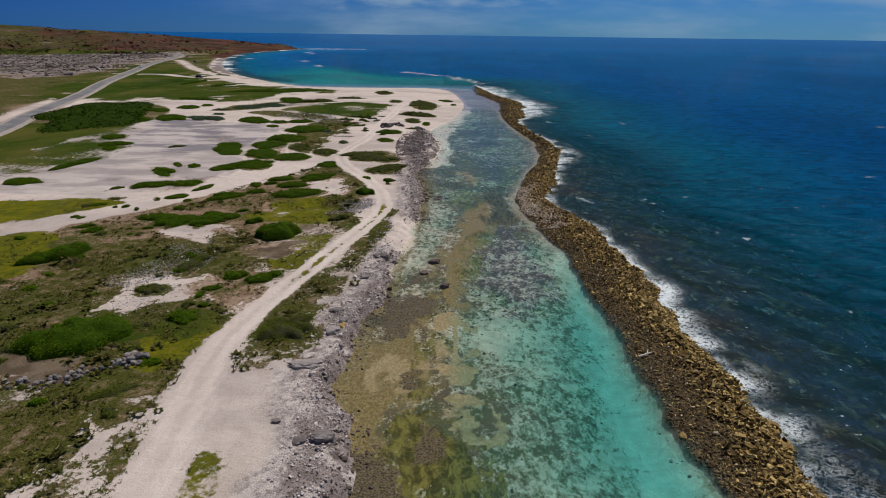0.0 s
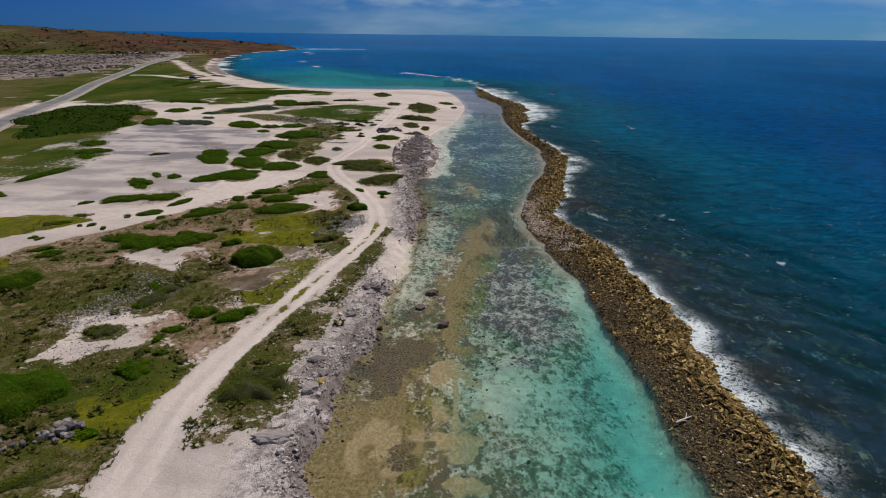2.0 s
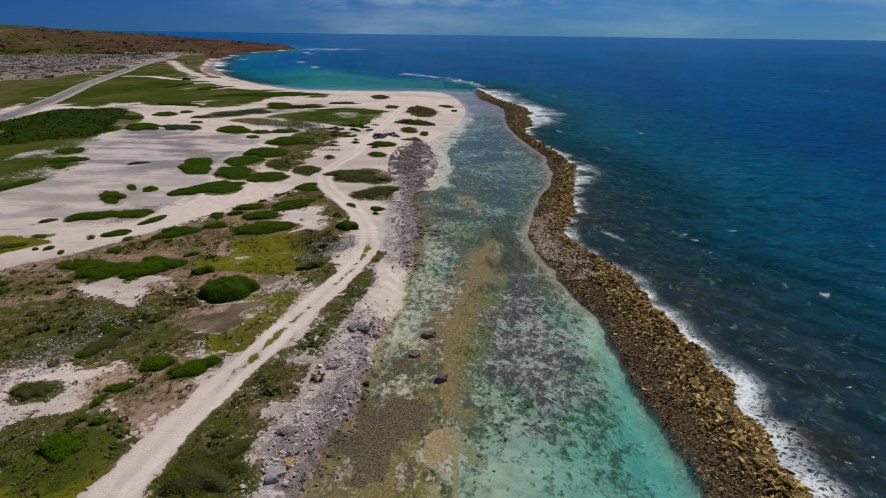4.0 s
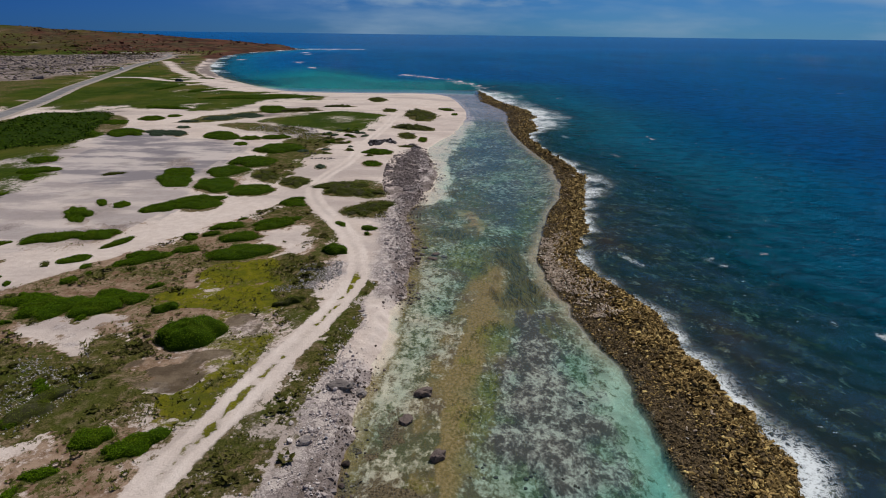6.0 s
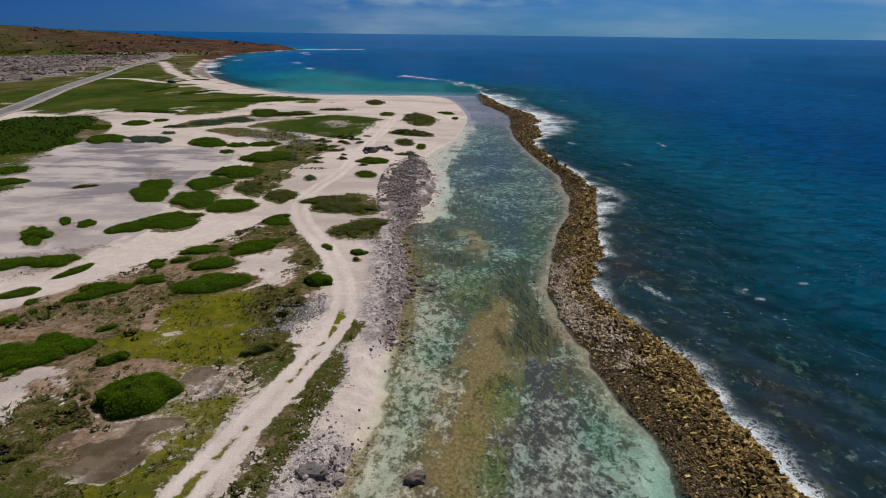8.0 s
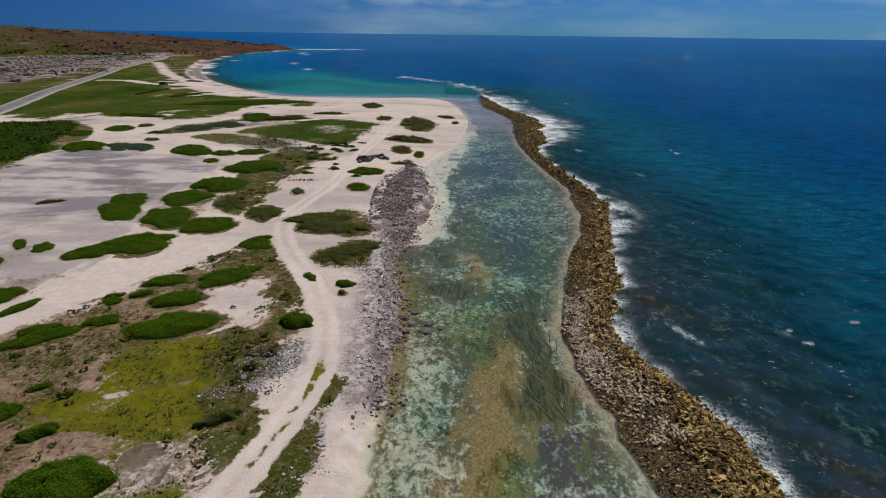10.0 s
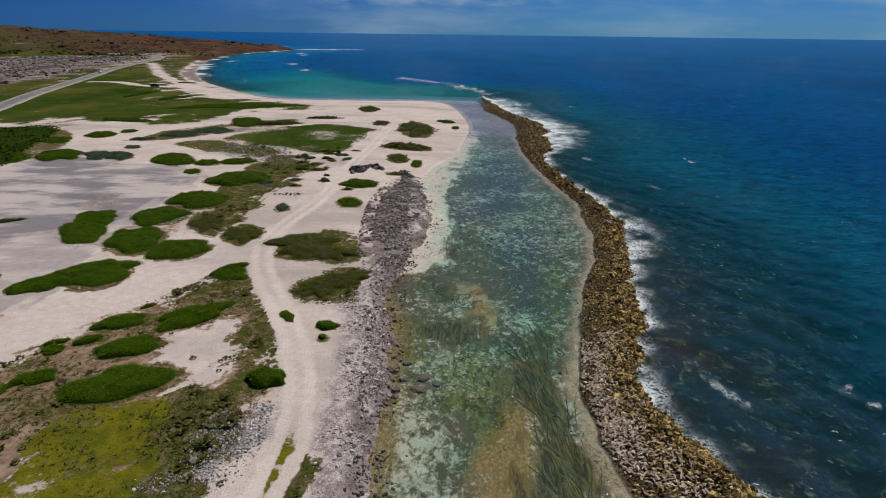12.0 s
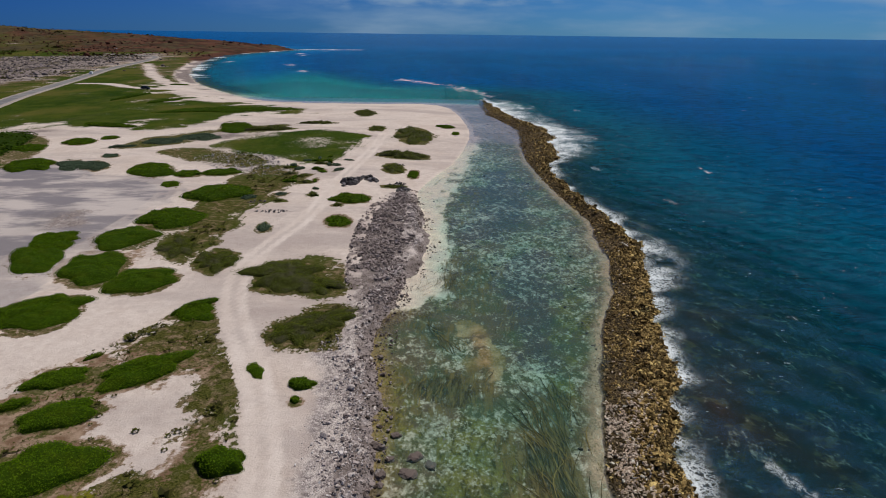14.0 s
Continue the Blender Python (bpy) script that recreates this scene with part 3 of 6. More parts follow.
    cover = n.math("ADD", cover, n.math("MULTIPLY", n.math("SUBTRACT", n.noise(0.28, 3, 0.5), 0.5), 0.16))
    cover = n.math("ADD", cover, n.math("MULTIPLY", n.math("SUBTRACT", weed, 0.5), 0.36))
    kind = n.noise(0.22, 4, 0.6)
    bedc = n.mix(n.ramp(mid, 0.3, 0.7), (0.345, 0.325, 0.255), (0.50, 0.465, 0.375))
    bedc = n.mix(n.ramp(weed, 0.38, 0.10), bedc, n.mix(n.ramp(mid, 0.3, 0.7), (0.52, 0.475, 0.385), (0.67, 0.62, 0.51)))
    algae = n.mix(n.ramp(kind, 0.40, 0.60), (0.200, 0.208, 0.135), (0.250, 0.215, 0.155))
    algae = n.mix(n.ramp(grit, 0.42, 0.66, 0, 0.6), algae, (0.12, 0.115, 0.06))
    coral = n.mix(n.ramp(kind, 0.40, 0.60), (0.052, 0.062, 0.024), (0.085, 0.060, 0.036))
    coral = n.mix(n.ramp(grit, 0.45, 0.68, 0, 0.6), coral, (0.19, 0.165, 0.10))
    bedc = n.mix(n.ramp(cover, 0.445, 0.505, 0, 0.85), bedc, algae)
    bedc = n.mix(n.ramp(cover, 0.515, 0.575, 0, 0.9), bedc, coral)
    rubm = n.mix(n.ramp(cover, 0.42, 0.50), (0.42, 0.39, 0.34), (0.200, 0.170, 0.155))
    rubm = n.mix(n.ramp(cover, 0.50, 0.57, 0, 0.9), rubm, (0.066, 0.053, 0.050))
    bedc = n.mix(sharp(n, mauve, dapple, 0.35, 1.2), bedc, rubm)
    och = n.mix(n.ramp(dapple, 0.36, 0.62), (0.275, 0.210, 0.105), (0.165, 0.128, 0.052))
    och = n.mix(n.ramp(grit, 0.50, 0.68, 0, 0.65), och, (0.095, 0.080, 0.030))
    bedc = n.mix(sharp(n, ochre, dapple, 0.30, 1.3), bedc, och)
    olv = n.mix(n.ramp(n.noise(1.1, 7, 0.72, (1.1, 0.6), 0.6), 0.40, 0.60), (0.185, 0.165, 0.042), (0.052, 0.050, 0.014))
    olv = n.mix(n.ramp(cover, 0.44, 0.36, 0, 0.8), olv, (0.36, 0.36, 0.25))
    bedc = n.mix(sharp(n, olive, dapple, 0.30, 1.5), bedc, olv)
    sandy = n.mix(n.ramp(dapple, 0.38, 0.62), (0.37, 0.295, 0.175), (0.27, 0.205, 0.105))
    bedc = n.mix(sharp(n, flats, dapple, 0.14, 0.7), bedc, n.mix(n.ramp(grit, 0.5, 0.68, 0, 0.4), sandy, (0.14, 0.115, 0.05)))
    wd = n.mix(n.ramp(streak, 0.40, 0.60), (0.022, 0.020, 0.009), (0.150, 0.115, 0.045))
    bedc = n.mix(n.math("MULTIPLY", sharp(n, weeds, streak, 0.22, 2.4), 0.92), bedc, wd)
    reefc = n.mix(n.ramp(n.math("ADD", n.math("MULTIPLY", cover, 0.5), n.math("MULTIPLY", n.noise(0.55, 6, 0.68, (1.0, 0.7), 0.5), 0.5)), 0.42, 0.56), (0.500, 0.415, 0.290), (0.060, 0.048, 0.042))
    reefc = n.mix(n.ramp(n.noise(0.55, 5, 0.6), 0.54, 0.64, 0, 0.5), reefc, (0.185, 0.150, 0.070))
    darkf, apron, _, clean_sand = n.attr("extra")
    bedc = n.mix(sharp(n, darkf, clumps, 0.14, 3.0), bedc, n.mix(n.ramp(fine, 0.35, 0.62), (0.040, 0.031, 0.018), (0.17, 0.13, 0.08)))
    bedc = n.mix(n.math("MULTIPLY", apron, n.ramp(dapple, 0.36, 0.55)), bedc, (0.36, 0.285, 0.20))
    bedc = n.mix(sharp(n, clean_sand, dapple, 0.35, 0.8), bedc, n.mix(n.ramp(mid, 0.3, 0.7), (0.53, 0.45, 0.375), (0.62, 0.54, 0.46)))
    flat = n.mix(n.ramp(cover, 0.40, 0.58), (0.40, 0.345, 0.345), (0.21, 0.182, 0.188))
    flat = n.mix(n.ramp(n.noise(0.45, 5, 0.7), 0.56, 0.62, 0, 0.85), flat, (0.035, 0.030, 0.032))
    bedc = n.mix(n.ramp(tide, 0.2, 0.8, 0, 0.95), bedc, flat)
    bedc = n.mix(n.ramp(reef, 0.3, 0.7), bedc, reefc)
    col = n.mix(n.ramp(clean, 0.4, 0.6), col, bedc)
    h = n.math("ADD", n.math("MULTIPLY", mid, 0.7), n.math("ADD", n.math("MULTIPLY", fine, 0.35), n.math("MULTIPLY", tiny, 0.12)))
    h = n.math("ADD", h, n.math("MULTIPLY", n.math("MULTIPLY", edge, rubble), 0.3))
    return n.done(n.surface(col, 0.95, n.bump(h, 0.9, 0.22), 0.02))


def water_material():
    n = Nodes("sea_water")
    depth, foam, rip, far = n.attr("sea")
    depth = n.math("MULTIPLY", depth, 10.0)
    comb = n.node("ShaderNodeCombineColor")
    for k, base in enumerate((0.50, 0.88, 0.90)):
        n.put(comb.inputs[k], n.math("POWER", base, depth))
    clear = n.node("ShaderNodeBsdfTransparent")
    n.put(clear.inputs[0], comb.outputs[0])
    body = n.node("ShaderNodeBsdfDiffuse")
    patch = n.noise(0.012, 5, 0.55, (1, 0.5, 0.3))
    wave_shade = n.noise(0.30, 8, 0.68, (0.6, 1.4, 0.24), 0.9)
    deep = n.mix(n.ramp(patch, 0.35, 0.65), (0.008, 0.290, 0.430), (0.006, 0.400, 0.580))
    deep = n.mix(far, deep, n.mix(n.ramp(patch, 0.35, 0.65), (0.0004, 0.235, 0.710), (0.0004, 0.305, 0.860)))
    # shade of the wave slopes, painted as darker streaks in the body colour
    deep = n.mix(n.ramp(wave_shade, 0.44, 0.60, 0, 0.48), deep, (0.003, 0.066, 0.140))
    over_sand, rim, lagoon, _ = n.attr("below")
    # body colour darkened with distance, painted against the bright reflection near the horizon
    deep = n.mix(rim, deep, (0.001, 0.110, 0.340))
    deep = n.mix(n.math("MULTIPLY", n.ramp(depth, 6.0, 2.4), over_sand), deep, (0.020, 0.68, 0.72))
    deep = n.mix(lagoon, deep, (0.060, 0.40, 0.41))
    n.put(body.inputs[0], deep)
    ripple = n.ramp(n.noise(0.62, 9, 0.74, (0.75, 1.5, 0.26), 0.8), 0.36, 0.72)
    swell = n.noise(0.085, 5, 0.65, (0.75, 1.6, 0.22), 0.9)
    small = n.noise(2.3, 4, 0.65, (0.7, 1.6, 0.24), 0.5)
    ripple = n.math("ADD", n.math("MULTIPLY", ripple, 0.8), n.math("ADD", n.math("MULTIPLY", small, 0.30), n.math("MULTIPLY", swell, 1.1)))
    n.put(body.inputs["Normal"], n.bump(n.math("MULTIPLY", ripple, rip), 1.0, 5.0))
    opaque = n.math("SUBTRACT", 1.0, n.math("POWER", n.math("SUBTRACT", n.ramp(lagoon, 0.0, 1.0, 0.74, 0.88), n.math("MULTIPLY", n.ramp(far, 0.0, 0.22), 0.18)), depth))
    m1 = n.node("ShaderNodeMixShader")
    n.put(m1.inputs[0], opaque)
    n.put(m1.inputs[1], clear.outputs[0])
    n.put(m1.inputs[2], body.outputs[0])
    w1 = n.noise(0.42, 6, 0.62, (0.75, 1.5, 0.26), 0.7)
    w2 = n.noise(2.2, 5, 0.6, (0.75, 1.5, 0.26), 0.5)
    wave = n.math("MULTIPLY", n.math("ADD", n.math("MULTIPLY", w1, 1.0), n.math("MULTIPLY", w2, 0.50)), rip)
    gl = n.node("ShaderNodeBsdfGlossy")
    gl.inputs["Roughness"].default_value = 0.10
    nb = n.bump(wave, 1.0, 1.8)
    n.put(gl.inputs["Normal"], nb)
    fr = n.node("ShaderNodeFresnel")
    fr.inputs["IOR"].default_value = 1.33
    n.put(fr.inputs["Normal"], nb)
    m2 = n.node("ShaderNodeMixShader")
    n.put(m2.inputs[0], n.math("MULTIPLY", fr.outputs[0], n.math("MAXIMUM", n.math("MULTIPLY", lagoon, 0.80), n.ramp(far, 0.0, 0.5, 0.75, 0.42)), True))
    n.put(m2.inputs[1], m1.outputs[0])
    n.put(m2.inputs[2], gl.outputs[0])
    # foam lace
    lace = n.noise(1.7, 9, 0.72, None, 0.45)
    ridge = n.math("SUBTRACT", 1.0, n.math("MULTIPLY", n.math("ABSOLUTE", n.math("SUBTRACT", lace, 0.5)), 5.0))
    f = n.math("ADD", foam, n.math("MULTIPLY", n.math("SUBTRACT", ridge, 0.5), 1.0))
    f = n.math("MULTIPLY", n.ramp(f, 0.38, 1.20, 0, 0.92), n.ramp(foam, 0.04, 0.25))
    # small breaking crests and painted sparkle, white flecks scattered over the waves
    fleck = n.math("MULTIPLY", n.ramp(n.noise(1.7, 4, 0.6, (0.6, 1.7, 0.26), 0.4), 0.665, 0.72), n.ramp(n.noise(0.11, 4, 0.6), 0.47, 0.60))
    fleck = n.math("MULTIPLY", n.math("MULTIPLY", fleck, n.math("SUBTRACT", 1.0, lagoon)), n.ramp(far, 1.0, 0.2, 0.25, 0.75))
    f = n.math("MAXIMUM", f, n.math("MULTIPLY", fleck, n.ramp(rip, 0.6, 0.9)))
    white = n.node("ShaderNodeBsdfDiffuse")
    white.inputs[0].default_value = (0.72, 0.77, 0.80, 1)
    m3 = n.node("ShaderNodeMixShader")
    n.put(m3.inputs[0], f)
    n.put(m3.inputs[1], m2.outputs[0])
    n.put(m3.inputs[2], white.outputs[0])
    return n.done(m3.outputs[0])


def stone_material(name, dark, light, stain, island=True):
    n = Nodes(name)
    r = n.island() if island else n.random()
    mid, fine = n.noise(1.8, 5, 0.6), n.noise(14.0, 5, 0.65)
    col = n.mix(n.math("POWER", r, 1.5), dark, light)
    col = n.mix(n.ramp(r, 0.86, 0.96, 0, 0.6), col, tuple(min(0.75, c * 1.45) for c in light))
    col = n.mix(n.ramp(mid, 0.48, 0.7, 0, 0.7), col, stain)
    col = n.mix(n.ramp(fine, 0.5, 0.72, 0, 0.7), col, tuple(c * 0.35 for c in dark))
    return n.done(n.surface(col, 0.92, n.bump(fine, 0.7, 0.05), 0.04))


def leaf_material(name, dark, light, tip):
    n = Nodes(name)
    r = n.island()
    col = n.mix(r, dark, light)
    col = n.mix(n.ramp(n.noise(0.55, 5, 0.6), 0.45, 0.7, 0, 0.7), col, tip)
    return n.done(n.surface(col, 0.8, None, 0.03))


def plain_material(name, color, rough=0.6, spec=0.4, metal=0.0, vary=0.12):
    n = Nodes(name)
    v = n.noise(3.0, 5, 0.6)
    col = n.mix(n.ramp(v, 0.3, 0.7, 0, 1), tuple(c * (1 - vary) for c in color), tuple(min(1, c * (1 + vary)) for c in color))
    return n.done(n.surface(col, rough, n.bump(n.noise(30, 3), 0.1, 0.01), spec, metal))


def asphalt_material():
    n = Nodes("worn_asphalt")
    col = n.mix(n.ramp(n.noise(0.15, 6, 0.6), 0.35, 0.65), (0.135, 0.132, 0.14), (0.215, 0.208, 0.212))
    col = n.mix(n.ramp(n.noise(1.5, 5), 0.5, 0.75, 0, 0.5), col, (0.33, 0.30, 0.28))
    return n.done(n.surface(col, 0.9, n.bump(n.noise(12, 4), 0.3, 0.03), 0.2))


GROUND = ground_material()
WATER = water_material()
BANK_ROCK = stone_material("ochre_reef_rock", (0.044, 0.029, 0.011), (0.58, 0.400, 0.160), (0.165, 0.116, 0.050))
BANK_ROCK_ONE = stone_material("ochre_reef_slab", (0.044, 0.029, 0.011), (0.58, 0.400, 0.160), (0.165, 0.116, 0.050), False)
INNER_ROCK = stone_material("brown_inner_rubble", (0.038, 0.029, 0.017), (0.205, 0.152, 0.088), (0.105, 0.078, 0.046))
GREY_ROCK = stone_material("grey_shore_rock", (0.21, 0.195, 0.197), (0.53, 0.495, 0.49), (0.36, 0.335, 0.335))
GREY_ROCK_ONE = stone_material("grey_boulder_rock", (0.15, 0.13, 0.125), (0.30, 0.265, 0.255), (0.38, 0.335, 0.32), False)
PALE_STONE = stone_material("bleached_coral_stone", (0.42, 0.36, 0.345), (0.72, 0.64, 0.61), (0.56, 0.49, 0.465))
OCHRE_ONE = stone_material("yellow_ochre_rock", (0.36, 0.23, 0.08), (0.50, 0.34, 0.13), (0.30, 0.19, 0.08), False)
BLACK_ROCK = stone_material("black_jagged_rock", (0.050, 0.046, 0.047), (0.23, 0.21, 0.215), (0.12, 0.11, 0.112), False)
SHELF_ROCK = stone_material("mauve_shelf_rock", (0.14, 0.113, 0.109), (0.35, 0.295, 0.285), (0.24, 0.198, 0.19))
SLAB_ROCK = stone_material("mauve_limestone_slab", (0.20, 0.168, 0.162), (0.56, 0.48, 0.46), (0.42, 0.355, 0.34))
CORAL_PINK = stone_material("pink_coral_rubble", (0.40, 0.31, 0.23), (0.68, 0.565, 0.455), (0.48, 0.375, 0.285))
DARK_ROCK = stone_material("dark_pitted_rock", (0.060, 0.047, 0.040), (0.24, 0.19, 0.175), (0.15, 0.115, 0.10))
LEAF_GREEN = leaf_material("mat_leaf_green", (0.040, 0.084, 0.002), (0.086, 0.150, 0.004), (0.092, 0.132, 0.005))
LEAF_MIXED = leaf_material("dry_leaf_olive", (0.038, 0.060, 0.005), (0.130, 0.150, 0.016), (0.095, 0.085, 0.045))
LEAF_BLUE = leaf_material("grey_green_leaf", (0.045, 0.075, 0.045), (0.10, 0.135, 0.09), (0.06, 0.09, 0.05))
TUFT = leaf_material("dry_grass_tuft", (0.045, 0.055, 0.010), (0.16, 0.145, 0.040), (0.085, 0.085, 0.020))
HEATH = leaf_material("heath_olive_leaf", (0.034, 0.042, 0.008), (0.115, 0.110, 0.024), (0.075, 0.058, 0.030))
PLAIN_ROCK = stone_material("grey_plain_rock", (0.075, 0.064, 0.066), (0.215, 0.185, 0.19), (0.14, 0.116, 0.116))
RED_ROCK = stone_material("red_headland_rock", (0.045, 0.022, 0.016), (0.175, 0.075, 0.048), (0.090, 0.040, 0.028))
WEED = leaf_material("brown_seaweed", (0.024, 0.020, 0.008), (0.27, 0.185, 0.060), (0.07, 0.055, 0.02))
# darker copies of the leaf colours paint the shade inside the crowns
CROWN_SHADE_OF = {
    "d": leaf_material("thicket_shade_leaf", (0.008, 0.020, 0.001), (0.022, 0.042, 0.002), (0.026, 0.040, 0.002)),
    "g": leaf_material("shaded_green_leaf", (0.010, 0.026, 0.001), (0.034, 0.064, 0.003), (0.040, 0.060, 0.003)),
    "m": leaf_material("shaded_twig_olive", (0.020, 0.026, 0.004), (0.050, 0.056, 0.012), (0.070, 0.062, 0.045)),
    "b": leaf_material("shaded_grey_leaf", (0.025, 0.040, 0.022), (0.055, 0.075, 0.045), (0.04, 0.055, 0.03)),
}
ASPHALT = asphalt_material()
VERGE = plain_material("pale_sand_verge", (0.35, 0.30, 0.27), 0.95, 0.02, 0.0, 0.25)


# ---- the ground, one sheet from the shore to the horizon ----
GX = axis([(-3500, 160), (-900, 30), (-260, 5), (-120, 1.2), (-62, 0.42), (-40, 0.36), (34, 0.36), (60, 1.5), (200, 12), (900, 60), (3600, 300)])
GY = axis([(-60, 6), (20, 0.5), (28, 0.36), (130, 0.40), (200, 0.9), (340, 2.2), (700, 7), (1500, 25), (4900, 160)])

SCRUB = [
    ([(-23.8, 24), (-23.8, 29.6), (-22.1, 37.2), (-20.6, 40.9), (-18.6, 33.5), (-19.4, 24)], 0.40),
    ([(-22.5, 34.6), (-21.5, 35.9), (-19.9, 34.9), (-19.6, 31.5)], 0.75),
    ([(-21.7, 96.3), (-18.9, 101.5), (-15.8, 99.9), (-16.2, 93.5), (-16.4, 90.7), (-14.0, 85.8), (-15.5, 82.5), (-16.1, 79.5), (-16.6, 75.2), (-16.8, 78.6), (-17.1, 82.4), (-19.6, 89.3)], 1.00),
    ([(-31.7, 74.9), (-26.8, 75.0), (-23.7, 70.8), (-21.7, 67.7), (-24.0, 66.6), (-27.4, 67.0), (-30.1, 68.7), (-31.9, 68.1), (-34.8, 71.8), (-31.9, 72.6)], 1.00),
    ([(-31.1, 79.1), (-24.6, 75.8), (-26.2, 74.6), (-30.8, 75.5), (-31.0, 77.3)], 0.95),
    ([(-50.4, 70.7), (-46.7, 72.2), (-38.6, 77.1), (-30.2, 74.2), (-28.3, 68.7), (-29.9, 65.1), (-33.6, 65.0), (-37.6, 63.8), (-39.6, 62.1), (-43.2, 61.5)], 1.00),
    ([(-22.1, 48.2), (-21.8, 53.4), (-20.9, 54.2), (-20.6, 48.2), (-20.3, 43.5), (-23.1, 43.5), (-23.8, 45.9)], 0.95),
    ([(-18.2, 110.1), (-17.7, 119.0), (-14.2, 108.9), (-14.7, 106.5), (-16.8, 106.2)], 0.95),
    ([(-21.0, 95.7), (-21.0, 99.1), (-18.0, 100.1), (-15.7, 99.3), (-15.5, 94.3), (-15.8, 92.9), (-18.1, 92.1), (-19.3, 91.1), (-21.2, 94.2)], 0.95),
    ([(-25.7, 122.2), (-21.6, 127.2), (-17.9, 119.0), (-20.2, 115.7), (-22.6, 117.2)], 0.70),
    ([(-90, -70), (-31, -70), (-27, -40), (-29, -15), (-24, 10), (-25.5, 30.6), (-26.0, 35.1), (-22.9, 41.6), (-21.6, 49.1), (-28.9, 50.0), (-44.7, 54.3), (-70, 50)], 1.0),
    ([(-36, 142.0), (-39.3, 163.4), (-40.6, 197.6), (-34.5, 198.0), (-27.3, 187.9), (-30.4, 174.5), (-33.2, 162.1), (-31.1, 145.2)], 1.0),
    ([(-80.2, 214.1), (-81.1, 230.2), (-65.7, 251.3), (-46.1, 262.5), (-54.2, 241.8), (-70.8, 224.1)], 0.8),
    ([(-64.3, 219.1), (-70, 214), (-52, 200), (-40, 198), (-42.4, 210)], 0.8),
    ([(-130, 60), (-63, 60), (-52, 70), (-56, 79), (-64, 78), (-130, 40)], 0.7),
    ([(-22, 134), (-18, 143), (-10, 140), (-9, 134), (-15, 132)], 0.8),
    ([(-16, 120), (-13, 128), (-7, 127), (-8, 121)], 0.75),
    ([(-9, 246), (-12, 252), (-3, 250), (-2, 240), (-9, 238)], 0.7),
    ([(-19.2, 89.3), (-17.4, 91.4), (-14.4, 88.0), (-12.5, 84.9), (-14.4, 80.1), (-15.9, 73.6), (-16.7, 70.4), (-18.4, 67.5), (-19.4, 67.0), (-17.2, 71.9), (-16.6, 78.0), (-17.5, 83.1)], 1.0),
    ([(-8.8, 91.6), (-9.4, 85.0), (-9.3, 80.3), (-9.8, 75.6), (-11.0, 72.1), (-11.7, 70.0), (-12.7, 67.2), (-14.6, 66.3), (-16.1, 64.6), (-16.2, 61.6), (-13.0, 61.7), (-11.9, 64.7), (-11.3, 67.2), (-11.5, 69.0), (-10.5, 73.8), (-10.4, 76.8), (-9.2, 79.6), (-9.6, 84.2), (-8.5, 92.7)], 1.05),
    ([(-30.9, 55.6), (-25.3, 57.2), (-21.3, 50.3), (-21.2, 44.4), (-20.8, 39.0), (-26.8, 38.9), (-28.9, 41.8), (-26.4, 46.6), (-30.3, 50.7), (-36.2, 52.3), (-35.5, 54.2), (-29.6, 52.2)], 0.95),
    ([(-18.2, 57.4), (-15.6, 61.3), (-14.5, 66.7), (-11.9, 65.8), (-11.8, 61.4), (-12.8, 56.1), (-14.4, 54.1), (-17.2, 53.4)], 1.05),
    ([(-17.8, 52.1), (-13.4, 52.8), (-11.7, 48.9), (-13.3, 46.9), (-15.8, 46.4), (-15.7, 44.5), (-17.9, 45.8), (-16.7, 47.3)], 0.8),
    ([(-29.8, 119.2), (-24.9, 126.9), (-22.3, 124.7), (-23.9, 121.4), (-28.1, 117.4)], 0.9),
    ([(-60, 62), (-42, 61.5), (-37, 64), (-35.5, 54.5), (-45, 50), (-62, 46)], 0.95),
]
TURF = [
    ([(-17.2, 32.3), (-15.4, 32.6), (-14.8, 29.2), (-16.2, 29.2)], 0.62),
    ([(-28.4, 97.7), (-22.1, 98.5), (-19.7, 89.3), (-18.2, 84.5), (-20.2, 85.6), (-23.9, 86.7), (-30.0, 86.7), (-29.7, 89.6), (-25.1, 89.7)], 1.00),
    ([(-22.7, 91.8), (-20.3, 91.2), (-18.1, 84.5), (-16.6, 80.5), (-16.9, 78.6), (-16.7, 75.2), (-17.6, 72.2), (-17.9, 69.0), (-19.0, 67.9), (-20.1, 68.2), (-19.7, 70.8), (-19.5, 74.4), (-19.1, 76.8), (-19.2, 79.0), (-20.5, 80.4), (-21.6, 83.9), (-20.1, 84.5)], 1.25),
    ([(-26.8, 95.6), (-22.6, 99.5), (-20.7, 99.6), (-20.7, 94.2), (-18.9, 88.9), (-18.4, 86.1), (-17.9, 83.7), (-20.8, 83.6), (-21.3, 87.1), (-25.4, 88.1), (-22.2, 89.4), (-26.0, 92.6)], 0.80),
    ([(-27.0, 49.9), (-24.1, 52.0), (-21.6, 52.0), (-21.6, 48.8), (-23.1, 46.5), (-25.7, 45.4), (-26.7, 48.1)], 0.85),
    ([(-25.5, 46.1), (-24.5, 48.6), (-23.5, 53.2), (-22.3, 49.8), (-23.9, 47.4), (-24.7, 45.2)], 1.0),
    ([(-66, 82.6), (-80, 84), (-85, 96), (-70.3, 93.8), (-62.0, 96.8), (-51.3, 95.0), (-56.5, 88.4)], 1.0),
    ([(-64, 77.0), (-55.2, 79.1), (-51.5, 70.1), (-50.7, 60.9), (-75, 55)], 1.0),
]
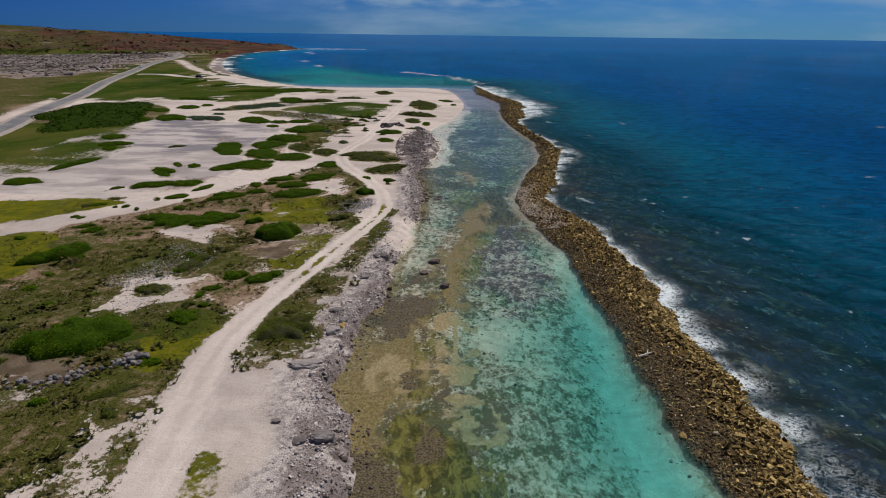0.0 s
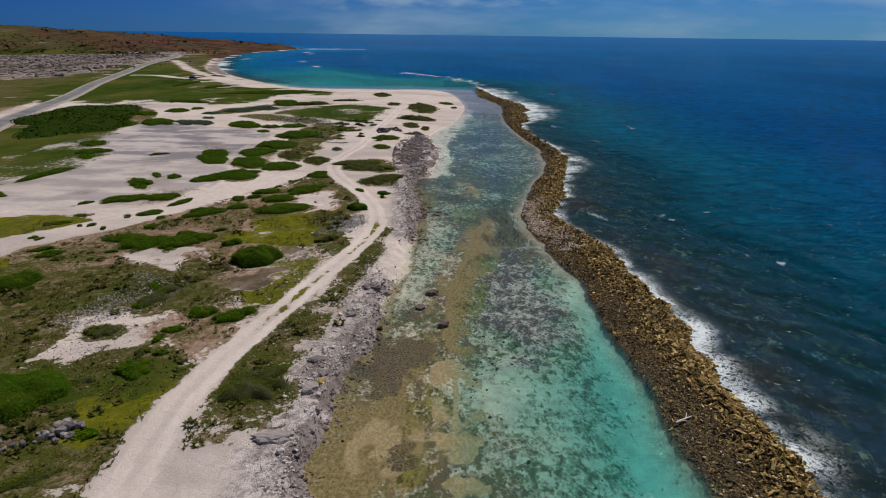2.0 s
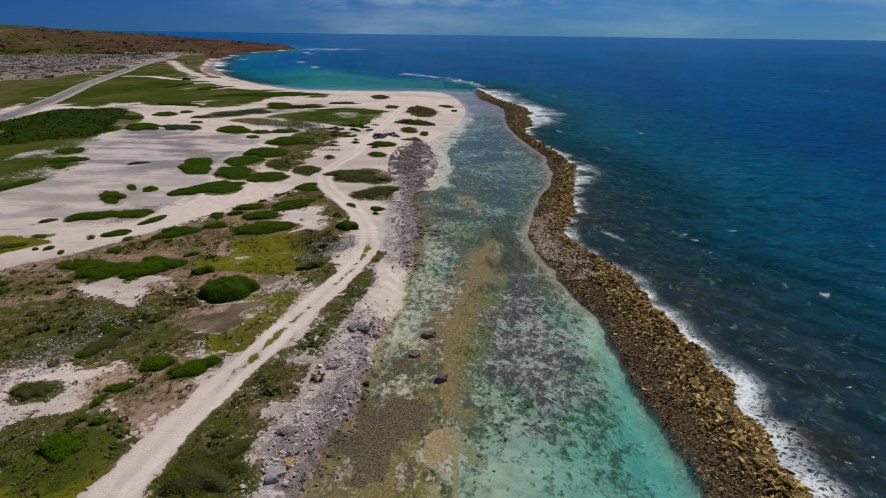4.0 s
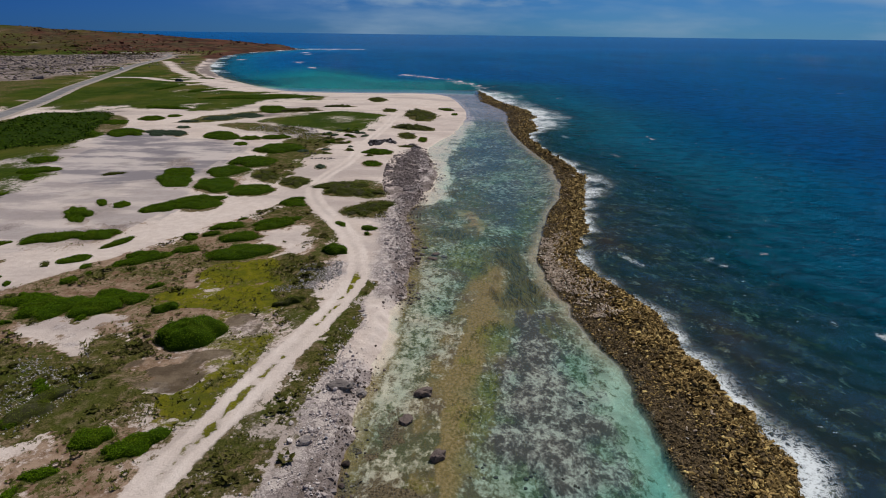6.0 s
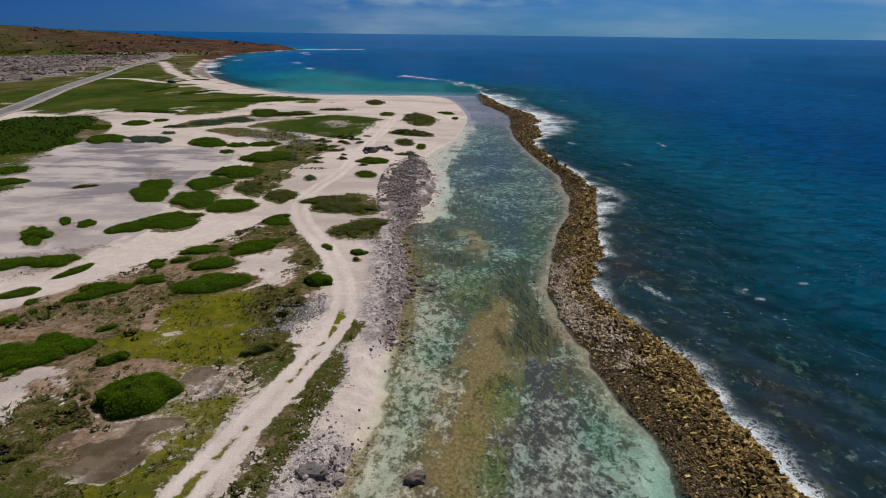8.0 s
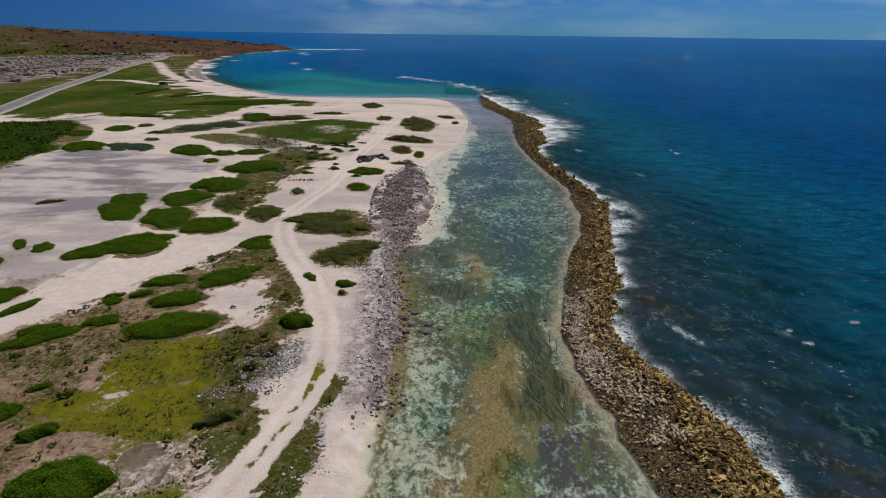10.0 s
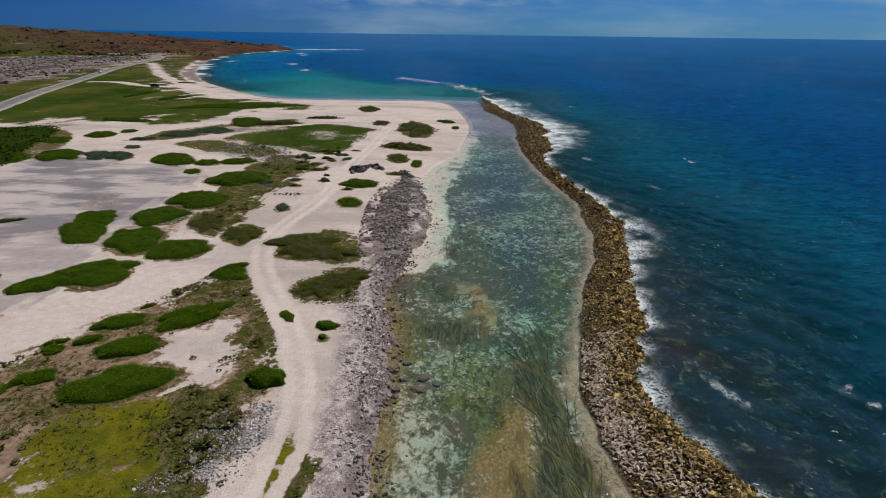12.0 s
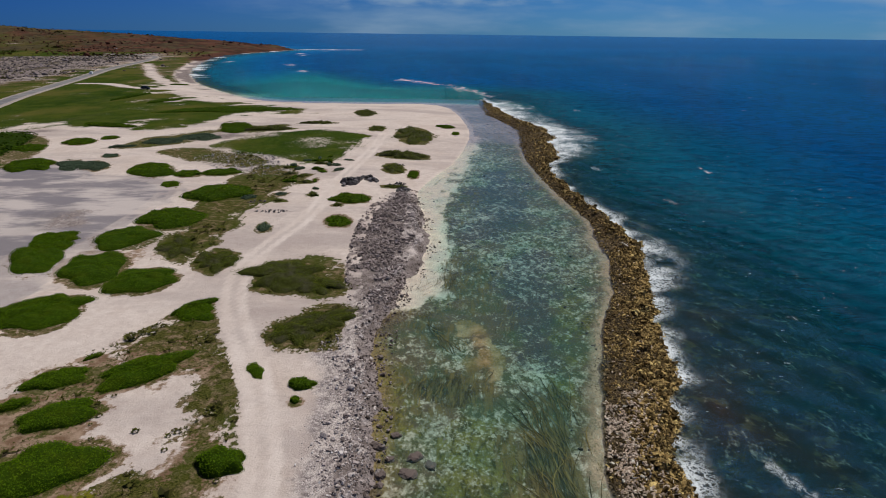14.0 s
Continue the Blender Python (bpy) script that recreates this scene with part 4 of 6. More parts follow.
LUSH = [
    ([(-33.7, 51.4), (-29.5, 51.8), (-26.2, 50.6), (-25.6, 54.9), (-24.3, 53.4), (-23.6, 50.3), (-27.4, 48.7), (-29.1, 47.2), (-30.4, 46.9)], 0.95),
    ([(-130, 178), (-107.6, 198.5), (-96.8, 198.1), (-91.2, 186.4), (-91.8, 171.4), (-84.8, 158.8), (-80.9, 155.1), (-78.1, 148.2), (-81.1, 144.7), (-75.3, 136.1), (-79.4, 129.3), (-110, 130)], 1.4),
    ([(-87.2, 112.9), (-160, 120), (-125.5, 172.5), (-116.4, 172.3), (-93.9, 183.3), (-81.3, 155.9), (-71.7, 127.8), (-78.7, 116.9)], 1.25),
    ([(-188, 290), (-222, 396), (-262, 530), (-250.1, 585), (-185.2, 452.1), (-155.0, 400.6), (-120.9, 330.4), (-57.4, 301.0), (-67.1, 283.7), (-81.0, 259.2), (-106.5, 247.7), (-170, 243)], 1.15),
    ([(-62.3, 222.1), (-55.8, 241.7), (-38.4, 251.5), (-21.2, 244.6), (-20.1, 218.6), (-23.5, 200.7), (-34.5, 202.0), (-42.4, 210.4)], 0.86),
    ([(-510, 745), (-482, 868), (-454, 1030), (-335, 800), (-327, 772), (-385, 705), (-420, 655), (-600, 620), (-800, 700)], 1.0),
    ([(-260, 560), (-225, 520), (-215, 560), (-255, 640), (-285, 660)], 0.6),
]
BROWN = [
    ([(-43.3, 92.6), (-37.3, 102.7), (-29.7, 99.4), (-25.4, 90.4), (-28.8, 84.2), (-33.0, 84.1), (-31.1, 88.9), (-39.6, 90.6)], 1.00),
    ([(-27.0, 62.0), (-22.4, 63.1), (-21.0, 58.3), (-21.8, 55.3), (-24.6, 57.3)], 1.00),
    ([(-38.1, 100.5), (-32.2, 100.7), (-27.3, 96.4), (-26.5, 91.2), (-31.4, 91.1)], 1.00),
    ([(-42.1, 94.9), (-36.4, 110.7), (-22.8, 100.6), (-27.2, 94.3), (-25.5, 91.1), (-29.1, 86.6), (-24.4, 80.6), (-26.7, 78.4), (-30.3, 81.9), (-32.7, 80.3), (-31.8, 87.9), (-36.7, 91.8)], 0.95),
    ([(-26.6, 61.8), (-21.2, 62.0), (-19.0, 58.8), (-21.9, 55.9), (-23.1, 54.5)], 1.0),
    ([(-36.1, 108.5), (-33.7, 113.0), (-29.8, 118.3), (-27.3, 112.4), (-29.0, 104.9), (-28.9, 99.5), (-28.8, 95.1), (-31.8, 99.4)], 0.85),
    ([(-59, 80), (-46, 95), (-36, 104), (-32, 90), (-40, 82), (-52, 74)], 0.7),
    ([(-57, 102), (-50, 116), (-42, 113), (-46, 103)], 0.6),
    ([(-46, 140), (-40, 150), (-36, 142), (-40, 136)], 0.6),
    ([(-200, 372), (-170, 300), (-145, 240), (-170, 235), (-235, 360), (-250, 450)], 0.5),
    ([(-29, 57), (-29, 66), (-20, 71), (-18.5, 64), (-21.5, 58)], 0.6),
]
MUD = [
    ([(-82.1, 153.2), (-73.9, 164.5), (-68.9, 178.0), (-53.5, 169.4), (-54.5, 158.7), (-67.8, 153.0)], 1.0),
    ([(-71, 155), (-71, 176), (-57, 173), (-53, 157), (-64, 153)], 1.0),
    ([(-85, 160), (-86, 178), (-67, 187), (-51, 182), (-47.8, 158), (-51, 143), (-64, 138), (-75, 141)], 0.8),
    ([(-95, 100), (-50, 98), (-42, 116), (-46, 150), (-46, 180), (-60, 190), (-100, 190)], 0.55),
    ([(-82, 122), (-76, 140), (-60, 150), (-56, 140), (-62, 125)], 0.6),
    ([(-92, 180), (-94, 198), (-78, 196), (-68, 184), (-80, 176)], 1.0),
]
PONDS = [
    ([(-26.4, 73.8), (-25.4, 74.9), (-21.9, 75.9), (-19.6, 76.6), (-18.9, 76.0), (-19.9, 74.2), (-20.6, 71.4), (-22.5, 71.0), (-24.6, 72.1)], 1.00),
    ([(-20.4, 82.9), (-19.6, 83.9), (-18.3, 82.6), (-17.9, 80.8), (-19.0, 80.7)], 1.00),
    ([(-42, 45.2), (-36.0, 46.8), (-31.5, 45.4), (-29.6, 43.9), (-31.5, 42.4), (-35.9, 41.9), (-42, 42)], 1.0),
]
RUBBLE = [
    ([(-33.9, 74.1), (-30.9, 76.0), (-29.3, 69.7), (-30.6, 64.8), (-32.9, 63.7), (-36.8, 62.5), (-39.3, 62.4), (-36.4, 64.2), (-32.2, 67.4)], 0.95),
    ([(-15.6, 97.5), (-13.0, 98.6), (-12.4, 94.4), (-13.4, 90.6), (-14.8, 88.9), (-18.2, 89.8), (-16.4, 92.2)], 1.00),
    ([(-35.1, 74.0), (-32.1, 74.9), (-29.6, 73.0), (-29.1, 70.6), (-31.1, 70.3)], 0.90),
    ([(-37.0, 81.4), (-34.4, 80.9), (-32.9, 78.2), (-34.8, 78.6)], 0.80),
    ([(-15.8, 98.0), (-12.2, 99.5), (-11.5, 96.4), (-11.6, 92.5), (-15.2, 92.4), (-15.9, 95.4)], 1.0),
    ([(-35.4, 73.7), (-34.2, 74.9), (-31.4, 74.1), (-30.2, 72.1), (-30.8, 70.3), (-32.4, 69.5)], 0.95),
    ([(-37.9, 61.9), (-35.0, 69.1), (-31.5, 76.2), (-29.6, 73.8), (-30.7, 67.2), (-35.0, 61.6)], 0.9),
    ([(-203.1, 348.0), (-300, 480), (-454.9, 702.1), (-420, 818.7), (-320, 700), (-255, 500), (-230, 420)], 0.9),
    ([(-58, 205), (-54, 214), (-46, 215), (-35, 204), (-31, 187), (-42, 192), (-49, 198)], 0.95),
    ([(-30, 160), (-22, 170), (-24, 158), (-30, 150)], 0.4),
    ([(-34.5, 53), (-35.5, 57), (-33.1, 61), (-28.7, 61.6), (-27.3, 56.8), (-31, 55)], 0.4),
]


FIELD = [
    ([(-60, 46), (-62, 66), (-50, 88), (-44, 97), (-36.5, 110.5), (-29, 120), (-24.5, 127), (-20, 122), (-14.5, 110), (-12.5, 99), (-12, 92), (-15, 78), (-19, 62), (-22, 52), (-24, 42), (-30, 36)], 1.0),
]
SAND = [
    ([(-40.6, 80.8), (-37.1, 83.1), (-31.7, 83.3), (-30.4, 79.1), (-30.0, 76.1), (-32.7, 77.1), (-35.0, 79.5)], 1.00),
    ([(-23.1, 70.4), (-20.1, 68.9), (-19.3, 66.4), (-21.3, 66.3), (-22.5, 68.9)], 0.80),
    ([(-29.8, 95.8), (-27.4, 95.4), (-24.8, 89.1), (-26.3, 89.1)], 0.80),
    ([(-36.3, 61.7), (-32.0, 65.0), (-26.8, 64.1), (-26.3, 60.0), (-24.6, 55.7), (-28.7, 56.4), (-31.2, 53.8), (-35.0, 54.3), (-38.9, 59.7)], 1.00),
    ([(-25.4, 109.8), (-20.6, 114.9), (-18.0, 108.8), (-19.0, 103.1), (-20.8, 101.0), (-23.7, 105.1)], 0.85),
    ([(-29.7, 95.9), (-27.9, 95.9), (-26.0, 93.0), (-27.5, 92.9)], 0.90),
    ([(-39.0, 80.9), (-32.0, 83.1), (-29.1, 78.3), (-32.1, 76.9)], 1.0),
    ([(-34.4, 53.6), (-33.9, 59.6), (-32.3, 63.8), (-28.8, 63.9), (-26.0, 58.6), (-28.3, 56.1), (-29.1, 53.1), (-32.2, 52.1)], 1.0),
    ([(-23.7, 106.2), (-24.1, 111.0), (-21.2, 114.2), (-18.8, 111.9), (-18.0, 107.3), (-19.9, 105.4), (-19.5, 101.2), (-20.8, 100.7)], 1.0),
]


FAR_PLAIN = [([(-228, 378), (-250, 440), (-264, 500), (-290, 645), (-316, 760), (-345, 765), (-400, 690), (-440, 650), (-570, 600), (-700, 500), (-440, 405), (-290, 385)], 1.0)]
# ---- the lagoon's bed ----
OCHRE_BED = [
    ([(-9.4, 42.8), (-8.0, 47.3), (-5.6, 50.2), (-4.1, 58.0), (-1.8, 59.7), (-1.9, 52.6), (0, 46.4), (-0.3, 44.0), (-2.8, 41.7), (-4.2, 36.3), (-4.4, 31.9), (-5, 22), (-8, 22), (-7.6, 39.1)], 0.95),
    ([(6.6, 104.5), (9.2, 101.1), (7.5, 87.6), (5.3, 77.7), (3.2, 65.9), (2.4, 58), (-0.6, 58.5), (-0.8, 65.8), (0.1, 74.4), (1.5, 83.1), (3.4, 92.5)], 0.95),
    ([(3.6, 128.2), (5.1, 125.4), (6.5, 119.7), (5.7, 113.9), (4.7, 115.8), (3.2, 125.2)], 1.0),
]
FLATS = [
    ([(0, 57.1), (2.7, 56.1), (2.8, 50.4), (2.0, 44.5), (0.5, 45.0), (0.2, 52.1)], 0.9),
    ([(1.7, 42.7), (4.0, 39.4), (4.4, 36.8), (2.3, 37.1), (0.5, 39.3)], 1.0),
    ([(3.9, 127.5), (5.0, 125.0), (6.2, 119.7), (5.7, 115.0), (4.8, 117.8), (3.6, 125.2)], 0.8),
    ([(-6.5, 44), (-3.5, 50), (-1.2, 46.5), (-3.4, 42.2)], 0.75),
]
OLIVE_BED = [
    ([(0.5, 111.5), (6, 112), (8.8, 105), (7.6, 98), (3.8, 96), (1.8, 100), (-0.6, 104)], 0.62),
    ([(12.5, 116), (14.8, 122), (17.6, 134), (15.6, 134), (12.8, 124), (11.4, 112)], 0.6),
    ([(-3.6, 34.6), (-2.4, 40.1), (0.9, 37.8), (3.6, 35.7), (3.4, 26), (-4.0, 26)], 1.0),
    ([(-1.8, 62), (-0.2, 62), (0.4, 52), (-0.2, 45), (-2.2, 41), (-1.5, 50)], 0.75),
    ([(1.5, 64), (3.4, 68), (5.5, 80), (6.6, 86), (4.6, 84), (2.2, 74)], 0.7),
    ([(-4.4, 120), (-3.4, 112), (-2.6, 104), (-0.5, 104), (-1.6, 116)], 0.6),
]
MAUVE_BED = [
    ([(9.5, 93), (12.2, 83.4), (13.6, 73.3), (13.2, 64), (10.5, 58), (7.0, 58), (4.8, 66), (6.4, 77.7), (8.0, 88)], 0.95),
    ([(8, 120), (13, 118), (14.5, 135), (17, 150), (10, 152), (7, 136)], 0.7),
    ([(1, 150), (5.8, 184), (13.3, 211), (18, 190), (17, 168), (9, 154)], 0.75),
    ([(-7.5, 55), (-4.5, 58), (-5.5, 64), (-7.5, 62)], 0.7),
]
WEED_BED = [
    ([(5.2, 107), (9.0, 110), (12.2, 108), (12.6, 92), (9, 88), (6.2, 92), (8.6, 101)], 0.85),
    ([(9.2, 116.6), (11.8, 114.3), (12.2, 98.7), (12.4, 84), (11.0, 83.3), (9.8, 92.7), (8.0, 101.9)], 0.85),
    ([(-2.2, 117.2), (1.6, 119.6), (5.0, 116.7), (4.8, 111.6), (1.2, 110.8), (-1.8, 112.6)], 0.75),
    ([(9.1, 113.5), (12.1, 115.1), (12.2, 108.2), (11.4, 101), (6.8, 101), (6.1, 104.3)], 0.8),
    ([(0.7, 151), (7.1, 149), (9.0, 135.5), (6.0, 129.3), (1.6, 132.1), (-1.1, 135.1)], 0.5),
    ([(-1, 134), (1.5, 127), (3.6, 120), (2.2, 119), (0, 124), (-2.4, 130)], 0.7),
    ([(2, 160), (4, 172), (8, 186), (9.5, 180), (6, 166), (4, 156)], 0.45),
]
CLEAR_BED = [
    ([(-4.4, 126.3), (1.0, 127.8), (3.3, 119.6), (0.1, 117.6), (-3.2, 119.5)], 0.9),
    ([(-3.0, 111.4), (0.3, 112.3), (4.4, 110.9), (6.0, 107.4), (4.1, 103.7), (1.7, 103.6), (-0.4, 107.2)], 0.6),
    ([(-4.2, 107), (1.6, 98.4), (1.0, 83), (-1.2, 73), (-5.5, 67), (-5.7, 74), (-4.2, 83), (-4.5, 92)], 0.75),
    ([(14.6, 82), (16.6, 79.7), (18.2, 72.7), (18.2, 62), (15.2, 62), (14.6, 73.3)], 0.8),
    ([(15.6, 70.5), (17.9, 62), (18.4, 48.3), (19.2, 39.8), (19.2, 22), (12.0, 22), (13.2, 41), (14.5, 52.6)], 0.8),
    ([(5, 60), (10, 58), (14, 46), (14, 22), (4.5, 22), (4, 50)], 0.45),
    ([(2, 164), (8, 178), (14, 184), (12, 170), (6, 156)], 0.6),
]
SHELF = [
    ([(-11.7, 164.4), (-9.0, 176), (-5.6, 184.3), (-4.6, 170), (-3.9, 153.2), (-4.9, 139.9), (-3.2, 131.5), (-4.4, 127.2), (-7.4, 127.1), (-10.6, 139.7)], 1.0),
    ([(-6.0, 130), (-3.8, 130.6), (-4.6, 120), (-3.2, 104.9), (-3.2, 93.2), (-4.6, 93.2), (-5.0, 108), (-6.6, 118)], 0.7),
]
SAND_BED = [
    ([(-4.5, 157.2), (-2.1, 187.8), (7.9, 252), (9.6, 242.1), (2.0, 192.9), (-0.8, 161.7), (0, 144.3), (-1.6, 132), (-4.6, 129), (-5.8, 134.9), (-5.1, 142.1)], 1.0),
]


def paint(x, y, outlines, soft=1.2, grain=3.0, seed=0, grow=0.0):
    m = np.zeros(x.shape)
    n1 = fbm(x, y, grain, 50 + seed, 4)
    for pts, amount in outlines:
        size = np.ptp(np.array(pts), axis=0).max()
        w = soft * max(1.0, size / 50)
        sd = poly_sd(x, y, pts, 30) + grow
        m = np.maximum(m, amount * step(-w, w, sd + n1 * w))
    return m


def cove_mask(x, y, sd):
    """The small pale beach below the rubble, where sand runs down into the lagoon."""
    a = np.exp(-((y - 82.5) / 7.5) ** 4) * step(3.4, 2.2, sd + 0.8 * fbm(x, y, 4, 91, 3))
    b = 0.3 * np.exp(-((y - 69.5) / 4.0) ** 4) * step(2.2, 1.2, sd + 0.8 * fbm(x, y, 3, 92, 3))
    return np.maximum(a, b)


def build_ground():
    ob, x, y, z = sheet("ground", GX, GY, height, [GROUND])
    tagged(ob, "pale coral sand shore with scrub, rubble and reef bed", "ground", kind="structure")
    sd = shore_sd(x, y)
    u, out, left = bank(x, y)
    on_land = step(-0.2, 0.3, sd)
    scrub, turf, lush = paint(x, y, SCRUB, 1.5, 4, 1, 0.9), paint(x, y, TURF, 0.9, 3, 2, 0.7), paint(x, y, LUSH, 2.2, 8, 3)
    turf = turf * np.where(x < -46, 1.15, np.clip(0.90 + 0.6 * fbm(x, y, 2.8, 94, 4), 0.62, 1.2))
    brown, mud, rub = paint(x, y, BROWN, 1.5, 4, 4), paint(x, y, MUD, 0.5, 3, 5), paint(x, y, RUBBLE, 0.9, 3, 6)
    field = paint(x, y, FIELD, 1.5, 4, 9) * (1 - paint(x, y, SAND, 0.7, 2.5, 10, 0.5))
    brown, scrub = np.maximum(brown, 0.85 * field), np.maximum(scrub, field * (0.50 + 0.30 * fbm(x, y, 5, 93, 3)))
    lush = lush * np.clip(1.0 + 0.45 * fbm(x, y, 9, 88, 4), 0.55, 1.3)
    # wheel tracks cut through the scrub
    dt, db, ds = line_dist(x, y, TRACK), line_dist(x, y, BRANCH), np.minimum(line_dist(x, y, SPUR), line_dist(x, y, SPUR_B))
    jag = 0.35 * fbm(x, y, 1.6, 70, 3)
    wide = 1.32 + 0.9 * step(58, 44, y) + 0.5 * step(98, 112, y)
    open_t = step(wide + 0.25, wide - 0.35, dt + jag)
    middle = step(0.42, 0.22, dt + 0.8 * jag) * step(57, 66, y) * step(99, 94, y) * step(-0.25, 0.35, fbm(x, y, 2.2, 71, 3))
    open_b = step(3.6, 2.6, db + jag + 0.02 * np.clip(y - 90, 0, 40))
    dr = line_dist(x, y, ROAD)
    open_s = np.maximum(step(4.2, 2.4, ds + 2 * jag), step(3.0, 2.0, dr + 2 * jag))
    clear = np.maximum(np.maximum(open_t * (1 - middle), open_b), open_s)
    pale = np.maximum(step(0.62, 0.35, np.abs(dt - 0.85)) * 0.9, open_t * 0.5) * (1 - middle)
    pale = np.maximum(pale, open_b * 0.4)
    # the rocky shore strip
    rocky = step(184, 174, y)
    strip = step(6.8 + 1.2 * step(60, 40, y), 3.2, sd + 1.2 * fbm(x, y, 5, 72, 3)) * rocky
    rub = np.maximum(rub, strip * 0.95)
    rock = (0.72 + 0.3 * fbm(x, y, 1.2, 109, 2)) * step(2.7, 0.8, sd + 1.1 * fbm(x, y, 2.5, 73, 3)) * step(-1.6, -0.3, sd) * rocky
    rock = np.maximum(rock, 0.80 * step(-0.35, 0.3, fbm(x, y, 3, 77, 4)) * strip * step(5.5, 3.0, sd) * step(66, 50, y))
    rock = np.maximum(rock, step(-0.25, 0.02, u) * step(1.5, 1.0, u) * step(356, 340, y))
    rock = np.maximum(rock, paint(x, y, SHELF, 0.5, 2.5, 18))
    cove = cove_mask(x, y, sd)
    rub, rock = rub * (1 - cove), rock * (1 - cove)
    # far land: dry olive plain, red headland
    edge = line_dist(x, y, ROAD)
    behind = np.where(x < np.interp(y, ROAD[:, 1], ROAD[:, 0]), 1.0, 0.0) * step(3, 14, edge) * step(100, 160, y)
    scrub = np.maximum(scrub, behind * (0.82 + 0.40 * fbm(x, y, 22, 74, 4)))
    brown = np.maximum(brown, 1.0 * behind)
    strip_f = paint(x, y, FAR_PLAIN, 3.0, 20, 8)
    rock = np.maximum(rock, strip_f * (1.25 + 0.35 * fbm(x, y, 30, 78, 3)))
    scrub = np.where(strip_f > 0.3, 0.30 + 0.55 * fbm(x, y, 14, 79, 3), scrub)
    neck = step(390, 430, y) * step(5, 13, sd) * (1 - behind)
    brown = np.maximum(brown, 0.9 * neck)
    scrub = np.maximum(scrub, neck * (0.72 + 0.5 * fbm(x, y, 18, 82, 3)))
    lush = np.maximum(lush, neck * (0.42 + 0.6 * fbm(x, y, 24, 81, 3)))
    gravel = step(375, 425, y) * step(10, 3, sd + 6 * fbm(x, y, 20, 83, 3)) * step(-1, 2, sd)
    rock = np.maximum(rock, 0.95 * gravel)
    lush = np.maximum(lush, 0.75 * behind * step(0.25, 0.7, fbm(x, y, 40, 75, 3)) * step(200, 500, y))
    hz = hills(x, y, sd)
    red = step(0.5, 3.0, hz) * (0.34 + 0.50 * step(420, 120, sd + 130 * fbm(x, y, 120, 76, 4)))
    red = np.maximum(red, 0.95 * step(600, 720, y) * step(34, 12, sd + 5 * fbm(x, y, 20, 108, 3)))
    lush = np.maximum(lush, (0.42 + 0.3 * fbm(x, y, 70, 105, 3)) * step(2, 8, hz) * on_land)
    scrub = np.maximum(scrub, 0.9 * step(2, 6, hz))
    lush = np.maximum(lush, 0.85 * behind * step(735, 790, y + 0.1 * (x + 400)) * step(6, 2, hz))
    for k, (sx, sy, rx, ry, turn, sh, sort) in enumerate(SHRUBS):
        reach = max(rx, ry) + 4.0
        near = (np.abs(x - sx) < reach) & (np.abs(y - sy) < reach)
        if not near.any():
            continue
        c, q = math.cos(radians(turn)), math.sin(radians(turn))
        lx, ly = (x[near] - sx) * c + (y[near] - sy) * q, -(x[near] - sx) * q + (y[near] - sy) * c
        edge_d = (np.hypot(lx / (rx * 1.06), ly / (ry * 1.1)) - 1) * min(rx, ry) + 0.5 * fbm(x[near], y[near], 1.8, 150 + k, 3)
        brown[near] = np.maximum(brown[near], (0.70 if k % 3 else 0.45) * step(0.9 if k % 2 else 0.5, 0.0, edge_d))
        scrub[near] = np.maximum(scrub[near], (0.85 if sort == "m" else 0.62) * step(1.3 if sort == "m" else 0.6, 0.0, edge_d))
    for m in (scrub, turf, lush, brown):
        m *= (1 - clear) * on_land * (1 - 0.9 * rock)
    pond = paint(x, y, PONDS, 0.45, 3, 7)
    for m in (scrub, turf, lush):
        m *= (1 - 0.95 * mud) * (1 - 0.95 * pond)
    scrub *= step(2.2, 3.4, sd + 0.6 * jag)
    turf = np.maximum(turf, middle * on_land * 0.8)
    rub *= (1 - clear) * (1 - 0.7 * np.maximum(scrub, turf))
    # sea bed
    bedded = step(0.15, -0.25, sd)
    ochre = np.maximum(paint(x, y, OCHRE_BED, 0.7, 2.2, 11), 0.8 * step(2.6, 0.6, -sd) * rocky)
    pool = np.exp(-((x - np.interp(y, [50, 64], [15.4, 16.7])) / np.interp(y, [40, 65], [2.6, 1.5])) ** 2) * step(84, 60, y)
    weed = 0.58 + 0.08 * step(92, 106, y) + 0.20 * fbm(x, y, 9, 80, 3) - 0.33 * pool - 0.30 * paint(x, y, CLEAR_BED, 1.2, 3, 12) + 0.06 * step(80, 110, y) + 0.5 * step(0, 3, out) * step(345, 330, y)
    beach = step(2.0, 0.5, -sd) * (1 - rocky) + step(3.6, 1.6, -sd) * step(128, 136, y) * rocky
    weed = weed - 0.08 * step(190, 225, y) * step(345, 330, y) - 1.2 * beach - 1.5 * step(325, 345, y) * step(160, 90, -sd) * step(-115, -70, x) + 1.0 * step(-75, -120, x) * step(380, 420, y)
    beach = np.maximum(np.maximum(beach, cove_mask(x, y, sd) * step(-1.4, -0.3, sd)), paint(x, y, SAND_BED, 0.9, 3, 13))
    weed = weed - 1.0 * paint(x, y, SAND_BED, 0.9, 3, 13)
    weed = weed - 1.0 * cove_mask(x, y, sd) * step(-1.4, -0.3, sd)
    ochre *= 1 - beach
    me = ob.data
    one = np.clip
    masks(me, "zone", *(one(paint(x, y, z_, w_, g_, s_), 0, 1) * bedded for z_, w_, g_, s_ in ((FLATS, 0.35, 1.6, 14), (OLIVE_BED, 0.9, 2.5, 15), (MAUVE_BED, 1.3, 3, 16), (WEED_BED, 1.0, 3, 17))))
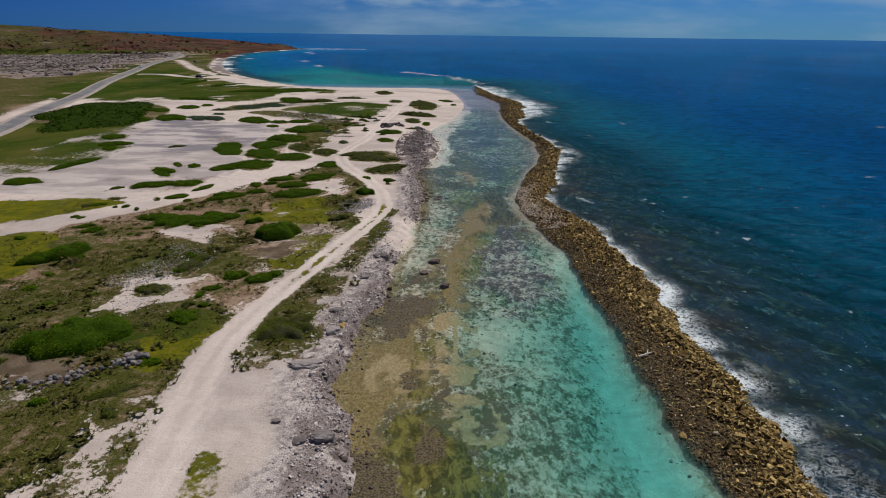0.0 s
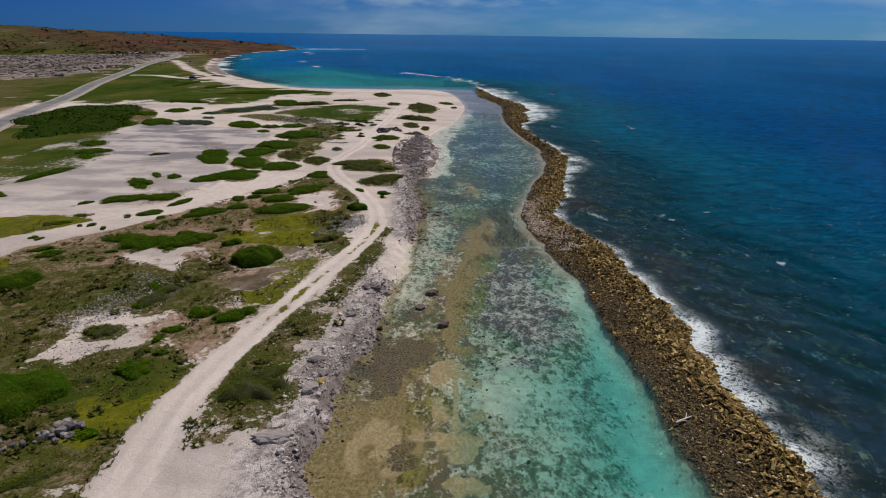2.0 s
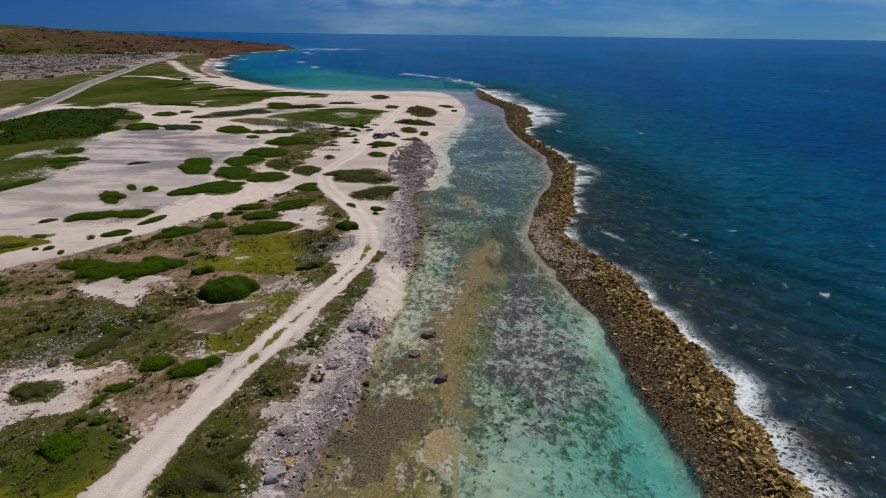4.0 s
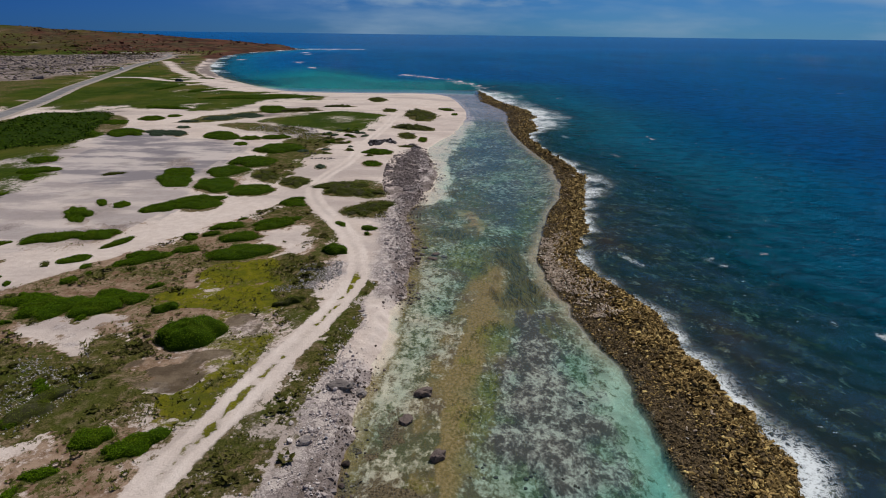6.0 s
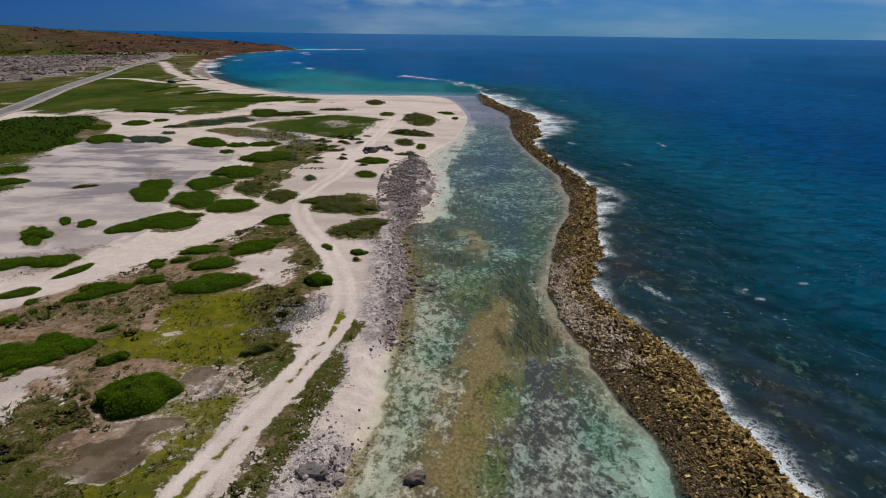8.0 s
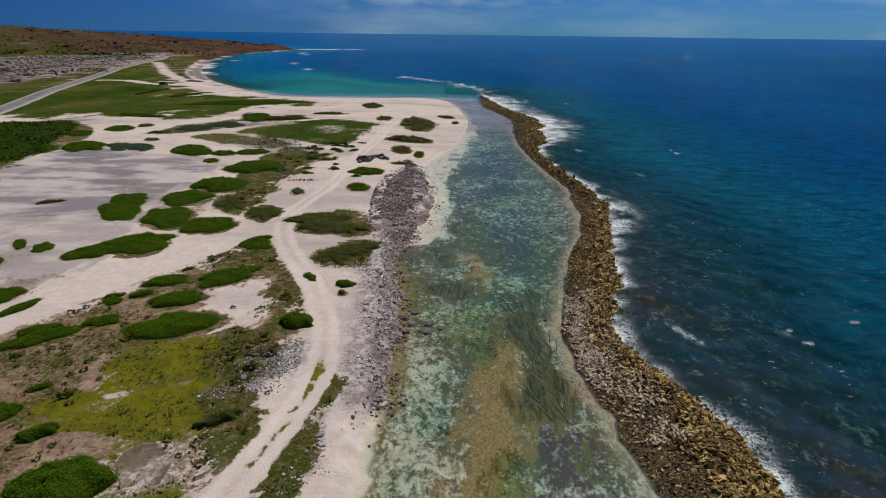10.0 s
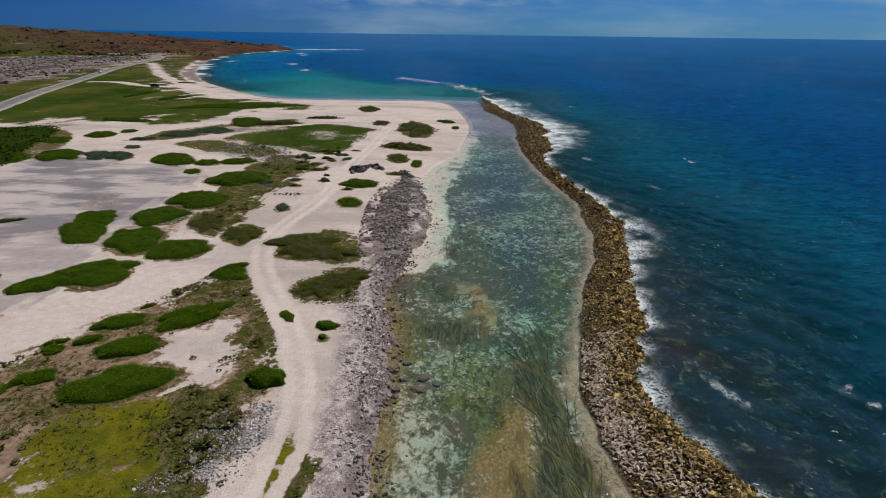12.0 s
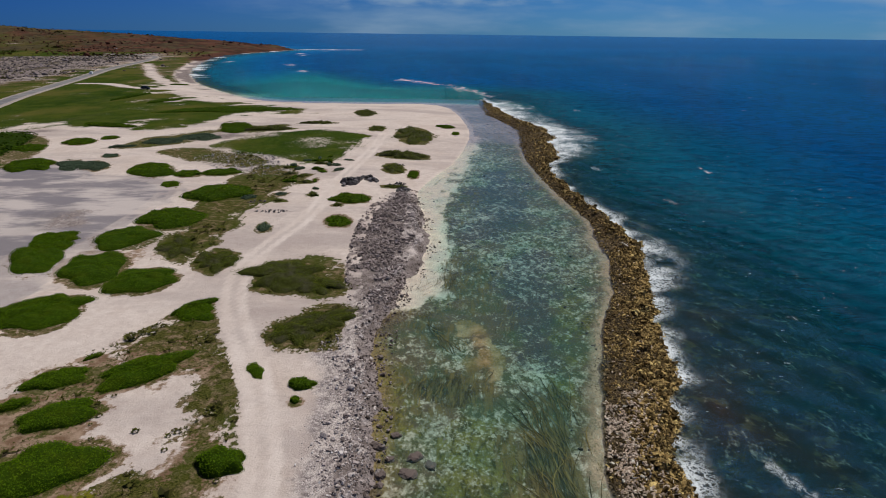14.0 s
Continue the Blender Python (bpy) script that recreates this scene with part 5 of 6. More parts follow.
    masks(me, "cover", one(scrub, 0, 1), one(turf, 0, 1), one(lush, 0, 1), one(rub * on_land, 0, 1))
    bankm = step(-0.12, 0.03, u) * step(1.3, 1.0, u) * step(356, 340, y)
    masks(me, "bank", one(bankm, 0, 1), step(200, 250, y + 16.0 * fbm(x, y, 16, 84, 4)) * step(356, 340, y), paint(x, y, PONDS, 0.45, 3, 7), step(-1, 1.5, out) * step(260, 180, y))
    dark_flat = 0.85 * step(-0.20, 0.4, fbm(x, y, 4, 85, 4) + 0.25 * step(45, 30, y)) * step(-8.5, -5.0, sd) * step(2.0, 0.2, sd) * step(92, 66, y) * (1 - cove_mask(x, y, sd))
    dark_flat = np.maximum(dark_flat, 0.8 * step(0.25, 0.6, fbm(x, y, 5, 86, 4)) * step(-6, -3.0, sd) * step(1.0, -0.2, sd) * step(60, 80, y) * step(150, 120, y) * (1 - cove_mask(x, y, sd)))
    masks(me, "extra", one(dark_flat, 0, 1), one(step(1.9, 0.5, left + 0.5 * fbm(x, y, 2.5, 89, 3)) * step(-0.2, 0.1, left) * (0.55 + 0.45 * step(85, 100, y)), 0, 1), one(np.maximum(strip_f, step(1, 4, hz)) * on_land, 0, 1), one(np.maximum(paint(x, y, SAND_BED, 0.9, 3, 13), cove_mask(x, y, sd) * step(-1.6, -0.5, sd)) * bedded, 0, 1))
    masks(me, "earth", one(rock, 0, 1), one(mud * on_land, 0, 1), one(pale * on_land, 0, 1), one(red * on_land, 0, 1))
    masks(me, "bed", one(weed, 0, 1), one(ochre, 0, 1), bedded * (1 - step(-0.1, 0.0, u) * step(1.1, 1.02, u) * step(356, 345, y)), one(brown, 0, 1))
    return ob


ground = build_ground()


# ---- the sea, one sheet of water with the lagoon and the bay ----
def wave_height(x, y):
    u, out, left = bank(x, y)
    sea = np.where(y < 352, step(0, 6, out), 1.0) * step(1600, 300, y)
    ph = x * 0.50 + y * 0.20 + 2.2 * fbm(x, y, 26, 90, 3)
    w = 0.10 * np.sin(ph) + 0.06 * np.sin(1.9 * ph + 0.22 * y + 1.0) + 0.20 * fbm(x, y, 4.5, 91, 3)
    far_rise = 13.0 * np.clip((y - 1300) / 3600, 0, 1) ** 1.5
    return far_rise + sea * w * (0.45 + 0.55 * step(-0.4, 0.5, fbm(x, y, 40, 92, 2)))


def build_water():
    wx = axis([(-3600, 300), (-900, 60), (-260, 8), (-60, 2.5), (-10, 0.6), (14, 0.6), (48, 0.6), (90, 1.2), (220, 5), (900, 40), (3600, 260)])
    wy = axis([(-60, 4), (24, 0.7), (130, 0.7), (200, 1.4), (400, 3), (800, 9), (1800, 45), (4900, 170)])
    ob, x, y, z = sheet("water", wx, wy, wave_height, [WATER])
    tagged(ob, "clear shallow lagoon and deep blue choppy sea", "sea", kind="structure")
    sd = shore_sd(x, y)
    bed = height(x, y, sd)
    u, out, left = bank(x, y)
    depth = np.clip(-bed, 0.0, 10)
    n1, n2 = fbm(x, y, 7, 95, 4), fbm(x, y, 2.6, 96, 4)
    seaside = step(-1.2, 0.3, out) * step(372, 345, y)
    surge = 1.3 + 5.5 * step(205, 235, y) * step(352, 330, y) + 1.5 * step(135, 150, y) * step(185, 165, y) + 1.0 * step(0.0, 0.9, fbm(x * 0, y, 25, 97, 3)) + 1.5 * step(66, 44, y)
    foam = seaside * np.exp(-(np.clip(out + 0.9 * n1, 0, None) / (1.15 * surge)) ** 1.2) * (0.54 + 0.26 * step(200, 235, y) + 0.56 * n2)
    # breaking crests off the bank
    crest = np.sin(x * 0.50 + y * 0.20 + 2.2 * fbm(x, y, 26, 90, 3))
    foam = np.maximum(foam, 0.34 * step(0.84, 0.98, crest) * step(0.72, 1.0, fbm(x, y, 13, 98, 3)) * step(2, 5, out) * step(30, 10, out) * step(370, 340, y))
    # whitecaps on the open sea
    open_sea = np.where(y < 352, step(8, 20, out), step(90, 160, -sd))
    foam = np.maximum(foam, 0.55 * step(0.90, 0.99, crest) * step(0.90, 1.1, fbm(x, y, 9, 99, 3)) * open_sea * step(900, 300, y))
    # small white glints painted into the foam mask, along with the smallest crests
    foam = np.maximum(foam, 0.5 * step(0.35, 0.8, crest) * step(0.72, 0.95, fbm(x, y, 1.6, 106, 3)) * step(0.0, 0.5, fbm(x, y, 18, 107, 2)) * open_sea * step(260, 120, y))
    # surf over the bar at the mouth of the bay, and under the headland
    bar = line_dist(x, y, [(-31, 470), (-10, 441), (4, 428), (17, 386), (23, 352), (30, 320)])
    foam = np.maximum(foam, 0.9 * step(7, 0.5, bar + 6 * n1) * step(-0.5, 0.4, n2) * (0.5 + 0.5 * step(-0.4, 0.5, fbm(x, y, 25, 101, 3))))
    head = step(10, 1, -sd + 6 * n1) * step(380, 480, y) * (0.05 + 0.95 * step(0.0, 0.5, fbm(x, y, 30, 102, 3)))
    foam = np.maximum(foam, head)
    spit = line_dist(x, y, [(-240, 1060), (-200, 1076), (-150, 1098)])
    foam = np.maximum(foam, step(16, 3, spit + 8 * n1) * 0.8)
    lines = np.sin((-sd) * 0.11 + 1.6 * fbm(x, y, 60, 103, 3))
    foam = np.maximum(foam, 0.7 * step(0.9, 0.99, lines) * step(-0.05, 0.5, fbm(x, y, 30, 104, 3)) * step(130, 80, -sd) * step(12, 25, -sd) * step(430, 520, y))
    foam *= step(0.6, -0.1, sd)
    calm = (u < 0.3) & (y < 352)
    rip = np.where(calm, 0.04, 1.0) * (0.25 + 0.75 * step(1500, 200, y))
    rip = np.where((y > 325) & (x < 0), rip * (0.45 + 0.55 * step(40, 120, -sd)), rip)
    far = step(9, 85, np.where(y < 352, out, np.maximum(out, -sd - 45 + 60 * step(-70, -130, x))))
    one = np.clip
    sandy = np.where(out > 0, 0.0, step(328, 340, y)) * step(40, 5, x) * step(-150, -70, x)
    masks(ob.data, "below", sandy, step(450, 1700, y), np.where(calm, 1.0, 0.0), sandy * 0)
    masks(ob.data, "sea", one(depth / 10, 0, 1), one(foam, 0, 1), one(rip, 0, 1), far)
    return ob


water = build_water()


def ground_z(x, y):
    return height(np.atleast_1d(np.asarray(x, float)), np.atleast_1d(np.asarray(y, float)))


# ---- rocks ----
def rock_shape(rng, flat=0.6, n=12):
    """Corners and faces of one angular stone about 1 across."""
    phi = (1 + 5 ** 0.5) / 2
    v = np.array([(-1, phi, 0), (1, phi, 0), (-1, -phi, 0), (1, -phi, 0), (0, -1, phi), (0, 1, phi), (0, -1, -phi), (0, 1, -phi),
                  (phi, 0, -1), (phi, 0, 1), (-phi, 0, -1), (-phi, 0, 1)], float) / 1.9
    f = ICO
    v = v * (1 + rng.uniform(-0.28, 0.28, (12, 1))) + rng.uniform(-0.10, 0.10, (12, 3))
    v = np.sign(v) * np.abs(v) ** 0.75 * 0.52
    v[:, 2] *= flat
    v[:, 1] *= rng.uniform(0.6, 1.0)
    return v, f


def slab_shape(rng, flat=0.3):
    """Corners and faces of one broken slab about 1 across."""
    v = np.array([(x, y, z) for z in (-1, 1) for y in (-1, 1) for x in (-1, 1)], float) * 0.5
    v = v + rng.uniform(-0.17, 0.17, (8, 3))
    v[4:, :2] *= rng.uniform(0.65, 0.95)
    v[:, 1] *= rng.uniform(0.28, 0.58)
    v[:, 2] *= flat
    q = [(0, 2, 3, 1), (4, 5, 7, 6), (0, 1, 5, 4), (1, 3, 7, 5), (3, 2, 6, 7), (2, 0, 4, 6)]
    return v, np.array([t for a, b, c, d in q for t in ((a, b, c), (a, c, d))])


ICO = np.array([(0, 11, 5), (0, 5, 1), (0, 1, 7), (0, 7, 10), (0, 10, 11), (1, 5, 9), (5, 11, 4), (11, 10, 2), (10, 7, 6), (7, 1, 8), (3, 9, 4), (3, 4, 2), (3, 2, 6), (3, 6, 8), (3, 8, 9), (4, 9, 5), (2, 4, 11), (6, 2, 10), (8, 6, 7), (9, 8, 1)])


def turns(rng, n, tilt):
    """n rotation matrices: any heading, and a lean of up to about tilt."""
    a, b, c = rng.uniform(0, 2 * np.pi, n), rng.normal(0, tilt, n), rng.normal(0, tilt, n)
    ca, sa, cb, sb, cc, sc = np.cos(a), np.sin(a), np.cos(b), np.sin(b), np.cos(c), np.sin(c)
    o, l = np.zeros(n), np.ones(n)
    rz = np.stack([ca, -sa, o, sa, ca, o, o, o, l], 1).reshape(n, 3, 3)
    rx = np.stack([l, o, o, o, cb, -sb, o, sb, cb], 1).reshape(n, 3, 3)
    ry = np.stack([cc, o, sc, o, l, o, -sc, o, cc], 1).reshape(n, 3, 3)
    return rz @ rx @ ry


def scatter_mesh(name, rng, pts, sizes, mat, shapes, tilt=0.35):
    """All the stones at pts joined into one mesh."""
    V, F, base = [], [], 0
    R = turns(rng, len(pts), tilt)
    pick = rng.integers(0, len(shapes), len(pts))
    for k, (v, f) in enumerate(shapes):
        m = np.where(pick == k)[0]
        if not len(m):
            continue
        vv = np.einsum("nij,kj->nki", R[m], v) * sizes[m][:, None, None] + pts[m][:, None, :]
        V.append(vv.reshape(-1, 3))
        F.append((f[None] + (np.arange(len(m)) * len(v))[:, None, None] + base).reshape(-1, f.shape[1]))
        base += len(m) * len(v)
    return mesh_arrays(name, np.vstack(V), np.vstack(F), mat)


def part(name, me, parent, label="", m=None):
    ob = new(name, me)
    ob.parent = parent
    if m is not None:
        ob.matrix_basis = m
    if label:
        ob["label"] = label
    return ob


def bank_place(ys, u):
    """The x of places across the rock bank, 0 at its inner foot to 1 at its outer one."""
    xi, xo = np.interp(ys, BANK_IN[:, 1], BANK_IN[:, 0]), np.interp(ys, BANK_OUT[:, 1], BANK_OUT[:, 0])
    slim = 0.9 * step(112, 135, ys) * step(230, 200, ys)
    xi = xi + 0.8 * fbm(ys * 0 + 3.0, ys, 6.0, 31, 4) + 0.5 * slim
    xo = xo + 1.5 * fbm(ys * 0 + 9.0, ys, 8.0, 32, 4) - 1.1 * slim
    return xi + u * np.maximum(xo - xi, 0.5)


def build_bank():
    rng = np.random.default_rng(11)
    shapes = [slab_shape(rng, f) for f in (0.12, 0.16, 0.20, 0.15, 0.24, 0.18, 0.28, 0.14, 0.22)] + [rock_shape(rng, 0.45)]
    root = tagged(new("rock_breakwater"), "long low bank of ochre brown reef rocks between lagoon and sea", "breakwater")
    # the crest: golden brown slabs thrown over one another
    ys = np.concatenate([rng.uniform(24, 150, 62000), rng.uniform(-58, 24, 16000), rng.uniform(150, 352, 14000)])
    u = np.clip(0.30 + rng.beta(1.6, 1.15, len(ys)) * 0.76, 0, 1.05)
    inner = rng.random(len(ys)) < np.where(ys > 120, 0.30, 0.13)
    u = np.where(inner, rng.uniform(0.0, 0.4, len(ys)), u)
    x = bank_place(ys, u)
    lump = step(-0.7, 0.5, fbm(x, ys, 2.6, 33, 3))
    size = rng.lognormal(-1.25, 0.46, len(ys)) * (0.55 + 0.45 * step(0.25, 0.6, u)) * (0.75 + 0.30 * lump) * np.where(ys > 150, 1.35, 1.0)
    size = np.clip(size, 0.12, np.where(ys > 150, 1.05, 0.70)) * (1 - 0.45 * step(300, 350, ys))
    z = ground_z(x, ys) + size * rng.uniform(-0.02, 0.26, len(ys)) + 0.16 * lump * step(0.25, 0.55, u) * rng.random(len(ys)) * step(1.05, 0.85, u)
    pts = np.stack([x, ys, z], 1)
    near = np.where((ys > 62) & (ys < 84) & (u > 0.40) & (size > 0.30) & (size < 0.62))[0][:300]
    rest = rng.random(len(ys)) < 0.45 + 0.55 * lump
    rest[near] = False
    rest &= rng.random(len(ys)) > 0.75 * step(315, 350, ys)
    meshes = [mesh_arrays("rock", v, f, BANK_ROCK_ONE) for v, f in shapes]
    R = turns(rng, len(near), 0.50)
    for k, i in enumerate(near):
        m = Matrix.Translation(pts[i]) @ Matrix(R[k].tolist()).to_4x4() @ Matrix.Scale(float(size[i]), 4)
        part("rock", meshes[k % len(meshes)], root, m=m)
    ob = part("rock_fill", scatter_mesh("rock_fill", rng, pts[rest], size[rest], BANK_ROCK, shapes, 0.62), root)
    tagged(ob, kind="stuff")
    # the inner slope: small dark brown pieces
    ys = np.concatenate([rng.uniform(24, 150, 26000), rng.uniform(-58, 24, 9000), rng.uniform(150, 300, 5000)])
    u = rng.beta(1.1, 2.0, len(ys)) * 0.75 - 0.01
    x = bank_place(ys, u)
    size = np.clip(rng.lognormal(-1.85, 0.45, len(ys)), 0.08, 0.42) * np.where(ys > 150, 1.5, 1.0)
    pts = np.stack([x, ys, ground_z(x, ys) + size * rng.uniform(-0.05, 0.2, len(ys))], 1)
    ob = part("inner_rubble", scatter_mesh("inner_rubble", rng, pts, size, INNER_ROCK, shapes, 0.45), root, "small dark brown coral rubble")
    tagged(ob, kind="stuff")
    # bleached coral pieces thrown over the crest
    ys = np.concatenate([rng.uniform(25, 150, 220), rng.uniform(86, 114, 3400)])
    u = np.concatenate([rng.uniform(0.1, 0.8, 220), rng.beta(1.2, 2.2, 3400) * 0.85])
    x = bank_place(ys, u)
    size = rng.uniform(0.10, 0.36, len(ys))
    keep = (np.arange(len(ys)) < 220) | (rng.random(len(ys)) < step(-0.5, 0.4, fbm(x, ys, 3.0, 34, 3)))
    x, ys, size = x[keep], ys[keep], size[keep]
    pts = np.stack([x, ys, ground_z(x, ys) + 0.20], 1)
    ob = part("coral_rubble", scatter_mesh("coral_rubble", rng, pts, size, CORAL_PINK, shapes, 0.5), root, "bleached pale coral pieces")
    tagged(ob, kind="stuff")


build_bank()


def build_shore_stones():
    rng = np.random.default_rng(12)
    shapes = [rock_shape(rng, f) for f in (0.35, 0.5, 0.6, 0.75)]
    y = rng.uniform(22, 182, 60000)
    x = np.interp(y, SHORE[:140, 1], SHORE[:140, 0]) - rng.uniform(-2.5, 8.0, len(y))
    sd = shore_sd(x, y)
    bare = rng.random(len(y)) > cove_mask(x, y, sd)
    keep = bare & (sd > 0.9) & (rng.random(len(y)) < step(5.5, 1.2, sd) * 0.8 * step(-0.6, 0.5, fbm(x, y, 3.0, 145, 3))) & (line_dist(x, y, TRACK) > 2.0)
    px, py = x[keep], y[keep]
    size = rng.lognormal(-2.15, 0.5, len(px))
    ob = new("shore_rubble", scatter_mesh("shore_rubble", rng, np.stack([px, py, ground_z(px, py) + 0.25 * size], 1), size, PALE_STONE, shapes, 0.5))
    tagged(ob, "bleached grey and pink coral rubble along the shore", "rubble", kind="stuff")
    keep = bare & (sd > -2.2) & (sd < 1.2) & (rng.random(len(y)) < 0.34 * step(-2.2, 0.2, sd) * step(-0.7, 0.4, fbm(x, y, 3.0, 146, 3)))
    px, py = x[keep], y[keep]
    size = rng.lognormal(-1.95, 0.5, len(px))
    ob = new("waterline_rocks", scatter_mesh("waterline_rocks", rng, np.stack([px, py, ground_z(px, py) + 0.12 * size], 1), size, DARK_ROCK, shapes, 0.4))
    tagged(ob, "dark pitted rocks at the water's edge", "rocks", kind="stuff")
    # the broad rock shelf at the north end
    yy = rng.uniform(92, 186, 16000)
    xx = rng.uniform(-13, -2.5, len(yy))
    keep = (rng.random(len(yy)) < paint(xx, yy, SHELF, 0.5, 2.5, 18)) & (fbm(xx, yy, 3, 147, 3) > -0.45)
    px, py = xx[keep], yy[keep]
    size = np.clip(rng.lognormal(-1.5, 0.45, len(px)), 0.12, 0.62) * np.where(py < 130, 0.65, 1.0)
    rise = 0.35 * step(-0.6, 0.6, fbm(px, py, 2.2, 149, 3))
    ob = new("shelf_rocks", scatter_mesh("shelf_rocks", rng, np.stack([px, py, np.maximum(ground_z(px, py), 0.05) + 0.02 * size + rise * 0.5], 1), size, SHELF_ROCK, [slab_shape(rng, f) for f in (0.3, 0.4, 0.5)] + shapes[:2], 0.25))
    tagged(ob, "broken mauve grey rocks of a low shore shelf", "rocks", kind="stuff")
    # flat slabs of the broken shore pavement
    yy = rng.uniform(28, 134, 15000)
    xx = np.interp(yy, SHORE[:140, 1], SHORE[:140, 0]) - rng.uniform(-0.5, 6.0, len(yy))
    sd3 = shore_sd(xx, yy)
    keep = (sd3 > 0.2) & (rng.random(len(yy)) < 0.55 * step(4.6, 1.0, sd3) * step(-0.25, 0.55, fbm(xx, yy, 4.0, 148, 3)) * (1 - cove_mask(xx, yy, sd3))) & (line_dist(xx, yy, TRACK) > 2.2)
    px, py = xx[keep], yy[keep]
    size = np.clip(rng.lognormal(-1.55, 0.5, len(px)), 0.10, 0.75)
    flat_shapes = [slab_shape(rng, f) for f in (0.14, 0.18, 0.24, 0.30)]
    ob = new("shore_slabs", scatter_mesh("shore_slabs", rng, np.stack([px, py, ground_z(px, py) + 0.05 * size], 1), size, SLAB_ROCK, flat_shapes, 0.16))
    tagged(ob, "flat broken mauve grey limestone slabs along the shore", "rocks", kind="stuff")
    # grey rubble patches among the scrub
    gx = np.concatenate([rng.uniform(-60, -30, 2200), rng.uniform(-17, -11, 5200), rng.uniform(-25.5, -16.5, 7000), rng.uniform(-37, -29, 2600), rng.uniform(-38.5, -28.5, 3600)])
    gy = np.concatenate([rng.uniform(184, 218, 2200), rng.uniform(91, 101, 5200), rng.uniform(90, 112, 7000), rng.uniform(52, 76, 2600), rng.uniform(60, 77, 3600)])
    w = paint(gx, gy, RUBBLE, 0.9, 3, 6) * (line_dist(gx, gy, TRACK) > 1.9)
    keep = rng.random(len(gx)) < w * 0.9
    px, py = gx[keep], gy[keep]
    size = rng.lognormal(-2.35, 0.45, len(px)) * np.where(py > 150, 2.2, 1.0)
    ob = new("field_rubble", scatter_mesh("field_rubble", rng, np.stack([px, py, ground_z(px, py) + 0.2 * size], 1), size, GREY_ROCK, shapes, 0.5))
    tagged(ob, "loose grey limestone rubble among dry scrub", "rubble", kind="stuff")
    # sunken rocks and coral heads of the lagoon
    y = rng.uniform(22, 200, 2600)
    x = rng.uniform(-8, 20, 2600)
    u, out, left = bank(x, y)
    sd = shore_sd(x, y)
    keep = (sd < -0.8) & (left > 0.4) & (fbm(x, y, 6, 130, 3) > 0.05) & (rng.random(len(y)) > np.exp(-((x - 14.8) / 2.4) ** 2) * (y < 70))
    px, py = x[keep], y[keep]
    size = rng.lognormal(-1.45, 0.4, len(px))
    z = np.minimum(ground_z(px, py) + 0.05 * size, -0.1 - 0.3 * size)
    ob = new("lagoon_coral_heads", scatter_mesh("lagoon_coral_heads", rng, np.stack([px, py, z], 1), size, DARK_ROCK, shapes, 0.3))
    tagged(ob, "dark coral heads and stones under shallow water", "coral", kind="stuff")


build_shore_stones()


def boulder(x, y, lx, ly, h, heading, seed, label, mat=GREY_ROCK_ONE):
    rng = np.random.default_rng(seed)
    bm = bmesh.new()
    bmesh.ops.create_icosphere(bm, subdivisions=3, radius=1.0)
    off = Vector(rng.uniform(-50, 50, 3).tolist())
    for v in bm.verts:
        d = 1 + 0.42 * noise.noise(v.co * 1.3 + off) + 0.30 * noise.noise(v.co * 3.1 + off) + 0.08 * noise.noise(v.co * 7 + off)
        c = v.co * d
        if c.z > 0.45:
            c.z = 0.45 + (c.z - 0.45) * 0.35
        v.co = Vector((c.x * lx / 2, c.y * ly / 2, max(c.z, -0.35) * h))
    me = bpy.data.meshes.new("boulder")
    bm.to_mesh(me)
    bm.free()
    me.materials.append(mat)
    ob = new("boulder", me)
    ob.matrix_basis = pose(x, y, float(ground_z(x, y)[0]) + 0.12 * h, 0, 0, heading)
    return tagged(ob, label, "boulder", "boulders along the shore")


for row in [
        (-8.4, 35.1, 1.7, 1.1, 0.55, 10, 1), (-9.9, 34.8, 1.0, 0.8, 0.3, 60, 2), (-11.7, 44.9, 2.8, 1.3, 0.5, 5, 3),
        (-10.4, 51.0, 1.5, 1.1, 0.6, 40, 4), (-9.9, 53.6, 1.3, 0.9, 0.45, 100, 5), (-10.8, 55.6, 1.6, 0.9, 0.4, 12, 6),
        (-7.8, 71.7, 1.9, 1.2, 0.55, 10, 7), (-6.2, 71.9, 1.0, 0.8, 0.45, 70, 8), (-9.1, 64.6, 1.1, 0.9, 0.5, 30, 9),
        (-3.3, 106.6, 0.8, 0.6, 0.45, 0, 13), (-3.0, 103.8, 0.7, 0.6, 0.4, 50, 14), (-12.1, 36.9, 0.7, 0.5, 0.3, 0, 15)]:
    boulder(*row, "rounded grey limestone boulder at the shore")
for row in [(0.3, 64.3, 1.2, 0.8, 0.75, 45, 10), (-1.0, 72.2, 1.5, 1.1, 0.65, 15, 11), (-2.2, 68.5, 1.3, 1.0, 0.4, 80, 12),
            (-3.5, 106.6, 1.0, 0.7, 0.40, 0, 40), (-0.6, 105.7, 1.1, 0.8, 0.35, 37, 41), (-2.9, 103.6, 0.9, 0.8, 0.45, 74, 42), (0.6, 104.9, 1.0, 0.7, 0.30, 111, 43), (-1.0, 103.9, 1.2, 0.9, 0.30, 148, 44), (-2.2, 108.1, 0.8, 0.6, 0.35, 5, 45), (-2.4, 105.4, 0.7, 0.6, 0.30, 42, 46)]:
    boulder(*row, "brown weed-grown boulder standing in shallow water", DARK_ROCK)
boulder(-9.7, 52.1, 0.9, 0.6, 0.45, 70, 31, "yellow ochre rock on pale coral rubble", OCHRE_ONE)
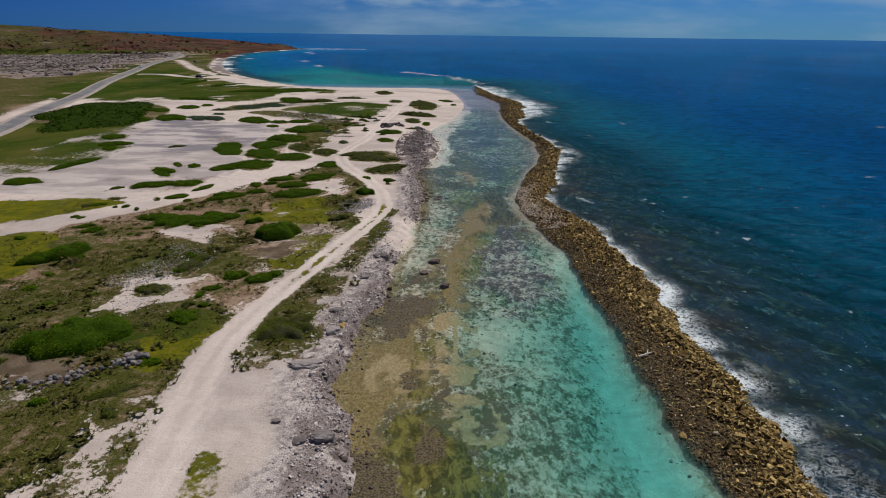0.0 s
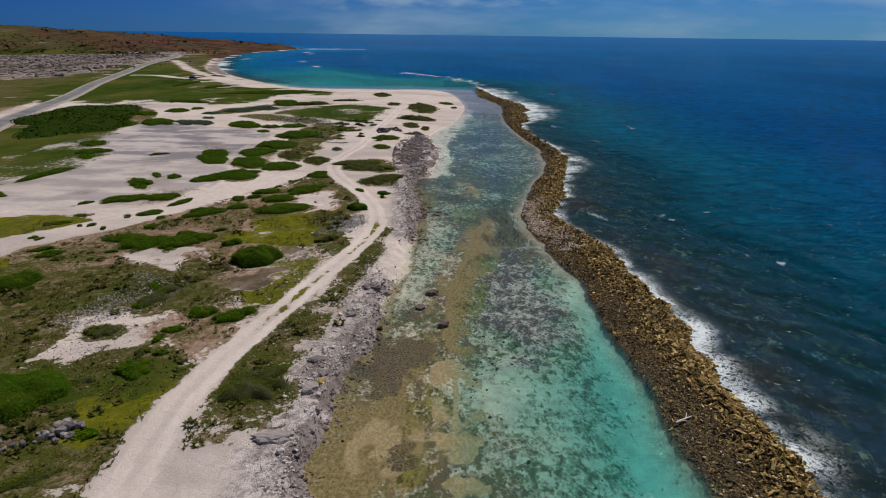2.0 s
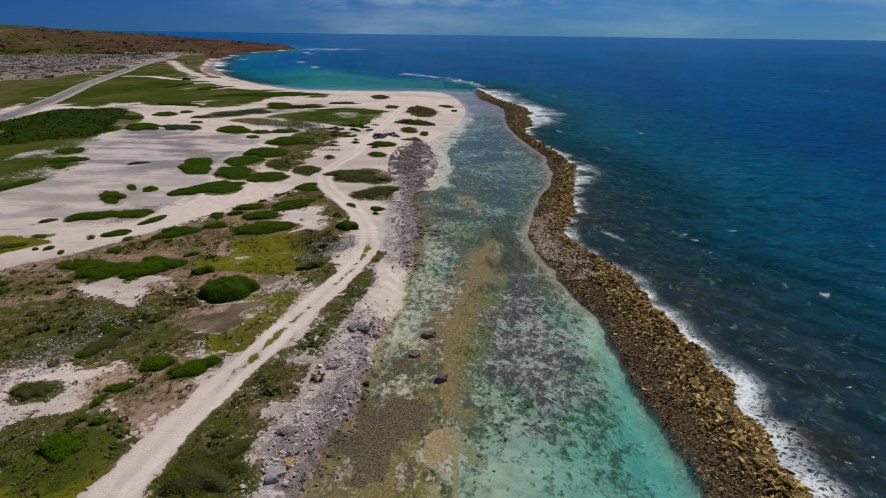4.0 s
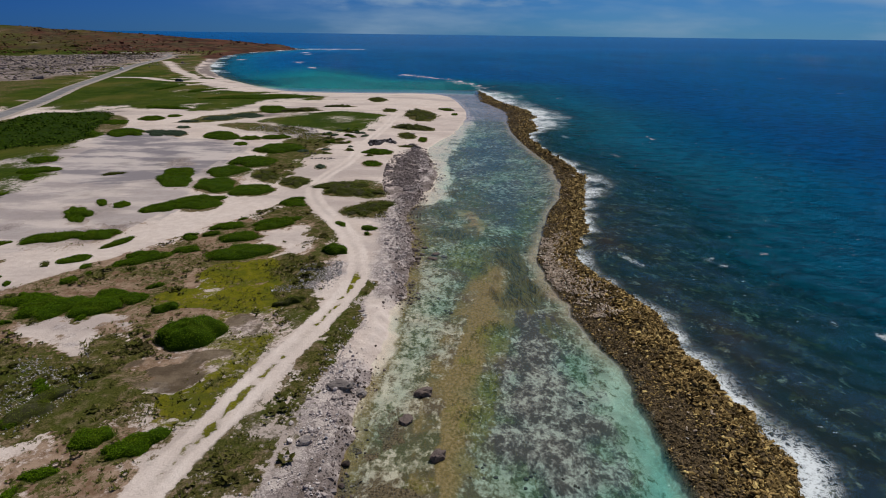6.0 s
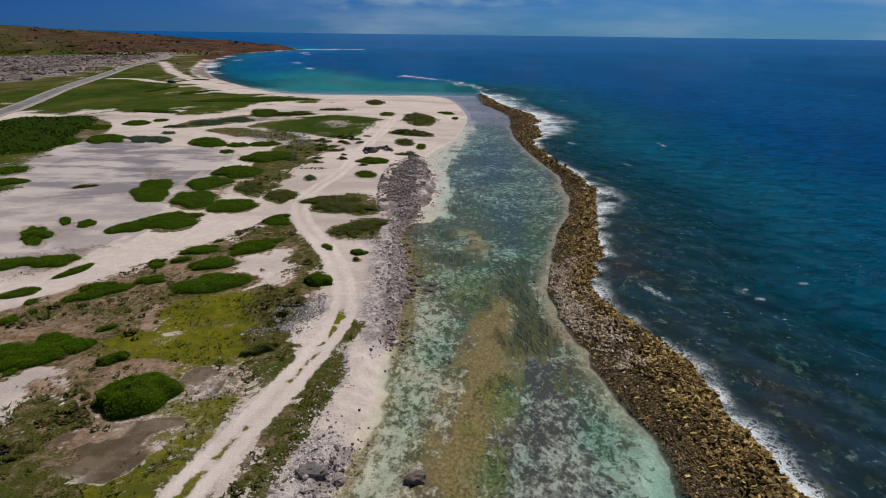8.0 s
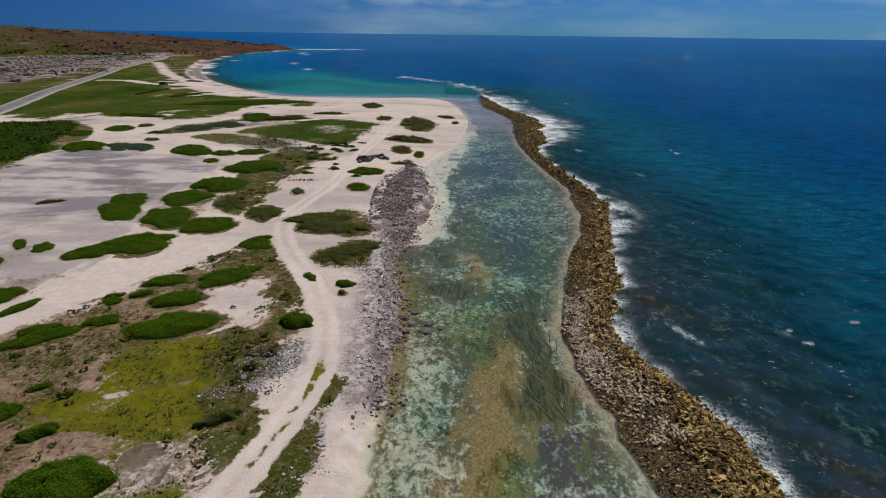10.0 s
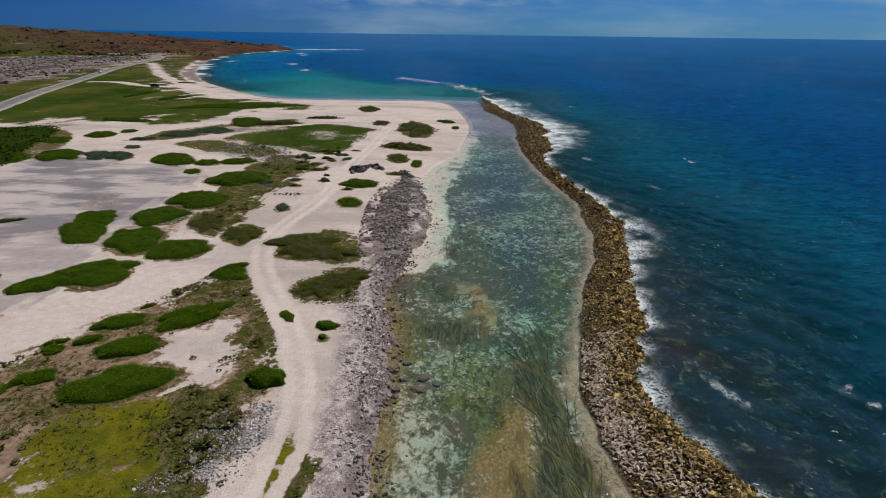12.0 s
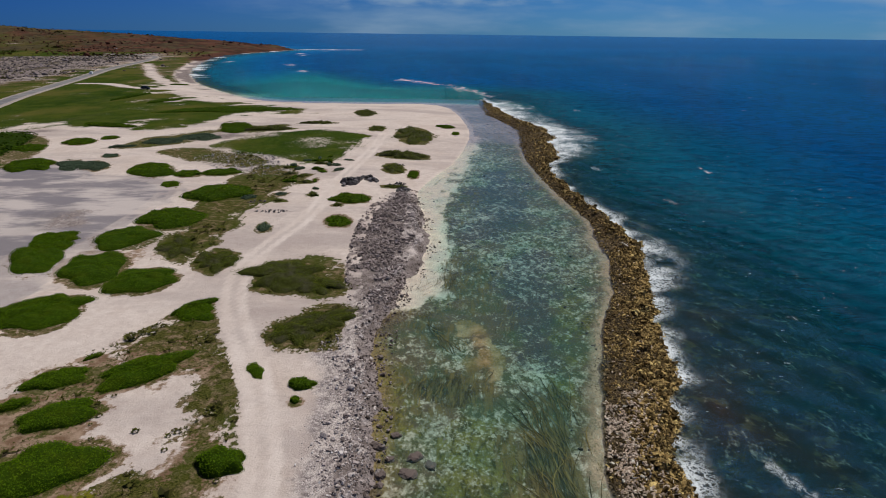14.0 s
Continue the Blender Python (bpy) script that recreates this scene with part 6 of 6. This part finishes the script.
def outcrop(x, y, long, wide, tall, heading, count, seed):
    """A jagged pile of dark rock, highest in the middle."""
    rng = np.random.default_rng(seed)
    shapes = [rock_shape(rng, f) for f in (0.6, 0.8, 1.0)] + [slab_shape(rng, f) for f in (0.5, 0.7)]
    r, a = np.sqrt(rng.random(count)), rng.uniform(0, 2 * np.pi, count)
    px, py = long * r * np.cos(a), wide * r * np.sin(a)
    c, q = math.cos(radians(heading)), math.sin(radians(heading))
    wx, wy = px * c - py * q, px * q + py * c
    size = rng.uniform(0.35, 1.0, count) * tall * 1.1
    base = ground_z(np.array([x]), np.array([y]))[0]
    z = ground_z(wx + x, wy + y) - base + tall * np.clip(1 - r ** 1.5, 0, 1) * rng.uniform(0.2, 0.9, count)
    root = tagged(new("rock_outcrop"), "dark jagged rock outcrop standing in beach sand", "rock outcrop", "rock outcrops on the beach")
    root.matrix_basis = pose(x, y, float(base))
    meshes = [mesh_arrays("rock", v, f, BLACK_ROCK) for v, f in shapes]
    R = turns(rng, count, 0.6)
    for k in range(count):
        part("rock", meshes[k % len(meshes)], root, m=Matrix.Translation((wx[k], wy[k], z[k])) @ Matrix(R[k].tolist()).to_4x4() @ Matrix.Scale(float(size[k]), 4))


outcrop(-17.8, 186.0, 3.6, 1.5, 1.1, 70, 70, 21)
outcrop(-14.6, 189.0, 2.6, 1.0, 0.9, 150, 40, 22)
outcrop(-6.9, 181.0, 1.8, 1.1, 0.8, 60, 34, 23)
outcrop(-8.6, 186.5, 1.9, 0.9, 0.6, 30, 24, 24)
outcrop(-9.4, 203.5, 1.5, 0.6, 0.4, 10, 14, 25)
outcrop(-27.5, 164.0, 3.4, 1.0, 0.35, 5, 30, 26)
outcrop(-31.5, 170.0, 1.6, 0.8, 0.35, 20, 14, 27)


# ---- shrubs and grasses ----
def lobed(rng, count=5):
    amp, ph = rng.uniform(0.03, 0.105, count) * (1.5 if count > 5 else 1.0), rng.uniform(0, 6.28, count)
    return lambda a: 1 + sum(amp[k] * np.sin((k + 2) * a + ph[k]) for k in range(count))


LEAF_DARK = leaf_material("deep_green_leaf", (0.014, 0.036, 0.001), (0.045, 0.082, 0.003), (0.050, 0.075, 0.004))
LEAF_OF = {"d": LEAF_DARK, "g": LEAF_GREEN, "m": LEAF_MIXED, "b": LEAF_BLUE}
LABEL_OF = {"d": "broad dark green thicket beside the coast road", "g": "dense low green shrub mat on pale sand", "m": "wind-bent olive shrub with dry grey twigs", "b": "low grey-green succulent mat on sand"}
SHRUB_COUNT = [0]


def shrub(x, y, rx, ry, heading, h, sort):
    SHRUB_COUNT[0] += 1
    rng = np.random.default_rng(500 + SHRUB_COUNT[0])
    lobe = lobed(rng, 7 if sort == "m" else 5)
    rx, ry = rx * 1.02, ry * (1.02 if y < 120 else 0.92)
    ca, sa = math.cos(radians(heading)), math.sin(radians(heading))
    base = tagged(new("shrub"), LABEL_OF[sort], "shrub", "shrubs on the shore flat")
    base.matrix_basis = pose(x, y, 0)
    seed = 200 + SHRUB_COUNT[0]

    def top(px, py):
        """Height of the crown over its foot at a place in the shrub's own frame, and how far out it lies."""
        a = np.arctan2(py / ry, px / rx)
        r = np.hypot(px / rx, py / ry) / lobe(a)
        prof = np.sqrt(np.clip(1 - r ** (2.0 if sort == "m" else 3.2), 0, 1))
        bumps = 0.80 + (0.42 if sort == "m" else 0.26) * fbm(px + x, py + y, 1.2, seed, 3)
        return h * prof * bumps, r

    def place(px, py):
        return px * ca - py * sa, px * sa + py * ca

    # the close inner mass, its shade put into the darker leaf colours
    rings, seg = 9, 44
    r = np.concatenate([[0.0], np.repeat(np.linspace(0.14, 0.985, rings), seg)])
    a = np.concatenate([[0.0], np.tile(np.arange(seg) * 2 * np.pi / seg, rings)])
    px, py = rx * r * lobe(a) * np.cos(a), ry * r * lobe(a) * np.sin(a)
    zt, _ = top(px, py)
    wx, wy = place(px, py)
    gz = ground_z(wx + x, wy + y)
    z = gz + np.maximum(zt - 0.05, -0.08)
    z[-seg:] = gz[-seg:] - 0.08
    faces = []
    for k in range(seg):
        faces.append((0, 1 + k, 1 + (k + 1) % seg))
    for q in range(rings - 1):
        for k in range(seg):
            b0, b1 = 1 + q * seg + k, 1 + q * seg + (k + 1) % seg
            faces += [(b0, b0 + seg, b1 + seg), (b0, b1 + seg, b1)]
    part("crown", mesh_arrays("crown", np.stack([wx, wy, z], 1), faces, CROWN_SHADE_OF[sort], True), base)
    # leaves over it
    area = math.pi * rx * ry
    far = y > 150
    count = int(min(area * (60 if far else 300), 6500 if far else 8500)) + 60
    size = max((0.22 if far else 0.11) * (0.8 if sort == "m" else 1.0), 1.25 * math.sqrt(area / count))
    rr, aa = np.sqrt(rng.uniform(0, 1, count)) * (1.10 if sort == "m" else 1.03), rng.uniform(0, 2 * np.pi, count)
    px, py = rx * rr * lobe(aa) * np.cos(aa), ry * rr * lobe(aa) * np.sin(aa)
    zt, _ = top(px, py)
    wx, wy = place(px, py)
    c = np.stack([wx, wy, ground_z(wx + x, wy + y) + zt * rng.uniform(0.75, 1.08, count) + rng.uniform(-0.02, 0.16 if sort == "m" else 0.06, count)], 1)
    R = turns(rng, count, 0.5)
    L = size * rng.uniform(0.6, 1.3, count)
    quad = np.array([(-0.5, 0, 0), (0, -0.30, 0.06), (0.5, 0, 0.10), (0, 0.30, 0.06)])
    v = np.einsum("nij,kj->nki", R, quad) * L[:, None, None] + c[:, None, :]
    f = np.arange(count * 4).reshape(-1, 4)
    part("leaves", mesh_arrays("leaves", v.reshape(-1, 3), f, LEAF_OF[sort]), base)


for row in SHRUBS:
    shrub(*row)


def build_tufts():
    rng = np.random.default_rng(31)
    x = np.concatenate([rng.uniform(-60, -8, 140000), rng.uniform(-45, -20, 9000)])
    y = np.concatenate([rng.uniform(22, 135, 140000), rng.uniform(140, 260, 9000)])
    w = np.maximum(np.maximum(paint(x, y, SCRUB, 1.0, 3, 1) * (1 - 0.75 * paint(x, y, TURF, 0.9, 3, 2)), 0.42 * paint(x, y, TURF, 0.9, 3, 2)), 0.36 * paint(x, y, BROWN, 1.5, 4, 4))
    w = np.maximum(w, 0.12 * paint(x, y, LUSH, 1.5, 6, 3))
    w *= (line_dist(x, y, TRACK) > 1.7) & (line_dist(x, y, BRANCH) > 3.4)
    w *= (1 - paint(x, y, MUD, 0.5, 3, 5)) * (1 - paint(x, y, PONDS, 0.45, 3, 7)) * step(2.6, 3.6, shore_sd(x, y)) * step(-0.5, 0.4, fbm(x, y, 2.0, 140, 3))
    keep = rng.random(len(x)) < w
    px, py = x[keep], y[keep]
    n = len(px)
    s = rng.lognormal(-1.55, 0.42, n)
    c = np.stack([px, py, ground_z(px, py) - 0.02], 1)
    V = []
    for b in range(5):
        a = rng.uniform(0, 2 * np.pi, n)
        lean = rng.uniform(0.25, 0.9, n)
        d = np.stack([np.cos(a), np.sin(a), np.zeros(n)], 1)
        side = np.stack([-np.sin(a), np.cos(a), np.zeros(n)], 1)
        up = np.stack([d[:, 0] * lean, d[:, 1] * lean, rng.uniform(0.25, 0.6, n)], 1)
        V += [c + side * 0.17 * s[:, None], c - side * 0.17 * s[:, None], c + up * s[:, None]]
    V = np.stack(V, 1).reshape(-1, 3)
    F = np.arange(len(V)).reshape(-1, 3)
    ob = new("scrub_tufts", mesh_arrays("scrub_tufts", V, F, TUFT))
    tagged(ob, "dry olive grass tufts and low scrub on sandy ground", "grass", kind="stuff")


build_tufts()


def clump_shape(rng, leaves=16):
    """Corners and faces of one low domed bush about 1 across, made of upturned leaf blades."""
    V, F = [], []
    for k in range(leaves):
        a, e = rng.uniform(0, 2 * np.pi), rng.uniform(0.05, 1.0)
        d = np.array([math.cos(a) * math.sqrt(1 - e * e * 0.8), math.sin(a) * math.sqrt(1 - e * e * 0.8), 0.62 * e]) * 0.5
        s = np.array([-math.sin(a), math.cos(a), 0.0]) * rng.uniform(0.13, 0.24)
        up = np.array([0.3 * math.cos(a), 0.3 * math.sin(a), 0.35]) * rng.uniform(0.35, 0.75)
        V += [d * 0.55 + s, d * 0.55 - s, d * 1.05 + up * 0.5]
        F.append((3 * k, 3 * k + 1, 3 * k + 2))
    return np.array(V), np.array(F)


def build_heath():
    rng = np.random.default_rng(33)
    shapes = [clump_shape(rng) for _ in range(6)]
    x = np.concatenate([rng.uniform(-62, -8, 26000), rng.uniform(-48, -20, 5000)])
    y = np.concatenate([rng.uniform(24, 132, 26000), rng.uniform(140, 262, 5000)])
    w = np.maximum(paint(x, y, SCRUB, 1.0, 3, 1), 0.30 * paint(x, y, FIELD, 1.5, 4, 9)) * (1 - 0.97 * paint(x, y, TURF, 0.9, 3, 2, 0.6)) * (1 - 0.9 * paint(x, y, SAND, 0.7, 2.5, 10))
    w *= (line_dist(x, y, TRACK) > 1.9) & (line_dist(x, y, BRANCH) > 3.6)
    w *= (1 - paint(x, y, MUD, 0.5, 3, 5)) * (1 - paint(x, y, PONDS, 0.45, 3, 7)) * step(2.8, 3.8, shore_sd(x, y)) * step(-0.15, 0.6, fbm(x, y, 3.2, 142, 3))
    keep = rng.random(len(x)) < 0.62 * w
    px, py = x[keep], y[keep]
    size = np.clip(rng.lognormal(-0.65, 0.45, len(px)), 0.2, 1.5)
    ob = new("heath_bushes", scatter_mesh("heath_bushes", rng, np.stack([px, py, ground_z(px, py)], 1), size, HEATH, shapes, 0.1))
    tagged(ob, "low dark olive heath bushes on dry sandy ground", "bushes", kind="stuff")
    # dark bushes over the far plain and the slopes behind it
    x = np.concatenate([rng.uniform(-760, -215, 9000), rng.uniform(-1500, -200, 9000)])
    y = np.concatenate([rng.uniform(330, 830, 9000), rng.uniform(720, 1700, 9000)])
    sd = shore_sd(x, y)
    keep = (sd > 14) & (x < np.interp(y, ROAD[:, 1], ROAD[:, 0]) - 8) & (rng.random(len(x)) < step(-0.3, 0.5, fbm(x, y, 60, 143, 3)))
    px, py = x[keep], y[keep]
    size = rng.lognormal(0.35, 0.4, len(px)) * np.where(py > 720, 1.7, 0.7)
    ob = new("hill_bushes", scatter_mesh("hill_bushes", rng, np.stack([px, py, ground_z(px, py)], 1), size, HEATH, shapes, 0.1))
    tagged(ob, "dark scattered bushes over a dry rocky plain and hillside", "bushes", kind="stuff")


build_heath()


def build_far_rocks():
    """The broken grey limestone plain behind the coast road, and the red rocks of the headland."""
    rng = np.random.default_rng(34)
    shapes = [rock_shape(rng, f) for f in (0.35, 0.5, 0.65)]
    x, y = rng.uniform(-700, -215, 16000), rng.uniform(340, 820, 16000)
    keep = (rng.random(len(x)) < paint(x, y, FAR_PLAIN, 3.0, 20, 8)) & (line_dist(x, y, ROAD) > 6)
    px, py = x[keep], y[keep]
    size = rng.lognormal(-0.15, 0.5, len(px))
    ob = new("plain_rocks", scatter_mesh("plain_rocks", rng, np.stack([px, py, ground_z(px, py) + 0.1 * size], 1), size, PLAIN_ROCK, shapes, 0.4))
    tagged(ob, "broken grey limestone rocks over a dry coastal plain", "rocks", kind="stuff")
    x, y = rng.uniform(-1300, -200, 16000), rng.uniform(720, 1500, 16000)
    sd = shore_sd(x, y)
    keep = (sd > 2) & (sd < 330) & (rng.random(len(x)) < step(-0.2, 0.5, fbm(x, y, 45, 144, 3)))
    px, py = x[keep], y[keep]
    size = rng.lognormal(0.45, 0.5, len(px))
    ob = new("headland_rocks", scatter_mesh("headland_rocks", rng, np.stack([px, py, ground_z(px, py) + 0.1 * size], 1), size, RED_ROCK, shapes, 0.4))
    tagged(ob, "dark red rocks on the slopes of a low headland", "rocks", kind="stuff")


build_far_rocks()


def build_seaweed():
    """Long brown strands that lie along the lagoon's current."""
    rng = np.random.default_rng(41)
    V, F, base = [], [], 0
    # beds: middle of one end and of the other, spread, shortest and longest strand, heading, how many
    beds = [((10.9, 87), (9.6, 108), 0.7, 2.5, 7.0, 97, 120), ((9.5, 103), (11.2, 113), 1.0, 2.0, 6.0, 100, 90), ((-1.4, 114), (4.2, 114.5), 0.9, 0.8, 2.4, 75, 90),
            ((0.0, 133), (5.0, 146), 1.6, 1.5, 4.5, 60, 110), ((7.5, 124), (8.6, 134), 0.5, 1.2, 3.0, 70, 30), ((-0.5, 128), (3.0, 120), 0.6, 0.8, 2.4, 115, 50)]
    for (ax, ay), (bx, by), spread, short, long, heading, many in beds:
        for k in range(many):
            t0 = rng.random()
            x0, y0 = ax + (bx - ax) * t0 + rng.normal(0, spread), ay + (by - ay) * t0 + rng.normal(0, spread)
            n, ln, bend, w = 9, rng.uniform(short, long), rng.normal(0.01, 0.07), rng.uniform(0.012, 0.048)
            t = np.linspace(0, 1, n)
            a = radians(heading) + rng.normal(0.0, 0.16) + bend * ln * t + 0.16 * np.sin(5.0 * t + y0)
            px, py = x0 + np.cumsum(np.cos(a)) * ln / n, y0 + np.cumsum(np.sin(a)) * ln / n
            z = np.minimum(ground_z(px, py) + 0.08, -0.06)
            side = np.stack([-np.sin(a), np.cos(a)], 1) * (w * np.sin(np.pi * (0.08 + 0.84 * t)))[:, None]
            V.append(np.concatenate([np.stack([px + side[:, 0], py + side[:, 1], z], 1), np.stack([px - side[:, 0], py - side[:, 1], z + 0.02], 1)]))
            for q in range(n - 1):
                F.append((base + q, base + q + 1, base + n + q + 1, base + n + q))
            base += 2 * n
    ob = new("seaweed", mesh_arrays("seaweed", np.vstack(V), F, WEED))
    tagged(ob, "long brown seaweed strands drifting in the shallow lagoon", "seaweed", kind="stuff")


build_seaweed()


# ---- the stone wall beside the muddy pool ----
def build_wall():
    rng = np.random.default_rng(51)
    root = tagged(new("stone_wall"), "tumbled low wall of grey field stones beside a muddy pool", "stone wall")
    shapes = [rock_shape(rng, f) for f in (0.6, 0.7, 0.8)]
    meshes = [mesh_arrays("stone", v, f, GREY_ROCK_ONE) for v, f in shapes]
    line = smooth_line([(-37.5, 41.2), (-35.6, 41.2), (-33.1, 41.7), (-30.9, 41.8), (-30.0, 43.3), (-28.6, 44.4), (-27.2, 45.2)])
    for k in range(110):
        if k < 80:
            p = line[int(rng.integers(0, len(line) - 1))]
            q, s = p + rng.normal(0, 0.32, 2), rng.uniform(0.25, 0.62)
        else:
            q, s = np.array([-27.0, 45.3]) + rng.normal(0, 0.75, 2), rng.uniform(0.3, 0.85)
        z = float(ground_z(q[0], q[1])[0]) + 0.22 * s + (0.18 if k % 4 == 0 else 0)
        R = turns(rng, 1, 0.4)[0]
        part("stone", meshes[k % 3], root, m=Matrix.Translation((q[0], q[1], z)) @ Matrix(R.tolist()).to_4x4() @ Matrix.Scale(s, 4))


build_wall()


# ---- the asphalt road and the parked cars ----
def build_road():
    p = smooth_line(ROAD, 1)
    d = np.gradient(p, axis=0)
    d /= np.linalg.norm(d, axis=1)[:, None]
    nrm = np.stack([-d[:, 1], d[:, 0]], 1)
    n = len(p)
    L, R = p + nrm * 2.3, p - nrm * 2.3
    zc = np.maximum(ground_z(L[:, 0], L[:, 1]), ground_z(R[:, 0], R[:, 1])) + 0.15
    V = np.vstack([np.c_[L, zc], np.c_[R, zc], np.c_[L + nrm * 0.5, zc - 0.7], np.c_[R - nrm * 0.5, zc - 0.7]])
    F = []
    for k in range(n - 1):
        F += [(k, n + k, n + k + 1, k + 1), (2 * n + k, k, k + 1, 2 * n + k + 1), (n + k, 3 * n + k, 3 * n + k + 1, n + k + 1)]
    ob = new("road", mesh_arrays("road", V, F, ASPHALT))
    tagged(ob, "worn grey asphalt road along the coast", "road", kind="structure")
    L, R = p + nrm * 3.7, p - nrm * 4.2
    zc = np.maximum(ground_z(L[:, 0], L[:, 1]), ground_z(R[:, 0], R[:, 1])) + 0.07
    V = np.vstack([np.c_[L, zc], np.c_[R, zc], np.c_[L + nrm * 0.6, zc - 0.7], np.c_[R - nrm * 0.6, zc - 0.7]])
    ob = new("road_verge", mesh_arrays("road_verge", V, F, VERGE))
    tagged(ob, "pale sandy verge along both sides of the road", "verge", kind="structure")


build_road()


def box(bm, x0, x1, y0, y1, z0, z1, taper=0.0):
    vs = [bm.verts.new(c) for c in ((x0, y0, z0), (x1, y0, z0), (x1, y1, z0), (x0, y1, z0),
                                    (x0 + taper, y0 + taper * 1.6, z1), (x1 - taper, y0 + taper * 1.6, z1), (x1 - taper, y1 - taper, z1), (x0 + taper, y1 - taper, z1))]
    for f in ((3, 2, 1, 0), (4, 5, 6, 7), (0, 1, 5, 4), (1, 2, 6, 5), (2, 3, 7, 6), (3, 0, 4, 7)):
        bm.faces.new([vs[i] for i in f])


def bm_part(name, bm, mat, parent, bevel=0.0, label=""):
    if bevel:
        bmesh.ops.bevel(bm, geom=bm.edges[:], offset=bevel, segments=2, affect="EDGES")
    me = bpy.data.meshes.new(name)
    bm.to_mesh(me)
    bm.free()
    me.materials.append(mat)
    return part(name, me, parent, label)


def car(x, y, heading, paint_mat, label):
    z = float(ground_z(x, y)[0])
    root = tagged(new("car"), label, "car")
    root.matrix_basis = pose(x, y, z + 0.02, 0, 0, heading)
    bm = bmesh.new()
    box(bm, -0.9, 0.9, -2.2, 2.2, 0.30, 0.95, 0.05)
    bm_part("body", bm, paint_mat, root, 0.08)
    bm = bmesh.new()
    box(bm, -0.82, 0.82, -1.2, 1.9, 0.93, 1.62, 0.18)
    bm_part("cabin", bm, paint_mat, root, 0.05)
    for s in (-1, 1):
        bm = bmesh.new()
        box(bm, min(s * 0.70, s * 0.78), max(s * 0.70, s * 0.78), -0.7, 1.5, 1.05, 1.48, 0.01)
        bm_part("side_window", bm, CAR_GLASS, root)
        for yy in (-1.35, 1.35):
            bm = bmesh.new()
            bmesh.ops.create_cone(bm, cap_ends=True, segments=20, radius1=0.33, radius2=0.33, depth=0.22,
                                  matrix=pose(s * 0.82, yy, 0.33, 0, 90, 0))
            w = bm_part("wheel", bm, TYRE, root, 0.03)
            bm = bmesh.new()
            bmesh.ops.create_cone(bm, cap_ends=True, segments=16, radius1=0.19, radius2=0.17, depth=0.03, matrix=pose(s * 0.94, yy, 0.33, 0, 90, 0))
            bm_part("rim", bm, RIM, w)
    bm = bmesh.new()
    box(bm, -0.66, 0.66, -1.16, -1.02, 1.02, 1.46, 0.01)
    bm_part("windscreen", bm, CAR_GLASS, root)


CAR_GLASS = plain_material("car_glass", (0.02, 0.025, 0.03), 0.08, 0.6)
TYRE = plain_material("tyre_rubber", (0.02, 0.02, 0.02), 0.9)
RIM = plain_material("alloy_rim", (0.4, 0.4, 0.42), 0.4, 0.5, 0.8)
car(-146.5, 369, 75, plain_material("black_car_paint", (0.012, 0.013, 0.015), 0.3), "black parked off-road car on a sandy track")
car(-228, 466, 20, plain_material("white_car_paint", (0.75, 0.77, 0.80), 0.3), "white car standing beside the asphalt road")


# ---- driftwood on the bank ----
def driftwood(x, y, heading, length, seed):
    rng = np.random.default_rng(seed)
    root = tagged(new("driftwood"), "bleached forked driftwood log lying on brown rocks", "driftwood")
    root.matrix_basis = pose(x, y, float(ground_z(x, y)[0]) + 0.25, 0, 4, heading)

    def limb(a, b, r0, r1):
        a, b = Vector(a), Vector(b)
        bm = bmesh.new()
        bmesh.ops.create_cone(bm, cap_ends=True, segments=10, radius1=r0, radius2=r1, depth=1.0)
        for v in bm.verts:
            v.co.x *= 1 + rng.uniform(-0.15, 0.15)
            v.co.y *= 1 + rng.uniform(-0.15, 0.15)
        q = (b - a).to_track_quat("Z", "Y").to_matrix().to_4x4()
        bm.transform(Matrix.Translation((a + b) / 2) @ q @ Matrix.Diagonal((1, 1, (b - a).length, 1)))
        return bm

    bm_part("trunk", limb((-length / 2, 0, 0), (length / 2, 0.1, 0.12), 0.10, 0.05), DRIFT, root)
    bm_part("branch", limb((length * 0.1, 0.02, 0.06), (length * 0.42, 0.5, 0.25), 0.05, 0.02), DRIFT, root)
    bm_part("branch", limb((-length * 0.15, 0.0, 0.03), (length * 0.05, -0.45, 0.2), 0.045, 0.02), DRIFT, root)


DRIFT = plain_material("bleached_driftwood", (0.58, 0.52, 0.45), 0.85, 0.2, 0.0, 0.25)
driftwood(18.9, 48.6, 25, 1.7, 71)
driftwood(27.0, 150.5, 100, 1.8, 72)
